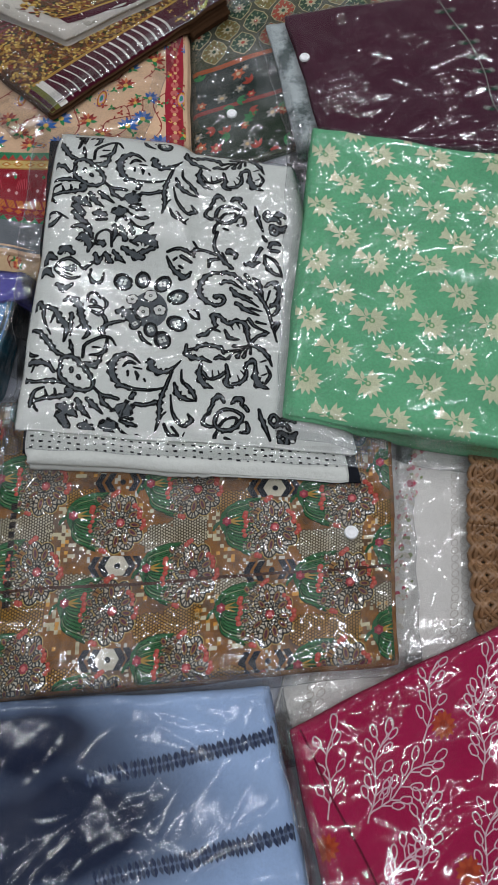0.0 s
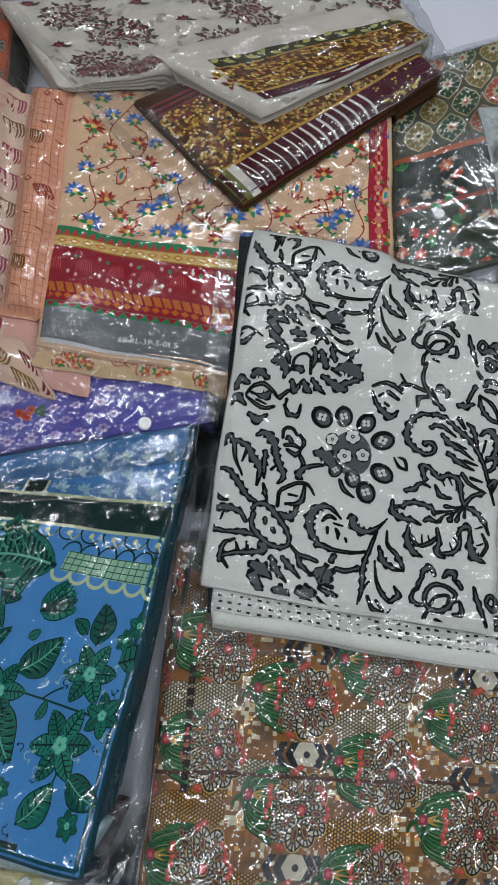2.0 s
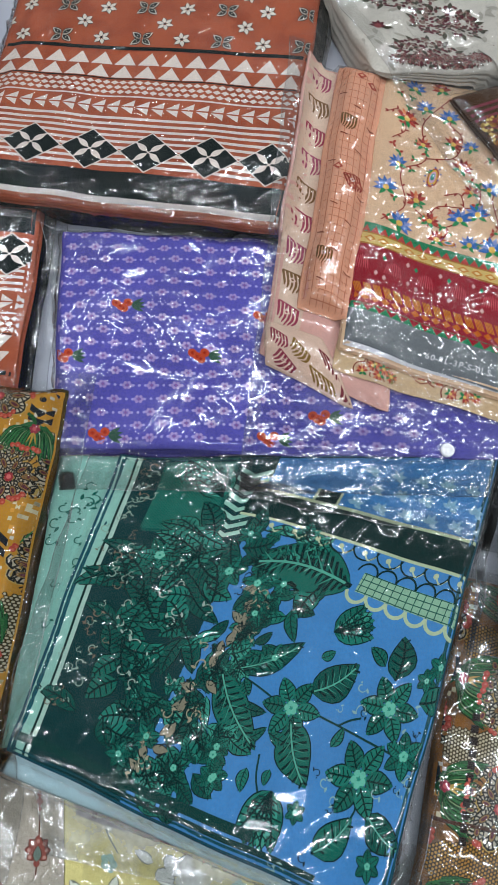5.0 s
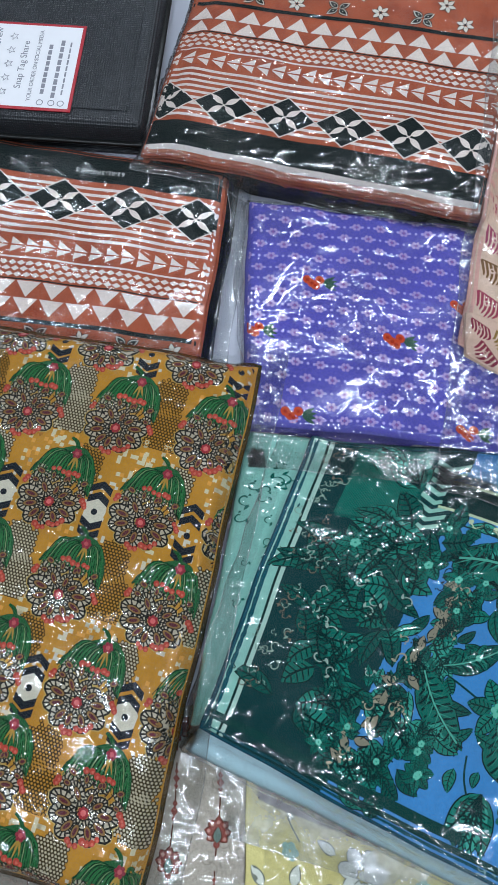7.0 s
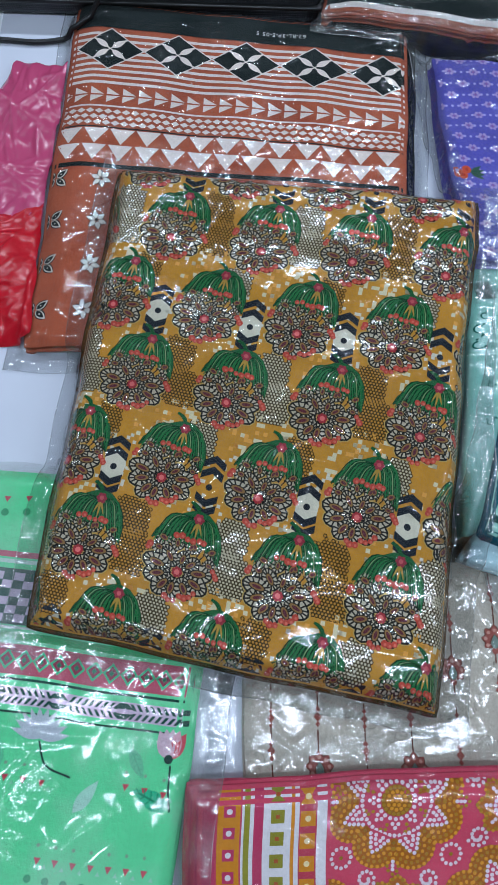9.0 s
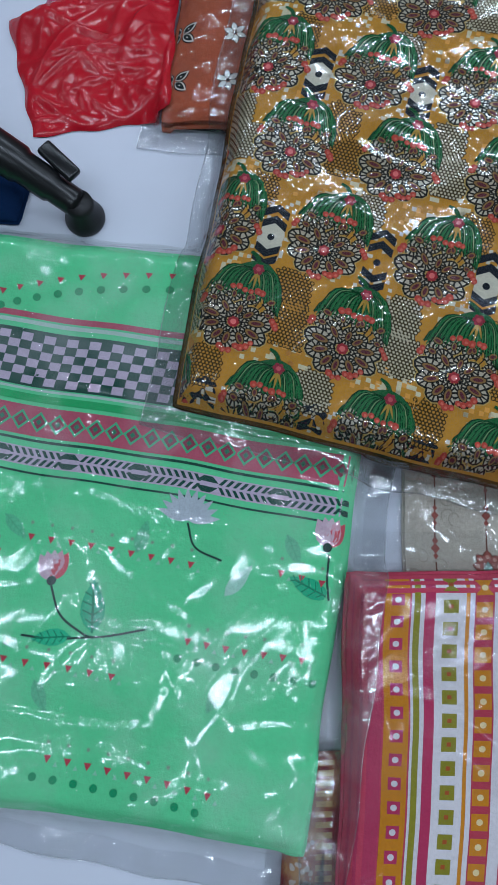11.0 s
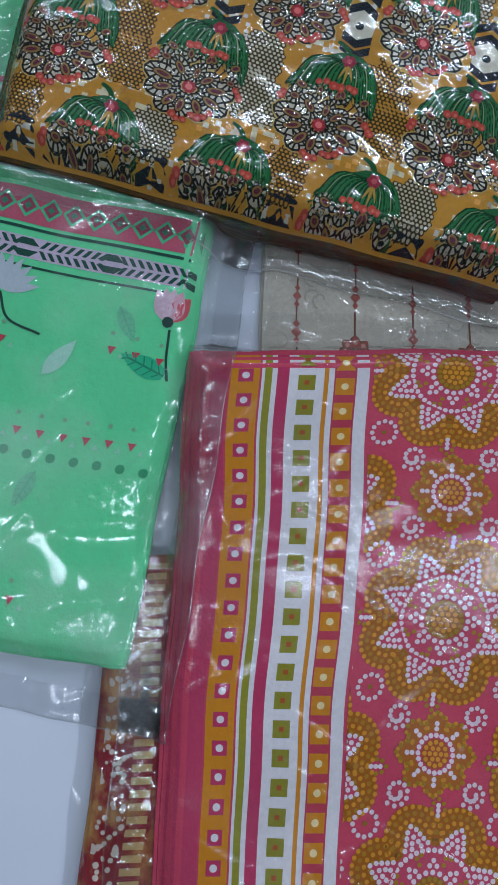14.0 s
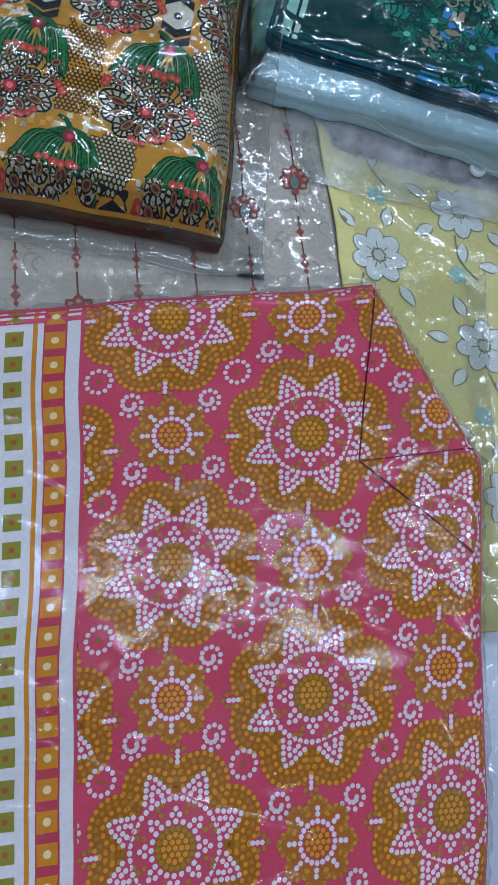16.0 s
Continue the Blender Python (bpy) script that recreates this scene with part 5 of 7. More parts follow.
    for x, y in q:
        p.poly([(x - 0.0026, y - 0.0020), (x + 0.0026, y - 0.0020), (x, y + 0.0026)], "b8434f", 2)
        p.disc(x, y + 0.0105, 0.0030, "3f9e68", 2, 9)

    def bud(x, y, turn, k=1.0):
        p.at(x, y, turn, k)
        for a, col in ((-118, "c9aeba"), (-62, "c9545f"), (-90, "d3bcc6"), (-104, "cbb0bd"), (-76, "d0a3ae")):
            p.leaf(0, 0.006, 0.020, 0.0105, a, col, 1)
        p.disc(0, 0.006, 0.0032, "29443d", 4, 8)

    def stem(*pts):
        p.at()
        p.stroke(curve(*pts, n=18), 0.0014, "24463c", 2)

    bud(0.139, 0.2330, -8)
    stem((0.1405, 0.242), (0.150, 0.259), (0.164, 0.268), (0.176, 0.2705), (0.2065, 0.2620))
    stem((0.128, 0.2740), (0.150, 0.2745), (0.176, 0.2705))
    p.leaf(0.173, 0.2685, 0.034, 0.016, -100, "3fb583", 1, vein="2a8a64")
    p.leaf(0.160, 0.272, 0.026, 0.011, 172, "4abf8d", 1, vein="2a8a64")
    bud(0.3123, 0.1890, 4)
    stem((0.3135, 0.199), (0.3150, 0.215), (0.3185, 0.228))
    p.leaf(0.3185, 0.2265, 0.030, 0.012, 200, "3fb583", 1, vein="2a8a64")
    p.at(0.2198, 0.1845)
    for a in range(-165, -10, 17):
        p.leaf(0, 0.006, 0.0215, 0.0062, a, "b7bfc6", 1)
    stem((0.2198, 0.192), (0.227, 0.207), (0.2456, 0.2125))
    p.leaf(0.2520, 0.2340, 0.026, 0.0095, -58, "a9d6c0", 1)
    for x, y, a in ((0.285, 0.19, 60), (0.19, 0.215, -80), (0.262, 0.285, 110), (0.10, 0.20, 40), (0.143, 0.30, 60)):
        p.leaf(x, y, 0.022, 0.009, a, "6cc092", 1, vein="62b488")
    bud(0.052, 0.252, 10)
    stem((0.053, 0.262), (0.060, 0.285), (0.085, 0.292))
    p.leaf(0.066, 0.288, 0.03, 0.013, -60, "3fb583", 1, vein="2a8a64")
    p.done()


# --- white with black block-printed flowers
K_INK, K_GREY, K_WHITE = "0d0f11", "555b5e", "d3d6d0"


def brush_on(p):
    """Block-printed strokes: black, uneven at the edge, with a grey core where they are broad. In tenths of a millimetre."""
    rng = np.random.default_rng(77)

    def brush(widths, *pts):
        n = 5 if len(pts) == 2 else 8 * len(pts) - 7
        q = np.array(spread(pts[0], pts[-1], n) if len(pts) == 2 else curve(*pts, n=n))
        w = np.interp(np.linspace(0, 1, n), np.linspace(0, 1, len(widths)), widths) * rng.uniform(0.9, 1.1, n)
        q = q + rng.normal(0, 1.2, q.shape)
        d = np.gradient(q, axis=0)
        d /= np.linalg.norm(d, axis=1)[:, None] + 1e-9
        side = np.stack([-d[:, 1], d[:, 0]], -1)
        # round the two ends off
        q = np.vstack([q[0] - d[0] * w[0] * 0.45, q, q[-1] + d[-1] * w[-1] * 0.45])
        side, w = np.vstack([side[:1], side, side[-1:]]), np.r_[w[0] * 0.3, w, w[-1] * 0.3]
        for rim, col, layer in ((0.0, K_INK, 1), (34.0, K_GREY, 3)):
            h = np.clip(w * 1.27 - rim, 0, None)[:, None] / 2
            on = h[:, 0] > 2.0
            if rim and on.sum() < 3:
                continue
            i0, i1 = (0, n + 2) if not rim else (int(np.argmax(on)), n + 2 - int(np.argmax(on[::-1])))
            j = i1 - i0
            run = np.r_[0, np.cumsum(np.linalg.norm(np.diff(q, axis=0), axis=1))][:, None]
            lobe = 0.30 * (w[:, None] > 38) * (rim == 0)
            l, r = (q + side * h * (1 + lobe * np.sin(run / 13.0)))[i0:i1], (q - side * h * (1 + lobe * np.sin(run / 11.0 + 2)))[i0:i1]
            p.add(np.vstack([l, q[i0:i1], r]), [f for k in range(j - 1) for f in ((k, k + 1, j + k + 1, j + k), (j + k, j + k + 1, 2 * j + k + 1, 2 * j + k))], col, layer)

    return brush


def block_acanthus(brush):
    brush((47, 47, 16), (-94, 2169), (-59, 2094), (0, 2169), (21, 2292), (86, 2444))
    brush((42, 68, 21), (-3, 2138), (106, 2181), (166, 2280), (218, 2341), (229, 2426), (206, 2522))
    brush((26, 16), (110, 2231), (81, 2323))
    brush((32, 74, 52), (182, 2082), (254, 2056), (334, 2138), (362, 2249))
    brush((52, 58, 21), (350, 2219), (388, 2323), (426, 2426), (374, 2492))
    brush((42, 47, 16), (271, 2219), (265, 2353), (263, 2462))
    brush((21, 21), (378, 2323), (319, 2378))
    brush((21, 41, 15), (261, 2504), (277, 2581), (298, 2652))
    brush((15, 31, 31, 26), (677, 2559), (621, 2475), (543, 2469), (457, 2510), (394, 2564), (382, 2688))
    brush((26, 46, 21), (596, 2487), (581, 2594), (543, 2647), (441, 2659))
    brush((31, 66, 41), (544, 2665), (518, 2741), (459, 2769), (406, 2740))
    brush((21, 15), (467, 2576), (539, 2582))
    brush((26, 57, 31), (-126, 2383), (-31, 2402), (55, 2504), (132, 2622), (207, 2664))
    brush((20, 36, 20), (-142, 2580), (-84, 2651), (-22, 2663))
    brush((30, 61, 30), (-158, 2779), (-121, 2738), (-26, 2727), (77, 2756), (140, 2837))
    brush((20, 15), (-49, 2756), (-72, 2831))
    brush((50, 30, 50, 25), (-171, 2893), (-33, 2928), (117, 2923), (259, 2946))
    brush((40, 40, 20), (-49, 3173), (-38, 3079), (-14, 3018), (62, 2985))
    brush((35, 45, 69), (-38, 3129), (82, 3097), (205, 3081), (302, 3053), (278, 2997))
    brush((30, 15), (96, 3080), (74, 3007))
    brush((30, 15), (174, 3069), (158, 2997))
    brush((35, 20), (-37, 3140), (25, 3223))
    brush((41, 51, 36, 46, 41), (181, 2722), (223, 2681), (300, 2687), (382, 2769), (465, 2873), (497, 2970), (450, 3021), (349, 3009), (259, 2946), (187, 2860), (194, 2757))
    brush((41, 31), (293, 2798), (296, 2838))
    brush((40, 30), (354, 2873), (377, 2907))
    brush((20, 40, 30), (498, 2987), (578, 3066), (654, 3083), (730, 3106))
    brush((45, 45), (829, 3090), (867, 3045))
    brush((40, 35, 40), (871, 3146), (957, 3157), (1066, 3130))


def block_scroll(brush):
    brush((15, 51, 76, 46, 31, 20), (906, 2742), (810, 2654), (708, 2665), (651, 2753), (668, 2874), (743, 2966), (865, 3000), (1002, 3012), (1112, 3001))
    brush((45, 30), (703, 2971), (793, 2966))
    brush((20, 36, 20), (749, 2770), (803, 2724), (865, 2748))
    brush((26, 20), (797, 2817), (799, 2869))
    brush((20, 31, 15), (863, 2823), (885, 2863), (882, 2909))
    brush((20, 15), (942, 2898), (958, 2927))
    brush((15, 15), (846, 2782), (923, 2800))
    brush((67, 57, 41, 10), (992, 2719), (1020, 2801), (1103, 2841), (1204, 2801), (1285, 2720))
    brush((26, 36, 46, 41, 15), (1200, 2830), (1157, 2945), (1114, 3058), (1096, 3142), (1099, 3252), (1091, 3334), (1069, 3410))
    brush((25, 15), (1114, 3269), (1158, 3230))
    brush((15, 31, 46, 15), (1282, 2819), (1288, 2934), (1355, 3003), (1407, 3087), (1427, 3138))
    brush((25, 56, 40, 15), (1218, 2951), (1250, 3059), (1331, 3115), (1417, 3132))
    brush((15, 25, 40, 25), (1190, 3069), (1213, 3225), (1275, 3335), (1325, 3384))
    brush((40, 45, 20), (1325, 3379), (1389, 3325), (1358, 3259))
    brush((25, 35, 20), (1146, 3345), (1188, 3432), (1262, 3470), (1312, 3508))
    brush((25, 20), (1216, 3373), (1277, 3454))
    brush((20, 10), (1287, 3502), (1331, 3433))


def block_round_flower(brush):
    brush((30, 51, 30), (1568, 3183), (1588, 3111), (1644, 3089), (1679, 3151))
    brush((40, 30), (1543, 3227), (1583, 3156))
    brush((30, 55, 30), (1745, 3162), (1786, 3112), (1836, 3129), (1835, 3179))
    brush((45, 35), (1865, 3185), (1894, 3235))
    brush((25, 35), (1498, 3282), (1548, 3250))
    brush((25, 40, 25), (1513, 3277), (1493, 3337), (1538, 3381), (1598, 3376))
    brush((40, 30, 45, 30), (1593, 3327), (1623, 3256), (1684, 3217), (1774, 3229), (1843, 3285), (1812, 3350), (1756, 3404), (1672, 3419), (1608, 3381), (1593, 3316))
    brush((30, 25, 20), (1637, 3376), (1693, 3311), (1788, 3301), (1772, 3371))
    brush((25, 40, 25), (1872, 3334), (1886, 3394), (1880, 3437), (1815, 3442))
    brush((25, 30, 30), (1622, 3419), (1592, 3473), (1582, 3553))
    brush((25, 20), (1676, 3484), (1725, 3506))


def block_twig(brush):
    brush((28, 34, 45, 39), (1622, 1267), (1588, 1418), (1615, 1519), (1681, 1626), (1768, 1712))
    brush((22, 22), (1388, 1432), (1438, 1513))
    brush((50, 33, 33), (1383, 1554), (1433, 1520), (1510, 1520), (1610, 1553))
    brush((28, 44, 22), (1637, 1607), (1554, 1627), (1538, 1713))
    brush((50, 56, 22), (1709, 1526), (1743, 1499), (1798, 1552), (1786, 1599))
    brush((22, 22), (1665, 1519), (1714, 1640))
    brush((22, 39, 28), (1141, 1575), (1245, 1541), (1339, 1561), (1400, 1607))
    brush((22, 44, 61, 22), (1137, 1615), (1183, 1721), (1249, 1786), (1315, 1831), (1374, 1766))
    brush((28, 22), (1253, 1707), (1292, 1733))
    brush((38, 28), (1274, 1614), (1373, 1667))
    brush((22, 16), (1203, 1654), (1236, 1628))


def block_flower(brush):
    brush((44, 82, 38), (86, 1545), (147, 1498), (233, 1551))
    brush((49, 70, 38), (-45, 1658), (-9, 1572), (70, 1612))
    brush((43, 80, 27), (-76, 1795), (-28, 1730), (60, 1814))
    brush((37, 75, 27), (97, 1885), (166, 1943), (252, 1885))
    brush((22, 38, 22), (56, 1710), (104, 1638), (194, 1605), (279, 1657), (326, 1716))
    brush((21, 37, 27), (58, 1730), (132, 1788), (226, 1827), (305, 1801))
    brush((27, 16), (98, 1691), (164, 1717))
    brush((32, 76, 32), (153, 1710), (218, 1716), (263, 1670))
    brush((21, 16), (146, 1756), (234, 1788))
    brush((16, 38, 33, 16), (-168, 1269), (-110, 1172), (-50, 1102), (43, 1088), (155, 1164))
    brush((39, 50, 17), (-84, 1221), (4, 1220), (96, 1122))
    brush((33, 22), (-77, 1172), (-25, 1137))
    brush((21, 43, 37, 16), (384, 1775), (437, 1859), (507, 1859), (528, 1761))
    brush((38, 32), (337, 1716), (413, 1644))
    brush((16, 27), (396, 1801), (407, 1716))


def block_bloom(brush):
    brush((57, 102, 23), (203, 910), (285, 945), (380, 1022))
    brush((45, 73, 17), (204, 1073), (272, 1170), (377, 1246))
    brush((79, 57), (220, 988), (296, 1114))
    brush((45, 62, 17), (363, 844), (403, 937), (498, 1035))
    brush((34, 57, 17), (448, 843), (508, 907), (603, 992))
    brush((29, 46, 17), (565, 806), (597, 885), (691, 956))
    brush((23, 45), (669, 963), (747, 927))
    brush((113, 136, 79), (747, 934), (799, 955), (834, 976))
    brush((23, 45, 28), (752, 1048), (826, 1076), (906, 1096))
    brush((17, 28, 45), (738, 1111), (842, 1188), (931, 1194))
    brush((17, 22, 39), (753, 1195), (834, 1285), (947, 1325))
    brush((56, 28), (930, 1318), (995, 1256))
    brush((17, 34), (767, 1012), (864, 1033))
    brush((50, 78, 45), (401, 1099), (458, 1106), (521, 1134))
    brush((28, 33), (423, 1183), (534, 1182))
    brush((90, 101, 67), (613, 1084), (659, 1105), (720, 1090))
    brush((34, 28), (634, 1168), (620, 1217))
    brush((34, 28), (700, 1154), (725, 1209))
    brush((28, 55, 60, 22), (185, 1267), (277, 1246), (364, 1308), (404, 1403))
    brush((39, 88, 66, 22), (249, 1397), (314, 1376), (374, 1457), (363, 1538))
    brush((27, 22, 22, 27), (429, 1457), (445, 1355), (519, 1307), (582, 1347), (595, 1490))
    brush((60, 55), (471, 1436), (522, 1463))
    brush((44, 50, 28), (611, 1258), (626, 1347), (603, 1436))
    brush((44, 67, 50), (673, 1278), (699, 1354), (735, 1435))
    brush((34, 56, 34), (760, 1243), (780, 1312), (805, 1381))
    brush((33, 99, 110, 22), (802, 1455), (895, 1428), (979, 1461), (1053, 1535))
    brush((44, 55, 77, 39), (700, 1503), (774, 1556), (847, 1602), (918, 1622))
    brush((55, 44), (873, 1576), (1014, 1535))
    brush((33, 22), (780, 1442), (859, 1502))
    brush((44, 60, 22), (440, 1551), (467, 1643), (512, 1570))
    brush((44, 65, 27), (538, 1550), (575, 1623), (614, 1650))
    brush((33, 54, 16), (614, 1530), (666, 1603), (735, 1662))


def block_bud(brush):
    brush((21, 32, 21), (404, 2088), (409, 2000), (472, 1987), (524, 2050))
    brush((26, 37, 21), (418, 2144), (497, 2138), (556, 2163))
    brush((26, 42, 21), (442, 2181), (518, 2219), (562, 2175))
    brush((21, 37, 21), (544, 2037), (585, 2107), (557, 2175))
    brush((47, 37), (451, 2069), (480, 2113))
    brush((32, 37), (554, 2219), (590, 2299))
    brush((68, 47, 36, 26), (540, 2414), (577, 2342), (664, 2305), (752, 2293))
    brush((52, 105, 63), (679, 2182), (781, 2219), (860, 2354))
    brush((16, 26, 21), (1341, 2188), (1379, 2269), (1443, 2293))
    brush((16, 26, 21), (1373, 2182), (1426, 2207), (1443, 2293))
    brush((26, 37, 16), (883, 2415), (918, 2499), (1003, 2559))


def block_vine_leaf(brush):
    brush((47, 42, 47, 32), (1591, 2367), (1570, 2250), (1644, 2269), (1702, 2337), (1798, 2306), (1876, 2355), (1890, 2477), (1914, 2556))
    brush((21, 11), (1718, 2324), (1754, 2404))
    brush((21, 11), (1787, 2318), (1817, 2392))
    brush((21, 11), (1860, 2368), (1849, 2429))
    brush((36, 47, 31, 16), (1423, 2464), (1491, 2452), (1559, 2398), (1638, 2428))
    brush((21, 42, 21), (1675, 2404), (1721, 2489), (1810, 2507))
    brush((26, 57, 47, 21), (1324, 2554), (1326, 2655), (1404, 2703), (1481, 2715), (1553, 2750))
    brush((36, 21), (1335, 2620), (1408, 2596))
    brush((42, 42, 42, 31), (1403, 2608), (1465, 2567), (1559, 2573), (1647, 2603), (1668, 2662))
    brush((26, 47, 21), (1579, 2715), (1626, 2698), (1688, 2721))
    brush((31, 52, 57, 15), (1461, 2761), (1441, 2872), (1487, 2969), (1568, 3009))
    brush((41, 26, 36, 26), (1471, 2843), (1533, 2918), (1635, 2890), (1697, 2826))
    brush((15, 10), (1563, 2907), (1564, 2832))
    brush((15, 10), (1625, 2890), (1615, 2832))
    brush((26, 42, 52, 21), (1687, 2768), (1702, 2878), (1686, 2970), (1757, 3005))
    brush((31, 41, 36, 26), (1711, 2976), (1813, 2959), (1866, 2896), (1873, 2798))
    brush((15, 10), (1814, 2948), (1789, 2879))
    brush((15, 10), (1856, 2879), (1821, 2833))
    brush((31, 46, 26), (1852, 2810), (1895, 2745), (1947, 2734), (1955, 2810))
    brush((36, 57, 68, 16), (1955, 2804), (1953, 2891), (1992, 2972), (2078, 3012))
    brush((26, 31, 20), (2044, 2960), (2088, 2869), (2049, 2775))
    brush((15, 10), (2057, 2857), (2005, 2880))
    brush((32, 52, 42, 16), (1925, 2562), (2002, 2598), (2063, 2669), (2106, 2781))
    brush((16, 10), (2051, 2717), (1999, 2740))
    brush((21, 16, 37), (1920, 2556), (1846, 2579), (1757, 2579))
    brush((16, 10, 32), (1919, 2562), (1819, 2609), (1689, 2639))
    brush((16, 16, 42), (1919, 2562), (1835, 2627), (1787, 2698))
    brush((16, 16, 42), (1919, 2562), (1876, 2621), (1849, 2692))
    brush((16, 26), (1919, 2562), (1912, 2657))
    brush((16, 16, 36), (1819, 2627), (1751, 2657), (1703, 2715))
    brush((37, 32, 42), (1915, 2544), (1980, 2465), (2065, 2429))


def block_feather(brush):
    brush((28, 55, 55, 38, 38, 50), (1674, 1772), (1560, 1785), (1473, 1883), (1457, 2011), (1532, 2106), (1629, 2138), (1688, 2081), (1645, 2030), (1597, 2049))
    brush((50, 38, 50, 38, 33, 16), (1674, 1765), (1778, 1785), (1886, 1882), (1992, 1979), (2069, 2138), (2116, 2325), (2157, 2520))
    brush((38, 44, 16), (1657, 1889), (1750, 1869), (1868, 1953))
    brush((33, 55, 33, 16), (1754, 1941), (1802, 2011), (1909, 2075), (1999, 2144))
    brush((43, 49, 16), (1795, 2106), (1880, 2182), (2001, 2238))
    brush((37, 32, 16), (1899, 2275), (1956, 2355), (2092, 2423))
    brush((32, 16), (1856, 2017), (1947, 2049))
    brush((32, 16), (1918, 2163), (2030, 2188))
    brush((32, 16), (1968, 2306), (2063, 2331))
    brush((28, 50, 22), (1969, 1810), (2022, 1882), (2044, 2062))
    brush((27, 60, 49, 27), (2075, 1914), (2154, 1862), (2210, 1953), (2179, 2074), (2106, 2144))
    brush((43, 48, 21), (2113, 2112), (2183, 2112), (2164, 2194), (2098, 2244))
    brush((37, 48, 16), (2115, 2362), (2176, 2306), (2139, 2429))
    brush((38, 27), (1899, 1771), (1946, 1863))
    brush((22, 16), (2118, 1953), (2082, 2068))


def block_sprays(brush):
    brush((23, 46, 23), (1990, 954), (2015, 1068), (2073, 1257))
    brush((35, 35, 35, 35), (2078, 1061), (2114, 1010), (2153, 1053), (2117, 1117), (2078, 1075))
    brush((45, 45, 45, 45), (2142, 1229), (2177, 1180), (2221, 1222), (2196, 1298), (2146, 1250))
    brush((34, 56, 34), (2123, 1450), (2170, 1395), (2236, 1422))
    brush((34, 45), (2133, 1490), (2222, 1497))
    brush((28, 34), (2066, 1306), (2103, 1375))
    brush((28, 45, 28), (2081, 1538), (2094, 1652), (2163, 1751), (2249, 1790))
    brush((22, 34, 22), (2081, 1538), (2195, 1625), (2250, 1784))
    brush((44, 61, 28), (1890, 1646), (1951, 1652), (2034, 1625))
    brush((33, 39), (1974, 1605), (2045, 1450))
    brush((30, 70, 30), (2110, 3396), (2182, 3353), (2251, 3386))
    brush((30, 70, 30), (2174, 3314), (2245, 3298), (2303, 3343))
    brush((30, 70, 30), (2178, 3461), (2257, 3483), (2309, 3430))
    brush((30, 30), (2221, 3386), (2250, 3418))


def block_cluster(p):
    """A head of dark petals, each with a white floret."""
    p.disc(985, 2180, 170, K_GREY, 0, 20, 200)
    for x, y, r in ((722, 1865, 92), (910, 1852, 82), (1105, 1900, 84), (1250, 2043, 90), (1232, 2336, 88), (1100, 2510, 84), (990, 2400, 70), (850, 2330, 60)):
        a = math.degrees(math.atan2(y - 2150, x - 960))
        p.disc(x, y, r * 1.2, K_INK, 1, 14, r * 0.98, a)
        p.disc(x + 6, y + 6, r * 0.86, K_GREY, 3, 12, r * 0.62, a)
        for k in range(4):
            g = k * 1.571 + x
            p.disc(x + math.cos(g) * r * 0.30, y + math.sin(g) * r * 0.26, r * 0.20, K_WHITE, 5, 9)
        p.disc(x, y, r * 0.10, K_INK, 6, 6)
        p.leaf(x + math.cos(radians(a)) * r * 0.8, y + math.sin(radians(a)) * r * 0.8, r * 0.5, r * 0.34, a, K_INK, 2)
    for x, y, r in ((928, 2206, 72), (822, 2062, 60), (996, 2031, 72), (1080, 2190, 66)):
        p.disc(x, y, r * 0.98, K_INK, 4, 12)
        for k in range(5):
            g = k * 1.257 + y
            p.disc(x + math.cos(g) * r * 0.46, y + math.sin(g) * r * 0.46, r * 0.42, K_WHITE, 6, 9)
        p.disc(x, y, r * 0.26, K_INK, 8, 8)
        p.disc(x, y, r * 0.12, K_WHITE, 9, 6)


def white_print(c, code=None):
    p = Print(c)
    p.lay = (0.431, 0.418, -14.15)
    repeat = 0.2259
    for row in (-2, -1, 0, 1):
        p.at(0, row * repeat, 0, 0.0001)
        brush = brush_on(p)
        for motif in (block_acanthus, block_scroll, block_round_flower, block_twig, block_flower, block_bloom, block_bud, block_vine_leaf, block_feather, block_sprays):
            motif(brush)
        block_cluster(p)
    p.done()


def hem_print(c, code=None):
    p = Print(c)
    rng = np.random.default_rng(3)
    for row, t in enumerate((0.010, 0.0155, 0.021, 0.0262)):
        for s in np.arange(0.004, c.w, 0.0072):
            x, y = s + rng.uniform(-0.0012, 0.0012), c.h - 0.001 - t + rng.uniform(-0.0008, 0.0008)
            p.poly(np.array([(-1, -0.6), (1, -0.6), (1, 0.6), (-1, 0.6)]) * rng.uniform(0.0009, 0.0017) + (x, y), "1b1d20", 1)
    for t in (0.215, 0.232, 0.242, 0.25):
        p.band(0, t, 0.02, t + 0.004, "1b1d20", 1)
    p.done()


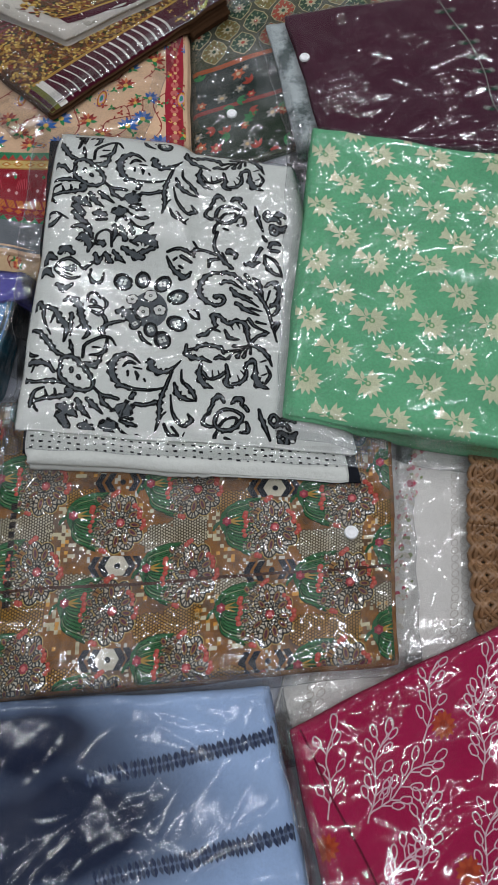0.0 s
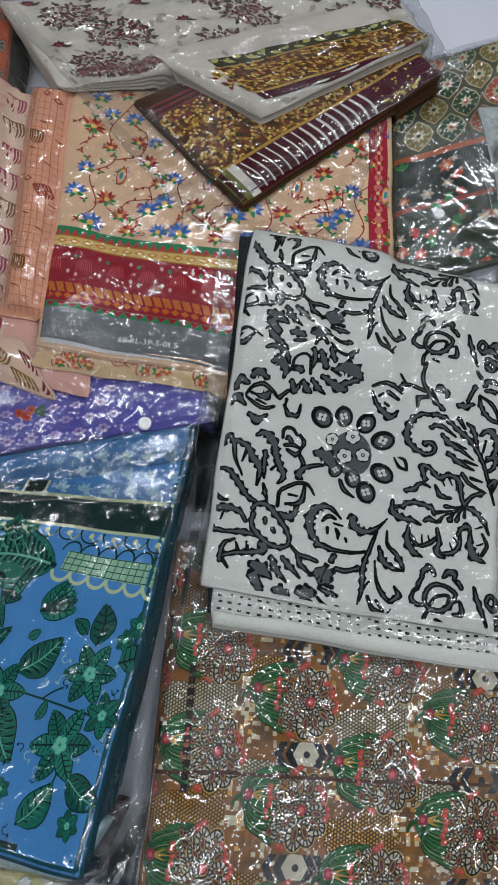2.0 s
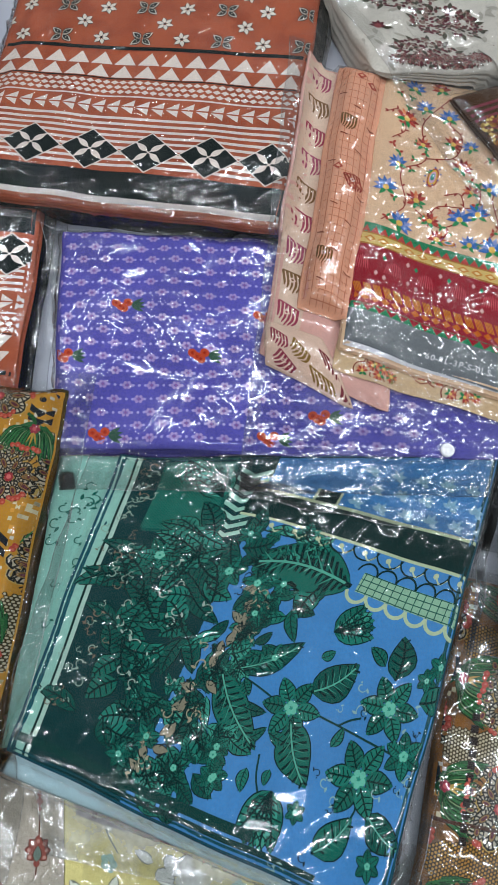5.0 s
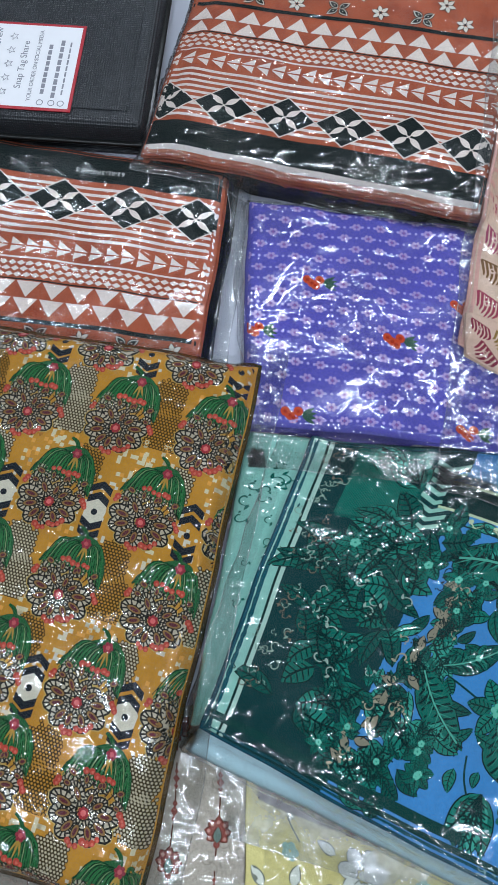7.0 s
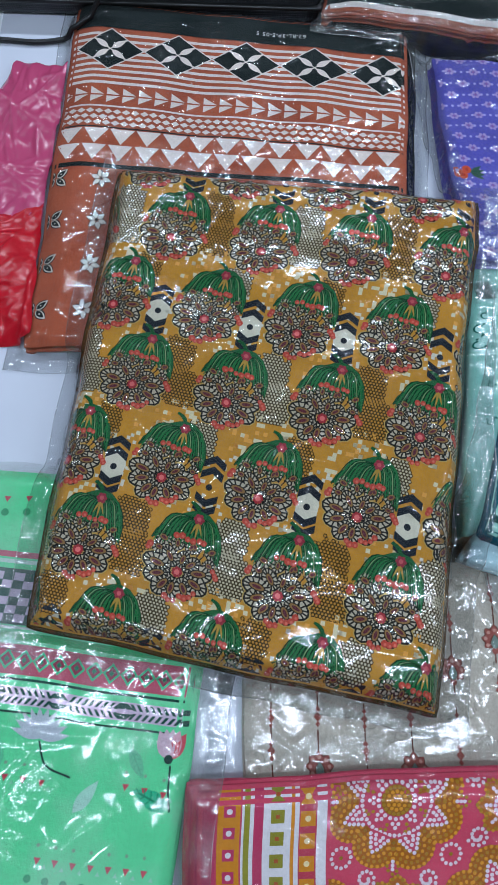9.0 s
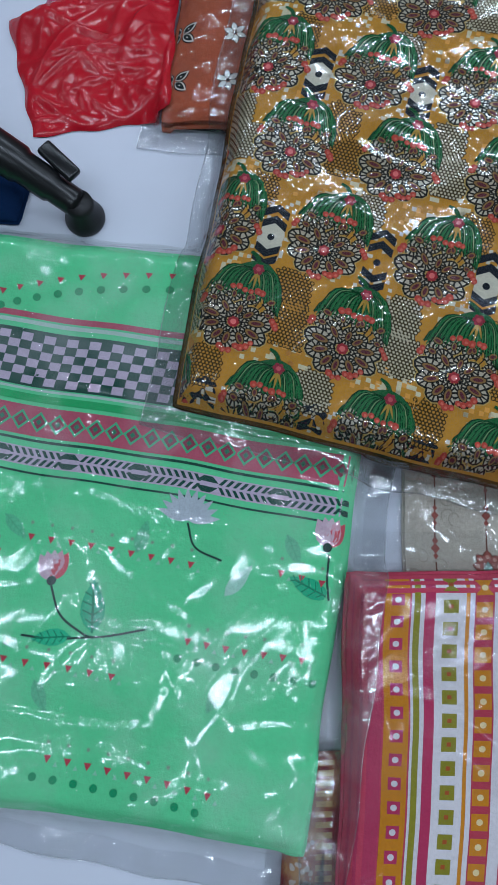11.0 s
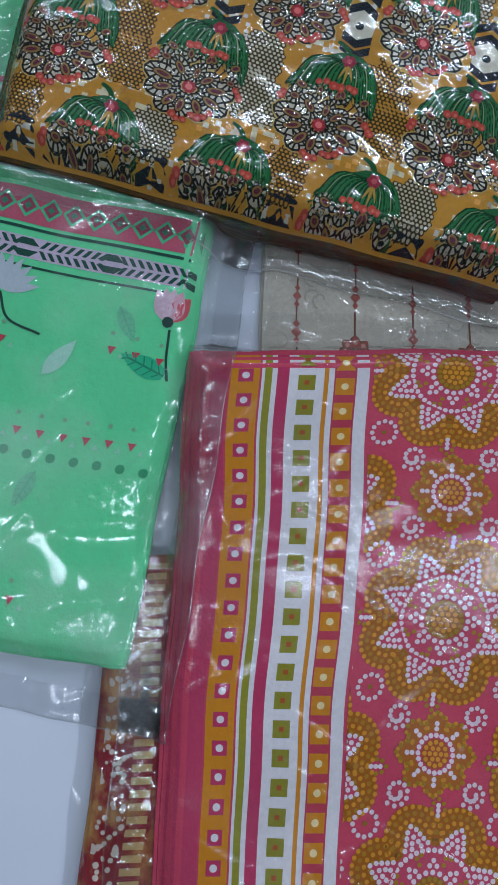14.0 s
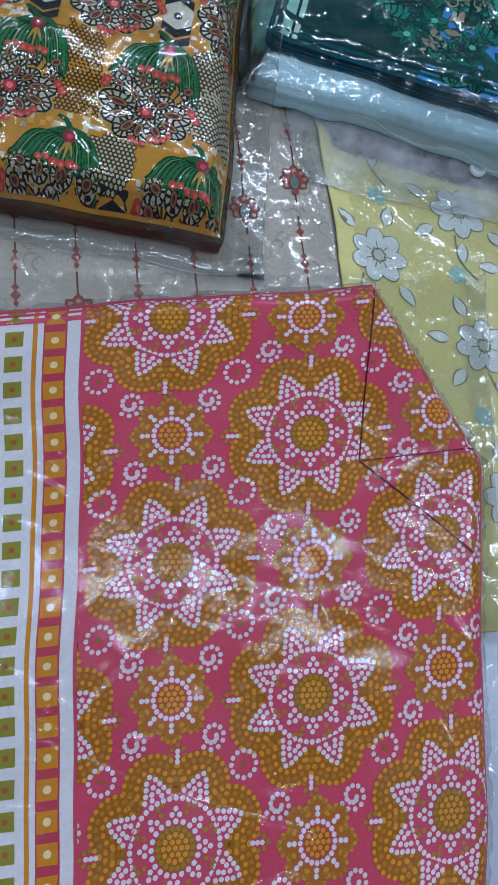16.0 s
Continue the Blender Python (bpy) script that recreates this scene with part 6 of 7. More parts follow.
# --- mint green with cream flower sprigs
def green_print(c, code=None):
    p = Print(c)
    for i in range(-3, 8):
        for j in range(-6, 12):
            x, y = 0.0143 + 0.0555 * i + 0.0262 * (j % 2) + 0.0, 0.0318 + 0.0316 * j - 0.006 * i
            p.at(x, y, 24, 1.22)
            C = "d2d6b4"
            p.leaf(-0.0170, 0, 0.012, 0.0065, 0, C, 1)
            p.leaf(-0.0120, 0.0, 0.0075, 0.0030, 235, C, 1)
            p.leaf(-0.0120, 0.0, 0.0075, 0.0030, 125, C, 1)
            p.stroke(spread((-0.008, 0), (0.002, 0), 3), 0.0011, C, 1)
            for a in range(-100, 101, 25):
                p.leaf(0.0005, 0, 0.0128, 0.0042, a, C, 1)
            for sg in (-1, 1):
                p.leaf(-0.004, sg * 0.0005, 0.0075, 0.0030, sg * 125, C, 1)
                p.stroke(curve((-0.005, sg * 0.001), (-0.002, sg * 0.005), (0.002, sg * 0.0045), n=5), 0.0010, C, 2)
            p.disc(0.0005, 0, 0.0024, "7fae7c", 3, 8)
            p.disc(0.0005, 0, 0.0012, C, 4, 6)
    p.done()


# --- teal and blue floral
TEAL = ("1d6a5c", "247c6c", "16554c", "3f9a87")


def teal_leaf(p, x, y, ln, wd, a, k=0, bend=0.08):
    p.at()
    p.leaf(x, y, ln, wd, a, TEAL[k % 4], 3, bend=bend, vein="0a2b2a", outline="082523")
    if ln < 0.030 or x < 0.128:
        return
    r = rot(a)
    f = np.linspace(0.06, 0.9, 8)
    mid = np.stack([f * ln, bend * ln * np.sin(np.pi * f)], -1)
    p.stroke(mid @ r + (x, y), wd * 0.05, "58a893", 7)
    for i in range(1, 7):
        for sg in (-1, 1):
            p.stroke(np.array([mid[i], mid[i] + (ln * 0.11, sg * wd * 0.30 * math.sin(math.pi * f[i] ** 0.8))]) @ r + (x, y), wd * 0.035, "3f917d", 6, (1, 0.4))


def teal_star(p, x, y, r, off=0):
    p.at(x, y, off)
    for i in range(6):
        p.leaf(math.cos(i * 1.047) * r * 0.15, math.sin(i * 1.047) * r * 0.15, r * 0.88, r * 0.52, i * 60, TEAL[1] if i % 2 else TEAL[0], 4, outline="0a2b2a", vein="0a2f2c")
    p.disc(0, 0, r * 0.24, "2f8f7c", 8, 9)
    for i in range(5):
        p.disc(math.cos(i * 1.257) * r * 0.14, math.sin(i * 1.257) * r * 0.14, r * 0.10, "6fc0a8", 9, 6)


def teal_tulip(p, x, y, r, a):
    p.at(x, y, a)
    for k, b in ((0, -24), (1, 24), (3, -10), (2, 10), (1, 0)):
        p.leaf(-r * 0.7, 0, r * 1.7, r * 0.75, b, TEAL[k], 4, vein="0b2f2e", outline="082523")


def curls(p, x, y, rng, n=6, size=0.008, col="9db7a6"):
    for _ in range(n):
        p.at(x + rng.uniform(-1, 1) * size * 2.4, y + rng.uniform(-1, 1) * size * 2.4, rng.uniform(0, 360), rng.uniform(0.6, 1.2))
        a = np.linspace(0, 4.6, 13)
        r = size * (0.75 - 0.12 * a)
        p.stroke(np.stack([np.cos(a) * r, np.sin(a) * r], -1), size * 0.16, col, 5, (0.4, 1))
        p.leaf(size * 0.7, 0, size * 0.7, size * 0.3, 60, col, 5)
        p.disc(-size * 0.2, -size * 0.5, size * 0.13, col, 5, 6)


def teal_print(c, code=None):
    p = Print(c)
    rng = np.random.default_rng(11)
    # dark panel on the left, with a pale stripe beyond it
    for t in np.arange(0.0, c.h - 0.004, 0.005):
        for s0, s1, col in ((0.0, 0.012, "8fc0b2"), (0.012, 0.014, "163230"), (0.014, 0.0175, "a9c9bb"), (0.0175, 0.128 - 0.10 * t, "143c3d"), (0.128 - 0.10 * t, c.w, "4a8ac4")):
            p.band(s0, t, s1, t + 0.0050, col, 0)
    for i in range(46):
        s = 0.040 + i * 0.0012
        p.stroke(spread((s, 0.002), (s - 0.004, 0.075), 10), 0.0005, "2c7f6d", 2)
    p.band(0.037, 0.0, 0.096, 0.078, "175850", 1)
    for _ in range(60):
        t = rng.uniform(0.0, 0.26)
        curls(p, 0.026 + rng.uniform(-0.004, 0.006), t, rng, 1, 0.0055, "8aa596" if rng.uniform() < 0.6 else "74695a")
    for _ in range(16):
        curls(p, rng.uniform(0.045, 0.10), rng.uniform(0.12, 0.20), rng, 1, 0.007, "9fb3a6")
    for _ in range(70):
        teal_leaf(p, rng.uniform(0.04, 0.125), rng.uniform(0.07, 0.275), rng.uniform(0.024, 0.044), rng.uniform(0.012, 0.019), rng.uniform(0, 360), (0, 2, 2, 1)[rng.integers(0, 4)])
    teal_tulip(p, 0.085, 0.030, 0.020, -120)
    teal_tulip(p, 0.060, 0.012, 0.016, 60)
    teal_star(p, 0.060, 0.10, 0.018, 0)
    # top border: blue panel, dark bars, pale edge lines
    p.at(0.118, 0.022, 12)
    p.band(0.0, -0.03, 0.24, 0.010, "3f82bb", 2)
    p.band(0.0, 0.010, 0.24, 0.0125, "b9c9a4", 3)
    p.band(0.0, 0.0125, 0.24, 0.034, "14302f", 3)
    p.band(0.0, 0.034, 0.24, 0.0362, "b9c9a4", 3)
    p.band(0.050, -0.03, 0.068, 0.010, "14302f", 3)
    p.band(0.0485, -0.03, 0.0505, 0.010, "b9c9a4", 4)
    p.band(0.068, -0.03, 0.070, 0.010, "b9c9a4", 4)
    for i in range(7):
        for j in range(3):
            x, y = 0.082 + i * 0.021 + 0.010 * (j % 2), -0.022 + j * 0.014
            for a in (-90, -40, -140, 0, 180):
                p.leaf(x, y, 0.0075, 0.0032, a + 20, "86b6cf", 4)
    for s in np.arange(0.03, 0.24, 0.020):
        p.ring(s, 0.0345, 0.011, 0.0012, "10302e", 5, 10, a0=0.2, a1=2.94)
        p.disc(s, 0.040, 0.0022, "b9c9a4", 5, 7)
        p.stroke(curve((s, 0.040), (s + 0.005, 0.0445), (s + 0.010, 0.040), n=6), 0.0012, "b9c9a4", 5)
    p.band(0.118, 0.053, 0.24, 0.068, "8fb89c", 2)
    for s in np.arange(0.12, 0.24, 0.0062):
        p.stroke(spread((s, 0.053), (s, 0.068), 4), 0.0007, "1f5a50", 4)
    for k in range(4):
        p.stroke(spread((0.118, 0.0535 + k * 0.0045), (0.24, 0.0535 + k * 0.0045), 22), 0.0007, "1f5a50", 4)
    for s in np.arange(0.12, 0.24, 0.016):
        p.ring(s, 0.0675, 0.0080, 0.0026, "b4c8a4", 5, 10, a0=0.1, a1=3.04)
        p.ring(s, 0.0540, 0.0080, 0.0014, "10302e", 5, 10, a0=3.24, a1=6.18)
    # zigzag and leaves between the panels
    p.at(0.112, 0.02, 8)
    for k in range(8):
        for sg in (-1, 1):
            p.poly([(0, k * 0.008), (sg * 0.013, k * 0.008 - 0.006), (sg * 0.013, k * 0.008 - 0.002), (0, k * 0.008 + 0.004)], "8fc0ae", 3)
    # carved scroll border running down
    for t in np.linspace(0.12, 0.27, 17):
        x = 0.150 - 0.30 * (t - 0.12) + rng.uniform(-0.003, 0.003)
        curls(p, x, t, rng, 2, 0.0065, "a39d84" if rng.uniform() < 0.5 else "1c2a28")
        p.at(x, t, rng.uniform(0, 90))
        p.leaf(0, 0, 0.013, 0.006, rng.uniform(0, 360), "8b8672", 4, outline="15211f")
    # foliage thicket along the border
    for _ in range(150):
        t = rng.uniform(0.07, 0.288)
        x = 0.160 - 0.20 * (t - 0.10) + rng.normal(0, 0.017)
        teal_leaf(p, x, t, rng.uniform(0.012, 0.026), rng.uniform(0.006, 0.011), rng.uniform(0, 360), rng.integers(0, 4))
    for x, t in ((0.125, 0.075), (0.165, 0.115), (0.15, 0.14), (0.129, 0.259), (0.154, 0.2365), (0.10, 0.245), (0.175, 0.17), (0.085, 0.264), (0.16, 0.255)):
        teal_star(p, x, t, 0.0105, x * 4000)
    # large leaves and flowers on the blue ground
    for pts in (((0.1497, 0.1840), (0.1706, 0.1920), (0.1874, 0.1991)), ((0.2180, 0.2001), (0.2357, 0.2031), (0.2597, 0.2075), (0.2777, 0.2103)), ((0.2493, 0.1949), (0.2416, 0.1982), (0.2348, 0.2028)), ((0.2644, 0.2426), (0.2638, 0.2473), (0.2620, 0.2523)), ((0.1868, 0.2334), (0.1903, 0.2471), (0.1974, 0.2596))):
        p.at()
        p.stroke(curve(*pts), 0.0014, "123f3c", 2)
    for x, t, ln, wd, a, k in ((0.2154, 0.1099, 0.0854, 0.0390, -173, 0), (0.1490, 0.1820, 0.0525, 0.0184, -31, 2), (0.1382, 0.1843, 0.0653, 0.0250, 47, 0), (0.2085, 0.1870, 0.0387, 0.0242, -40, 2), (0.2005, 0.2077, 0.0451, 0.0252, 54, 0), (0.2430, 0.2765, 0.0338, 0.0199, -52, 0), (0.2725, 0.2453, 0.0326, 0.0179, 25, 2), (0.2659, 0.1676, 0.0295, 0.0191, -93, 2), (0.2865, 0.1777, 0.0246, 0.0168, -24, 0), (0.2343, 0.2165, 0.0146, 0.0062, -71, 1), (0.1919, 0.1141, 0.0279, 0.0178, 112, 1), (0.1141, 0.2364, 0.0248, 0.0141, -99, 3), (0.1275, 0.2279, 0.0286, 0.0175, 33, 1), (0.1150, 0.2583, 0.0324, 0.0155, 15, 0), (0.1813, 0.2434, 0.0157, 0.0079, 86, 1), (0.1982, 0.2404, 0.0106, 0.0054, 94, 1), (0.2564, 0.1602, 0.0176, 0.0083, -143, 0), (0.2087, 0.1631, 0.0112, 0.0062, -35, 1)):
        teal_leaf(p, x, t, ln, wd, a, k)
    for x, t, r in ((0.1981, 0.2005, 0.0216), (0.2668, 0.1852, 0.0210), (0.2608, 0.2288, 0.0238), (0.2859, 0.2093, 0.0140), (0.2960, 0.1545, 0.0093), (0.1192, 0.1082, 0.0148), (0.1535, 0.2421, 0.0122), (0.1588, 0.2567, 0.0112), (0.1447, 0.1163, 0.0128), (0.2878, 0.1637, 0.0076), (0.2247, 0.2592, 0.0074), (0.2821, 0.2709, 0.0088)):
        teal_star(p, x, t, r, x * 900)
    teal_tulip(p, 0.2031, 0.2668, 0.0215, 95)
    teal_tulip(p, 0.2237, 0.1386, 0.0180, -25)
    for x, t in ((0.245, 0.182), (0.283, 0.197), (0.243, 0.238), (0.287, 0.228), (0.225, 0.285)):
        curls(p, x, t, rng, 4, 0.0055, "8fb6b4")
        curls(p, x, t, rng, 2, 0.0055, "14302f")
    # dark lower hem
    p.at()
    p.band(0.0, 0.277, 0.20, 0.284, "14403c", 6)
    p.band(0.06, 0.286, 0.25, 0.290, "133b39", 6)
    p.done()


# --- purple rows of dots
def purple_print(c, code=None):
    p = Print(c)
    rng = np.random.default_rng(2)
    for j in range(17):
        t0 = 0.004 + j * 0.0128
        for i in range(60):
            s = i * 0.0054
            y = t0 + 0.0018 * math.sin(s * 22 + j * 0.5)
            k = (i + 2 * (j % 2)) % 4
            if k == 0:
                for a in range(0, 360, 60):
                    p.disc(s + math.cos(radians(a)) * 0.0033, y + math.sin(radians(a)) * 0.0026, 0.00165, "a894cc", 1, 6)
                p.disc(s, y, 0.0015, "8763a6", 2, 6)
            else:
                p.disc(s, y, 0.0014, "a9a2de", 1, 6)
    for x, y in ((0.0616, 0.0792), (0.1307, 0.1291), (0.008, 0.132), (0.0436, 0.2060), (0.1907, 0.0876), (0.1903, 0.2050), (0.235, 0.1850), (0.26, 0.06)):
        for dx, dy in ((-0.007, -0.002), (0.0, 0.003), (0.004, -0.003), (-0.003, 0.001)):
            p.disc(x + dx, y + dy, 0.0043, "c04a2c", 2, 9)
            p.disc(x + dx, y + dy, 0.0018, "a5331f", 3, 6)
        for k in range(4):
            p.leaf(x + 0.007, y, 0.013, 0.0042, -35 + 22 * k, "3c5a4c", 2)
    p.done()


# --- cream paisley
def vine(p, pts, col="963a34", w=0.0011):
    q = curve(*pts, n=30)
    p.at()
    p.stroke(q, w, col, 1)
    for i in range(3, 29, 3):
        d = q[i] - q[i - 1]
        a = math.degrees(math.atan2(d[1], d[0]))
        p.leaf(q[i, 0], q[i, 1], 0.0045, 0.0018, a + (55 if i % 2 else -55), col, 1)


def paisley(p, x, y, k, turn):
    p.at(x, y, turn, k)
    for sc, col, lay in ((1.0, "b0563f", 2), (0.80, "d8a645", 3), (0.58, "c9a0b8", 4), (0.36, "3f8f83", 5)):
        a = np.linspace(0, 6.283, 22, endpoint=False)
        r = 1 - 0.35 * np.sin(a / 2)
        pts = np.stack([np.cos(a) * 0.006 * r, -np.sin(a - 0.4) * 0.013 * r], -1) * sc
        p.poly(pts, col, lay)
    for i in range(9):
        a = i * 0.7
        p.disc(math.cos(a) * 0.0052, math.sin(a) * 0.0105, 0.0008, "3a6bb0", 6, 5)


def floret(p, x, y, r, cols, turn=0):
    p.at(x, y, turn)
    for i in range(7):
        a = -180 + i * 30
        p.leaf(0, 0, r, r * 0.36, a, cols[i % len(cols)], 2)
    p.disc(0, 0, r * 0.25, "e0b75c", 4, 7)
    for sg in (-1, 1):
        p.leaf(0, 0.001, r * 0.8, r * 0.35, 90 + sg * 50, "2e8a50", 2)


def cream_print(c, code=None):
    p = Print(c)
    w, rng = c.w, np.random.default_rng(8)
    BL, RD, GN = ("3a6bb0", "7f8fc4", "3a6bb0"), ("b0443a", "d77f55", "8a2f2a"), "2e8a50"
    for i in range(4):
        s = 0.018 + i * 0.088
        vine(p, ((s, 0.185), (s + 0.02, 0.16), (s + 0.012, 0.125), (s + 0.034, 0.10), (s + 0.028, 0.06), (s + 0.05, 0.02)))
        vine(p, ((s + 0.03, 0.16), (s + 0.055, 0.172), (s + 0.074, 0.155), (s + 0.07, 0.13), (s + 0.055, 0.135)))
        vine(p, ((s + 0.034, 0.10), (s + 0.060, 0.09), (s + 0.066, 0.065), (s + 0.05, 0.05)))
        vine(p, ((s, 0.09), (s + 0.012, 0.075), (s + 0.004, 0.055), (s - 0.01, 0.06)))
        paisley(p, s + 0.042, 0.118, 1.15, 25)
        paisley(p, s + 0.066, 0.185, 0.7, 100)
        for dx, t, r, cols in ((0.0, 0.148, 0.011, BL), (0.018, 0.182, 0.012, BL), (0.072, 0.158, 0.011, BL), (0.068, 0.10, 0.010, RD), (0.012, 0.062, 0.011, RD), (0.055, 0.185, 0.009, RD),
                               (0.03, 0.085, 0.008, RD), (0.052, 0.045, 0.010, BL), (0.075, 0.075, 0.008, BL), (0.015, 0.02, 0.010, BL), (0.04, 0.012, 0.009, RD), (0.08, 0.125, 0.008, RD)):
            floret(p, s + dx, t, r * 1.15, cols, rng.uniform(-40, 40))
        for dx, t, r, cols in ((0.030, 0.150, 0.010, RD), (0.008, 0.118, 0.009, BL), (0.058, 0.075, 0.009, RD), (0.080, 0.045, 0.009, RD), (0.028, 0.040, 0.009, BL), (0.085, 0.182, 0.009, BL), (0.045, 0.168, 0.009, RD)):
            floret(p, s + dx, t, r * 1.15, cols, rng.uniform(-60, 60))
        vine(p, ((s + 0.044, 0.175), (s + 0.05, 0.15), (s + 0.085, 0.14), (s + 0.088, 0.115)))
        vine(p, ((s + 0.07, 0.05), (s + 0.085, 0.03), (s + 0.075, 0.01), (s + 0.06, 0.02)))
        p.at()
        for _ in range(26):
            x, y = s + rng.uniform(0, 0.088), rng.uniform(0.0, 0.188)
            for k in range(3):
                p.leaf(x, y, 0.0048, 0.0026, k * 120 + x * 3000, GN if rng.uniform() < 0.6 else "b0443a", 2)
    p.at(0, 0, 1.6)
    L, Rr = -0.01, w + 0.01
    p.band(L, 0.1905, Rr, 0.2005, "2c7f56", 4)
    for s in np.arange(0, w, 0.0085):
        p.poly([(s, 0.2005), (s + 0.0085, 0.2005), (s + 0.0042, 0.1935)], "b0443a", 5)
    p.band(L, 0.2005, Rr, 0.2135, "d3b56c", 5)
    p.band(L, 0.2005, Rr, 0.2020, "a9702c", 6)
    p.band(L, 0.2120, Rr, 0.2135, "a9702c", 6)
    for s in np.arange(0, w, 0.0125):
        p.poly([(s, 0.207), (s + 0.0055, 0.2035), (s + 0.011, 0.207), (s + 0.0055, 0.2105)], "c47f2c", 6)
        p.poly([(s + 0.0025, 0.207), (s + 0.0055, 0.2052), (s + 0.0085, 0.207), (s + 0.0055, 0.2088)], "e2cb8d", 7)
    p.band(L, 0.2135, Rr, 0.2780, "96222f", 4)
    for s in np.arange(0.004, w, 0.030):
        for k in range(8):
            p.stroke(spread((s + 0.010 + (k - 4) * 0.0016, 0.226 + abs(k - 4) * 0.0008), (s + 0.010 + (k - 4) * 0.0022, 0.240), 3), 0.0009, "c04a55", 6)
        for dx, dy in ((0.0, 0.224), (0.022, 0.222), (0.024, 0.242), (0.002, 0.245)):
            p.poly([(s + dx - 0.002, dy), (s + dx, dy - 0.003), (s + dx + 0.002, dy), (s + dx, dy + 0.003)], "d8a0a0" if dx else "2c7f56", 6)
    for s in np.arange(0, w, 0.0092):
        for k in range(5):
            p.stroke(spread((s + k * 0.0014, 0.2555), (s + 0.004 + k * 0.0014, 0.2660), 3), 0.0009, "cf7a22", 6)
        p.poly([(s, 0.270), (s + 0.004, 0.2665), (s + 0.008, 0.270), (s + 0.004, 0.2735)], "c4641f", 6)
    p.band(L, 0.2765, Rr, 0.2835, "2c7f56", 5)
    for s in np.arange(0, w, 0.0105):
        p.poly([(s, 0.2770), (s + 0.0105, 0.2770), (s + 0.0052, 0.2835)], "96222f", 6)
    p.band(L, 0.2835, Rr, 0.3180, "6d7276", 5)
    p.band(L, 0.3180, Rr, 0.33, "cfd0d2", 6)
    # red edging down the far side
    p.at()
    p.band(w - 0.022, 0.0, w - 0.003, 0.185, "9c2c3a", 4)
    for t in np.arange(0.004, 0.185, 0.012):
        p.disc(w - 0.012, t, 0.0045, "c06a62", 5, 8)
        p.disc(w - 0.012, t + 0.006, 0.0022, "d8b07a", 6, 6)
    p.done()
    writing(c, "60-RL-3P-S-01 S", 0.103, 0.3085, 0.0078, 0, "d6d8da", c.ob)


def under_cream_print(c, code=None):
    p = Print(c)
    rng = np.random.default_rng(9)
    for _ in range(60):
        x, y = rng.uniform(0, c.w), c.h - rng.uniform(0, 0.05)
        floret(p, x, y, 0.006, ("b0443a", "d77f55"), rng.uniform(0, 360))
        p.at()
        p.stroke(arc(x, y, 0.008, rng.uniform(0, 180), rng.uniform(200, 340)), 0.0009, "8a2f2a", 1)
        if rng.uniform() < 0.4:
            p.leaf(x, y, 0.006, 0.003, rng.uniform(0, 360), "2e8a50", 2)
    p.done()


def lined_fan(p, x, y, k, turn, col):
    p.at(x, y, turn, k)
    for i in range(6):
        p.stroke(curve((i * 0.0032, 0.0), (i * 0.0030 + 0.0035, 0.009), (i * 0.0025 + 0.004, 0.017 - 0.0015 * abs(i - 3)), n=6), 0.0019, col, 2, (1.0, 0.5))
    p.stroke(spread((0, 0), (0.017, 0), 4), 0.0014, col, 2)
    p.poly([(0.006, 0.006), (0.009, 0.0035), (0.012, 0.006), (0.009, 0.0085)], "e0c2b0", 4)
    p.poly([(0.0078, 0.006), (0.009, 0.0048), (0.0102, 0.006), (0.009, 0.0072)], col, 5)


def peach_print(c, code=None):
    p = Print(c)
    p.band(0, 0, 0.030, c.h, "d9bda8", 0)
    for k, t in enumerate(np.arange(0.012, c.h, 0.034)):
        lined_fan(p, 0.006, t, 1.25, 14 - 6 * (k % 2), ("a04a66", "7d5a34", "9c3a52")[k % 3])
    p.done()


def fan_print(c, code=None):
    p = Print(c)
    for k, (s, t) in enumerate(((0.004, 0.006), (0.030, 0.010), (0.056, 0.012), (0.012, 0.030), (0.038, 0.034), (0.066, 0.036), (0.020, 0.052), (0.048, 0.056), (0.076, 0.058))):
        lined_fan(p, s, t, 1.1, 20 + 30 * (k % 2), ("8c2f44", "8a6a30", "7a2430")[k % 3])
    p.done()


def roll_print(c, code=None):
    p = Print(c)
    for s in np.arange(0.003, c.w, 0.0062):
        p.stroke(spread((s, 0.002), (s, c.h - 0.002), 50), 0.0007, "c67f62", 1)
    for t in np.arange(0.004, c.h, 0.0085):
        p.stroke(spread((0.001, t), (c.w - 0.001, t + 0.001), 8), 0.0007, "c67f62", 1)
    for s, t, a, col in ((0.010, 0.066, 15, "7d5a34"), (0.008, 0.215, 15, "7a5426"), (0.020, 0.135, -10, "a04438")):
        lined_fan(p, s, t, 0.95, a, col)
    p.at()
    for s, t in ((0.034, 0.025), (0.022, 0.018), (0.030, 0.145), (0.014, 0.128), (0.036, 0.14)):
        p.poly([(s - 0.005, t), (s, t - 0.004), (s + 0.005, t), (s, t + 0.004)], "b0503f", 3)
        p.poly([(s - 0.0022, t), (s, t - 0.0018), (s + 0.0022, t), (s, t + 0.0018)], "dfa283", 4)
    for k in range(14):
        p.stroke(spread((0.004 + (k * 7 % 5) * 0.008, 0.04 + k * 0.016), (0.011 + (k * 7 % 5) * 0.008, 0.042 + k * 0.016), 3), 0.0011, "8c4a34", 3)
    p.done()


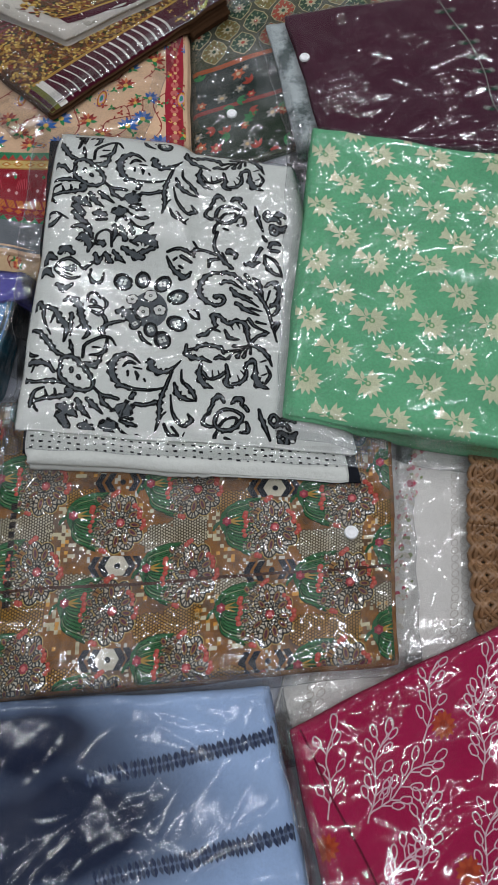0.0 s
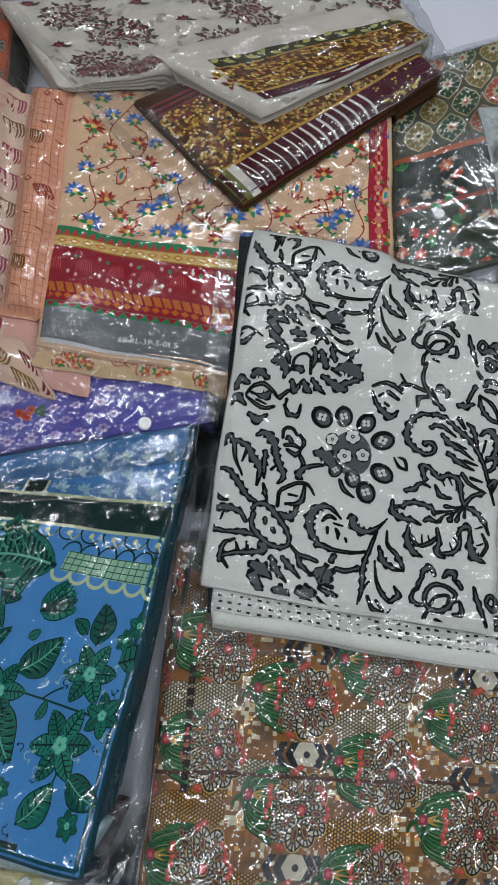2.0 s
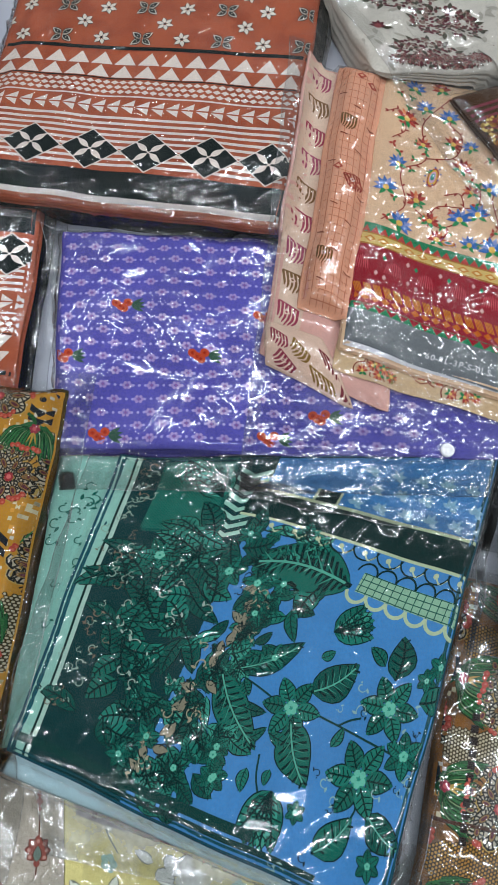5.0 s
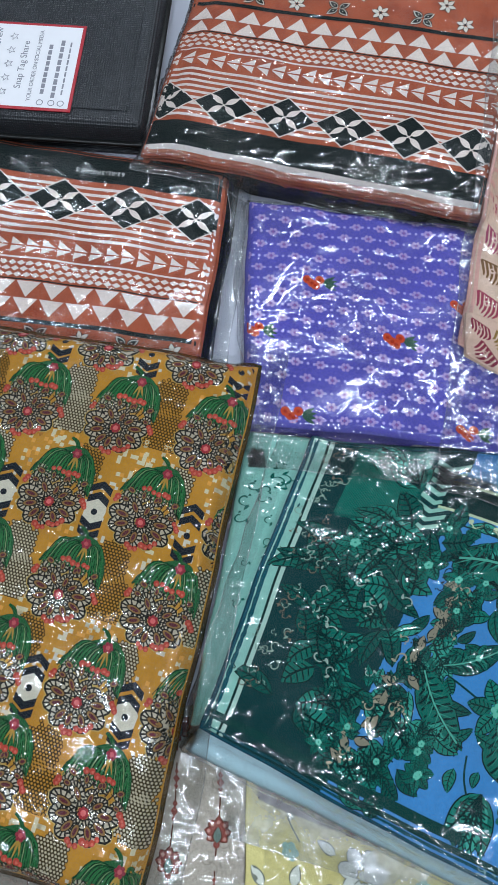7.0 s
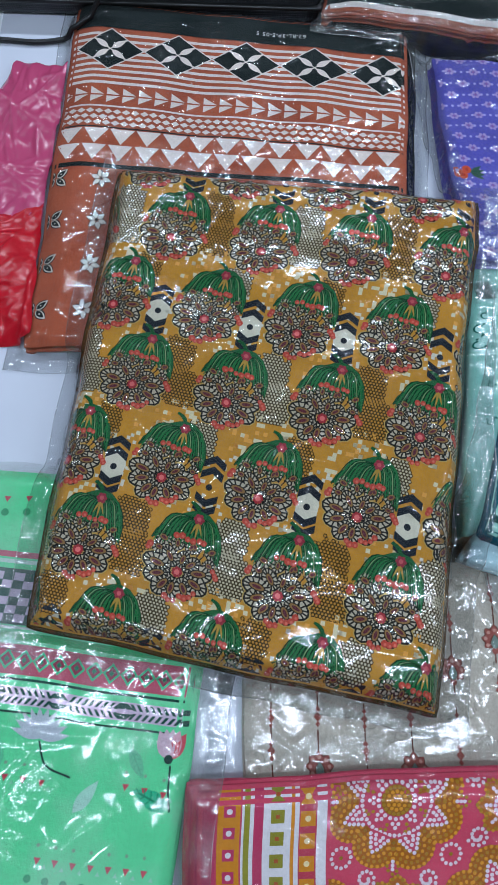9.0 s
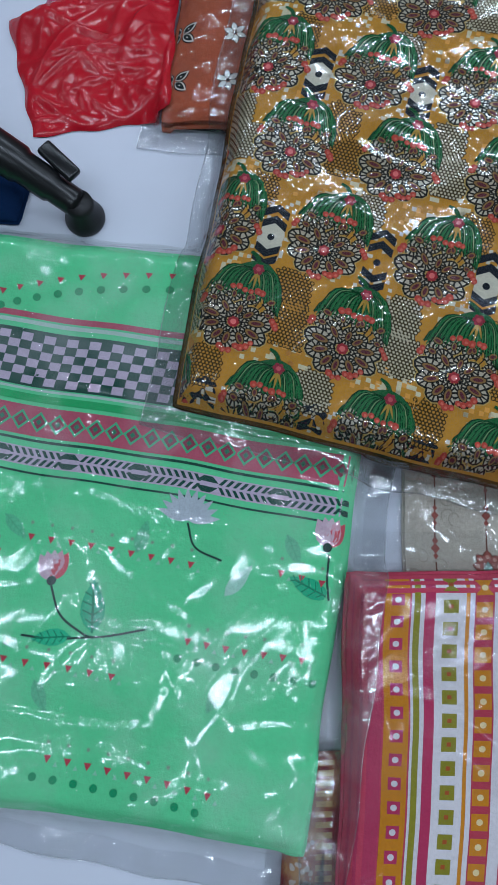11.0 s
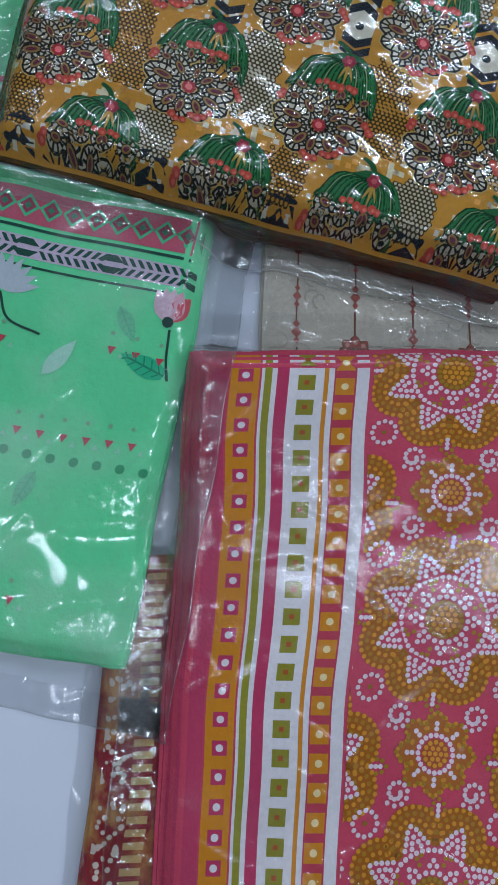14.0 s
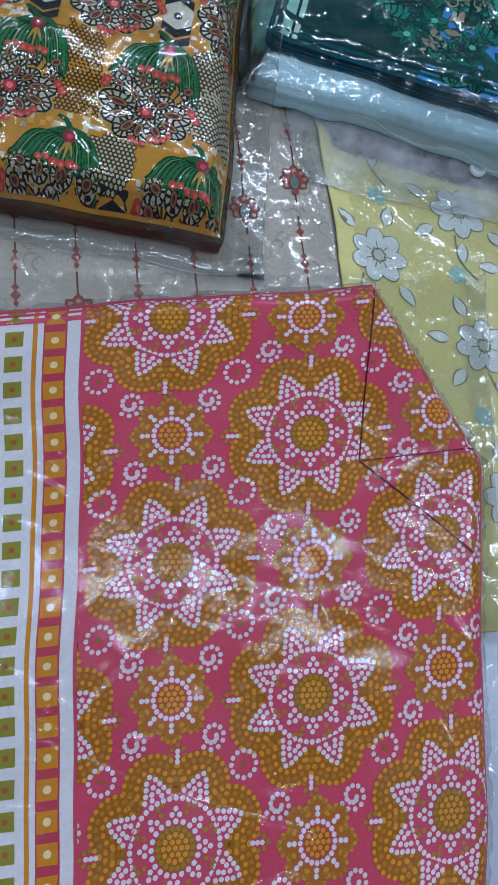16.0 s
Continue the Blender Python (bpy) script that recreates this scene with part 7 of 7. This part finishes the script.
# --- crumpled off-white with borders
def bouquet(p, x, y, k, turn, rng, cols=("5c2e36", "77484a", "4b4940", "8f7a70")):
    p.at(x, y, turn, k)
    for _ in range(300):
        a, r = rng.uniform(0, 6.28), rng.uniform(0, 1) ** 0.6
        p.disc(math.cos(a) * r * 0.024, math.sin(a) * r * 0.015, rng.uniform(0.0006, 0.0016), cols[rng.integers(0, 4)], 1 + rng.integers(0, 3), 6)
    for i in range(12):
        a = i * 30
        p.leaf(math.cos(radians(a)) * 0.020, math.sin(radians(a)) * 0.012, 0.007, 0.003, a, "4d4a3e", 1)


def offwhite_print(c, code=None):
    p = Print(c)
    rng = np.random.default_rng(6)
    for i in range(6):
        for j in range(4):
            x, y = 0.025 + i * 0.068 + 0.034 * (j % 2), 0.012 + j * 0.045
            if (i + j) % 2:
                bouquet(p, x, y, 1.45, 15 + 10 * i, rng)
            else:
                p.at(x, y, 20)
                for k in range(5):
                    p.leaf(0, 0, 0.009, 0.0042, 190 + k * 40, "5a2a33", 2)
                p.disc(0, 0, 0.0035, "8a4a4c", 4, 8)
                p.leaf(0.004, 0.002, 0.011, 0.005, -20, "4d4a3e", 2)
    for _ in range(110):
        x, y = rng.uniform(0, c.w), rng.uniform(0, c.h)
        p.at(x, y, rng.uniform(0, 360))
        p.leaf(0, 0, 0.012, 0.005, 0, "aaa59a", 0)
    # maroon floral edge
    for s in np.arange(0.03, 0.16, 0.011):
        bouquet(p, s, c.h - 0.010 + rng.uniform(-0.004, 0.004), 0.5, 20, rng, ("5a1f2c", "7a2c38", "4d4a3e", "b07a70"))
    p.done()


def gold_band(p, s0, s1, t0, t1, rng, light="9a7430"):
    p.band(s0, t0, s1, t1, "5a3a20", 2)
    n = int((s1 - s0) * (t1 - t0) / 0.000017)
    for _ in range(n):
        x, y = rng.uniform(s0, s1), rng.uniform(t0 + 0.002, t1 - 0.002)
        p.leaf(x, y, 0.0068, 0.0036, rng.uniform(0, 360), (light, "8a5a28", "b08c40", "3a3820", "7a3a2a")[rng.integers(0, 5)], 3)
        if rng.uniform() < 0.35:
            p.disc(x, y, 0.0014, "d8b860", 5, 6)


def border_print(c, code=None):
    p = Print(c)
    rng = np.random.default_rng(13)
    w, h = c.w, c.h
    for _ in range(20):
        p.at(rng.uniform(0, 0.05), rng.uniform(0, h), rng.uniform(0, 360))
        p.leaf(0, 0, 0.012, 0.005, 0, "aaa59a", 0)
    p.at(0.030, 0.030, 9)
    p.band(0, -0.002, 0.25, 0.014, "3c3f26", 2)
    for s in np.arange(0.0, 0.2, 0.011):
        p.leaf(s, 0.006 + 0.002 * math.sin(s * 500), 0.011, 0.006, 30 if int(s / 0.011) % 2 else -30, "a8a464", 3)
        p.disc(s + 0.006, 0.003, 0.0012, "c9b87a", 4, 6)
    gold_band(p, -0.01, 0.25, 0.016, 0.058, rng)
    p.band(-0.01, 0.0145, 0.25, 0.0165, "b08a3e", 3)
    p.band(-0.02, 0.058, 0.25, 0.061, "b08a3e", 3)
    p.band(-0.02, 0.061, 0.25, 0.072, "4c1a2a", 3)
    p.band(-0.02, 0.072, 0.25, 0.092, "d2cdc4", 3)
    p.done()


def stripe_print(c, code=None):
    p = Print(c)
    rng = np.random.default_rng(14)
    w, h = c.w, c.h
    gold_band(p, 0.0, w, 0.03, 0.118, rng)
    for k in range(5):
        p.band(0, 0.016 + k * 0.0065, w, 0.019 + k * 0.0065, "7a3a44", 4)
    p.band(0, 0.116, w, 0.1195, "b08a3e", 6)
    p.band(0, 0.1195, w, h, "4a1626", 5)
    for s in np.arange(0.03, 0.18, 0.0105):
        p.stroke(curve((s, 0.1205), (s + 0.004, 0.138), (s + 0.003, h - 0.002), n=8), 0.0028 if s > 0.1 else 0.0018, "d5ccc6", 6)
    p.band(0, 0.115, 0.014, h, "6b6b34", 6)
    p.band(0.014, 0.118, 0.024, h, "d5d0c8", 6)
    gold_band(p, 0.195, 0.24, 0.112, h, rng, "a8a03e")
    p.done()


# --- dark green and red
def green_red_print(c, code=None):
    p = Print(c)
    rng = np.random.default_rng(15)
    for j in range(4):
        for i in range(9):
            x, y = 0.01 + i * 0.036 + 0.018 * (j % 2), 0.012 + j * 0.030
            p.at(x, y, 0)
            col = ("2d4a36", "a84a34", "2d4a36", "7a6a38")[(i + j) % 4]
            p.poly([(0, -0.020), (0.012, -0.010), (0.0165, 0), (0.012, 0.010), (0, 0.020), (-0.012, 0.010), (-0.0165, 0), (-0.012, -0.010)], "b3a67c", 0)
            p.poly(np.array([(0, -0.020), (0.012, -0.010), (0.0165, 0), (0.012, 0.010), (0, 0.020), (-0.012, 0.010), (-0.0165, 0), (-0.012, -0.010)]) * 0.92, col, 1)
            rosette(p, 0.0085, 8, "b9b08e", "2d4a36" if col != "2d4a36" else "a84a34", 2)
            for k in range(10):
                a = k * 36
                p.leaf(math.cos(radians(a)) * 0.010, math.sin(radians(a)) * 0.010, 0.005, 0.002, a, "93a078", 2)
    p.at()
    p.band(0, 0.125, c.w, 0.132, "a5572f", 5)
    p.band(0, 0.132, c.w, 0.19, "27332e", 5)
    p.band(0, 0.19, c.w, 0.196, "8f3a30", 6)
    p.band(0, 0.196, c.w, c.h, "2c3a2c", 5)
    for _ in range(90):
        x, y = rng.uniform(0, c.w), rng.uniform(0.135, c.h)
        p.at(x, y, rng.uniform(0, 360))
        k = rng.integers(0, 4)
        if k < 2:
            rosette(p, rng.uniform(0.005, 0.009), 6, ("b0433a", "8d8a80", "b55a34")[rng.integers(0, 3)], "d2b48a", 6, outline="1c2420")
        else:
            for q in range(3):
                p.leaf(0, 0, 0.012, 0.005, q * 40, ("2f7a45", "a0402f")[k - 2], 6)
    p.done()


def maroon_print(c, code=None):
    p = Print(c)
    q = curve((0.1720, -0.02), (0.1790, 0.03), (0.1885, 0.08), (0.1930, 0.12), (0.1880, 0.17), (0.20, 0.22), n=40)
    p.stroke(q, 0.0011, "8d8f88", 2)
    for i in range(3, 38, 4):
        for sg in (-1, 1):
            x, y = q[i] + (sg * 0.009, 0.003)
            p.at()
            p.stroke(np.array([q[i], (x, y)]), 0.0007, "8d8f88", 2)
            for k in range(4):
                p.at(x, y)
                p.ring(math.cos(k * 1.57) * 0.002, math.sin(k * 1.57) * 0.002, 0.0015, 0.0005, "a7a9a0", 3, 7)
            p.leaf(0, 0.001, 0.009, 0.005, 80 * sg + 90, "2f4a3c", 1)
    p.done()


def lace_print(c, code=None):
    p = Print(c)
    rng = np.random.default_rng(21)
    for t in np.arange(0.045, 0.20, 0.020):
        s = c.w * 0.46 - (t - 0.04) * 0.05
        for _ in range(14):
            p.disc(s + rng.normal(0, 0.006), t + rng.normal(0, 0.006), rng.uniform(0.001, 0.0028), ("b9495c", "c98a92", "8f9a70", "d8b9b4")[rng.integers(0, 4)], 1, 6)
    for t in np.arange(0.0, c.h, 0.007):
        for s in (0.02, 0.028, 0.12, 0.128):
            p.ring(s, t, 0.003, 0.0007, "bdb7ad", 1, 8)
    for t in np.arange(0.0, c.h, 0.012):
        p.leaf(0.075, t, 0.01, 0.004, 40, "cfc8ba", 1)
        p.leaf(0.075, t, 0.01, 0.004, 140, "cfc8ba", 1)
    p.done()


def blue_print(c, code=None):
    p = Print(c)
    rng = np.random.default_rng(22)
    # smocked bands
    for a, b in (((0.135, 0.055), (0.279, 0.0335)), ((0.135, 0.120), (0.279, 0.099)), ((0.135, 0.185), (0.279, 0.165))):
        q = spread(a, b, 48)
        p.stroke(q, 0.006, "66748e", 1)
        for i, (x, y) in enumerate(q):
            for sg in (-1, 1):
                p.leaf(x, y, 0.0055 + rng.uniform(0, 0.0018), 0.0030, sg * 90 + rng.uniform(-14, 14) - 8, "4a5468" if i % 2 else "37415a", 2)
    p.done()


def magenta_print(c, code=None):
    p = Print(c)
    rng = np.random.default_rng(23)
    W = "d7b4bd"

    def outline_petal(x, y, ln, wd, a):
        f = np.linspace(0, 2 * np.pi, 15)
        pts = np.stack([ln / 2 - np.cos(f) * ln / 2, np.sin(f) * wd / 2], -1) + rng.normal(0, 0.00025, (15, 2))
        p.at(x, y, a)
        p.stroke(pts, 0.0011, W, 2)

    def sprig(x, y, a, n=7, k=1.0):
        r = rot(a)
        q = curve((0, 0), (0.02 * k, 0.003), (0.042 * k, -0.002), (0.060 * k, 0.004), n=18)
        p.at(x, y, a)
        p.stroke(q + rng.normal(0, 0.0002, q.shape), 0.0012, W, 2)
        for i in range(n):
            f = 3 + int(14 * i / n)
            base = q[f] @ r + (x, y)
            for sg in (-1, 1):
                stalk = np.array([0.006, sg * 0.005]) @ r
                p.at()
                p.stroke(np.array([base, base + stalk]), 0.0010, W, 2)
                outline_petal(*(base + stalk), 0.0095 * k, 0.0050 * k, a + sg * 38)
        outline_petal(*(q[-1] @ r + (x, y)), 0.011 * k, 0.006 * k, a)

    for x, y, a, n in ((0.040, 0.085, -62, 5), (0.043, 0.080, -18, 5), (0.130, 0.090, -70, 6), (0.095, 0.050, -60, 4), (0.135, 0.045, -40, 4), (0.012, 0.070, -75, 3), (0.060, 0.135, -60, 4), (0.185, 0.09, -60, 6), (0.19, 0.05, -30, 5),
                       (0.02, 0.15, -40, 5), (0.10, 0.16, -60, 5), (0.16, 0.16, -50, 5), (0.24, 0.10, -60, 5), (0.25, 0.18, -60, 5)):
        sprig(x, y, a, n)
    for x, y in ((0.1144, 0.0450), (0.0060, 0.0880), (0.19, 0.12), (0.10, 0.14)):
        p.at(x, y)
        for i in range(12):
            p.leaf(math.cos(i * 0.52) * 0.002, math.sin(i * 0.52) * 0.002, 0.0085, 0.0042, i * 30, "a8402a" if i % 2 else "b84f2c", 2)
        p.disc(0, 0, 0.0035, "96361f", 5, 8)
    p.at()
    p.stroke(curve((0.006, 0.0), (0.020, 0.06), (0.034, 0.12), (0.05, 0.20), n=30), 0.0016, "6d1230", 5)
    p.done()


# --- beige with hanging motifs
def beige_print(c, code=None):
    p = Print(c)
    for i in range(7):
        for j in range(6):
            x, y = 0.018 + i * 0.0338, 0.012 + j * 0.046 + 0.023 * (i % 2)
            B, D = "6e463a", "8a5e4c"
            p.at(x, y)
            R = "94554c"
            if (i + j) % 2 == 0:
                p.stroke(spread((0, -0.024), (0, -0.008), 5), 0.0010, B, 1)
                for k in range(7):
                    a = -90 + (k - 3) * 42
                    p.leaf(0, 0.001, 0.0115 - 0.0006 * abs(k - 3), 0.0062, a, R, 2, outline=B)
                    p.disc(math.cos(radians(a)) * 0.0068, math.sin(radians(a)) * 0.0068 + 0.001, 0.0014, "b98a7c", 4, 7)
                p.leaf(0, 0.008, 0.011, 0.0058, -90, "6f8076", 5, outline=B)
                p.disc(0, 0.009, 0.0026, R, 5, 8)
                p.stroke(spread((0, 0.010), (0, 0.018), 4), 0.0010, B, 1)
            else:
                p.stroke(spread((0, -0.020), (0, 0.020), 8), 0.0009, B, 1)
                for t, r in ((-0.014, 0.0017), (-0.009, 0.0026), (-0.004, 0.0017), (0.008, 0.0022), (0.013, 0.0030), (0.018, 0.0018)):
                    p.poly([(-r, t), (0, t - r * 1.2), (r, t), (0, t + r * 1.2)], R, 2)
    rng = np.random.default_rng(30)
    for _ in range(150):
        p.at(rng.uniform(0, c.w), rng.uniform(0, c.h), rng.uniform(0, 360))
        a = np.linspace(0, 4.5, 10)
        p.stroke(np.stack([np.cos(a), np.sin(a)], -1) * (0.006 - 0.001 * a)[:, None], 0.0007, "a49c8e", 0)
    p.done()


def yellow_print(c, code=None):
    p = Print(c)
    rng = np.random.default_rng(31)
    for i in range(5):
        for j in range(7):
            x, y = 0.030 + i * 0.050 + rng.uniform(-0.006, 0.006), 0.085 + (j - 1.5) * 0.048 + rng.uniform(-0.006, 0.006)
            if (i + j) % 2 == 0:
                p.at(x, y, rng.uniform(0, 60), 1.35)
                for k in range(7):
                    d = radians(k * 51.4)
                    p.disc(math.cos(d) * 0.0082, math.sin(d) * 0.0082, 0.0056, "6d7268", 2, 10, 0.0045, k * 51.4)
                    p.disc(math.cos(d) * 0.0082, math.sin(d) * 0.0082, 0.0052, "cfd3cb", 3, 10, 0.0041, k * 51.4)
                    p.stroke(np.array([(0.002, 0), (0.0065, 0)]) @ rot(k * 51.4), 0.0004, "6d7268", 5)
                p.disc(0, 0, 0.0026, "bfc3b4", 6, 8)
                for k in range(5):
                    p.leaf(0.016 * math.cos(k), 0.016 * math.sin(k), 0.011, 0.005, k * 57, "d2d6c8", 1, outline="7d8274")
                p.stroke(curve((0.004, 0.012), (0.012, 0.022), (0.024, 0.026), n=8), 0.0009, "7d8274", 1)
            else:
                p.at(x, y, rng.uniform(0, 60))
                for k in range(5):
                    p.disc(math.cos(k * 1.257) * 0.0036, math.sin(k * 1.257) * 0.0036, 0.0030, "9fc2b4", 1, 7)
    p.done()


# --- the card on the case
def review_card():
    g = tagged(new("review_card"), "white card with red border and rotated lettering on the case", "card")
    paper, red, ink = plain("card_paper", "e3e3e6", 0.4, vary=0.03), plain("card_red", "a92632", 0.4, vary=0.05), plain("card_ink", "85858e", 0.6)
    z = 0.0463
    part("border", box((-0.374, 0.5335, z), (-0.219, 0.636, z + 0.0008)), red, g, "dark red card border", smooth=False)
    part("paper", box((-0.371, 0.5365, z + 0.0004), (-0.222, 0.633, z + 0.0011)), paper, g, smooth=False)

    def line(text, x, size, y=0.585, m=ink):
        cu = bpy.data.curves.new("lettering", "FONT")
        cu.body, cu.size, cu.align_x, cu.align_y, cu.extrude = text, size, "CENTER", "CENTER", 0.00005
        ob = new("lettering", cu)
        cu.materials.append(m)
        ob.matrix_world = pose(x, y, z + 0.00125, 0, 0, 90)
        ob.parent = g

    line("PLEASE LEAVE US A REVIEW", -0.3020, 0.0070)
    line("Snap Tag Share", -0.2740, 0.0092)
    line("YOUR ORDER ON SOCIAL MEDIA", -0.2610, 0.0056)
    line("We Sell", -0.3170, 0.0150, 0.565, red)
    line("For shopping w", -0.3300, 0.0088, 0.568, red)
    line("Thank", -0.3440, 0.0190, 0.566, red)
    part("logo_block", box((-0.3690, 0.5520, z + 0.0011), (-0.3580, 0.60, z + 0.0013)), red, g, "red logo block with white marks", smooth=False)
    for y in (0.557, 0.566, 0.575):
        part("logo_bar", box((-0.3660, y, z + 0.0012), (-0.3610, y + 0.0055, z + 0.0015)), paper, g, smooth=False)
    # five outlined stars
    for k in range(5):
        bm = bmesh.new()
        cx, cy = -0.2875, 0.552 + 0.0165 * k
        vs = [bm.verts.new((cx + r * math.cos(a * math.pi / 5 + math.pi), cy + r * math.sin(a * math.pi / 5 + math.pi), z + 0.0013)) for a in range(10) for r in [(0.0048 if a % 2 == 0 else 0.0021)]]
        ws = [bm.verts.new(((v.co.x - cx) * 0.72 + cx, (v.co.y - cy) * 0.72 + cy, z + 0.0013)) for v in vs]
        for a in range(10):
            bm.faces.new((vs[a], vs[(a + 1) % 10], ws[(a + 1) % 10], ws[a]))
        part("star", bm, ink, g, smooth=False)
    # bars for the number and the handle
    for x, y0, y1, w in ((-0.2495, 0.552, 0.612, 0.0050), (-0.2385, 0.548, 0.618, 0.0052), (-0.2305, 0.552, 0.616, 0.0022)):
        n = 9
        for k in range(n):
            a, b = y0 + (y1 - y0) * k / n, y0 + (y1 - y0) * (k + 0.78) / n
            part("ink_bar", box((x - w / 2 * 0.7, a, z + 0.0011), (x + w / 2 * 0.7, b, z + 0.0013)), ink, g, smooth=False)
    for x in (-0.2495, -0.2385, -0.2295):
        bm = bmesh.new()
        for r0, sg in ((0.0034, 1),):
            ring = [[bm.verts.new((x + r * math.cos(a * math.pi / 8), 0.542 + r * math.sin(a * math.pi / 8), z + 0.0013)) for a in range(16)] for r in (r0, r0 * 0.75)]
            for a in range(16):
                bm.faces.new((ring[0][a], ring[0][(a + 1) % 16], ring[1][(a + 1) % 16], ring[1][a]))
        part("icon", bm, ink, g, smooth=False)


sheet_of_paper()
navy_cloth()
basket()
beige_packet()
yellow_packet()
lace_packet()
frosted_packet()
rust_packet("rust suit with triangle and diamond bands beside the black case", [(-0.387, 0.532, 0.014), (-0.069, 0.499, 0.016), (-0.083, 0.16, 0.018), (-0.397, 0.165, 0.016)],
            [(-0.405, 0.54), (-0.045, 0.51), (-0.055, 0.14), (-0.418, 0.145)], 60, "62-RL-3P-E-05 S")
gift_box()
cable()
carrier_bag()
stand()
green_red_packet()
brown_packet()
teal_packet()
maroon_packet()
red_gold_packet()
mandala_packet()
lotus_packet()
purple_packet()
rust_packet("rust suit with star flowers and diamond bands above a purple packet", [(-0.105, 0.80, 0.034), (0.214, 0.78, 0.034), (0.165, 0.458, 0.038), (-0.150, 0.507, 0.036)],
            [(-0.12, 0.82), (0.235, 0.80), (0.182, 0.445), (-0.162, 0.495)], 62, "")
cream_packet()
offwhite_packet()
white_packet()
green_packet()
blue_packet()
magenta_packet()
mustard_packet()
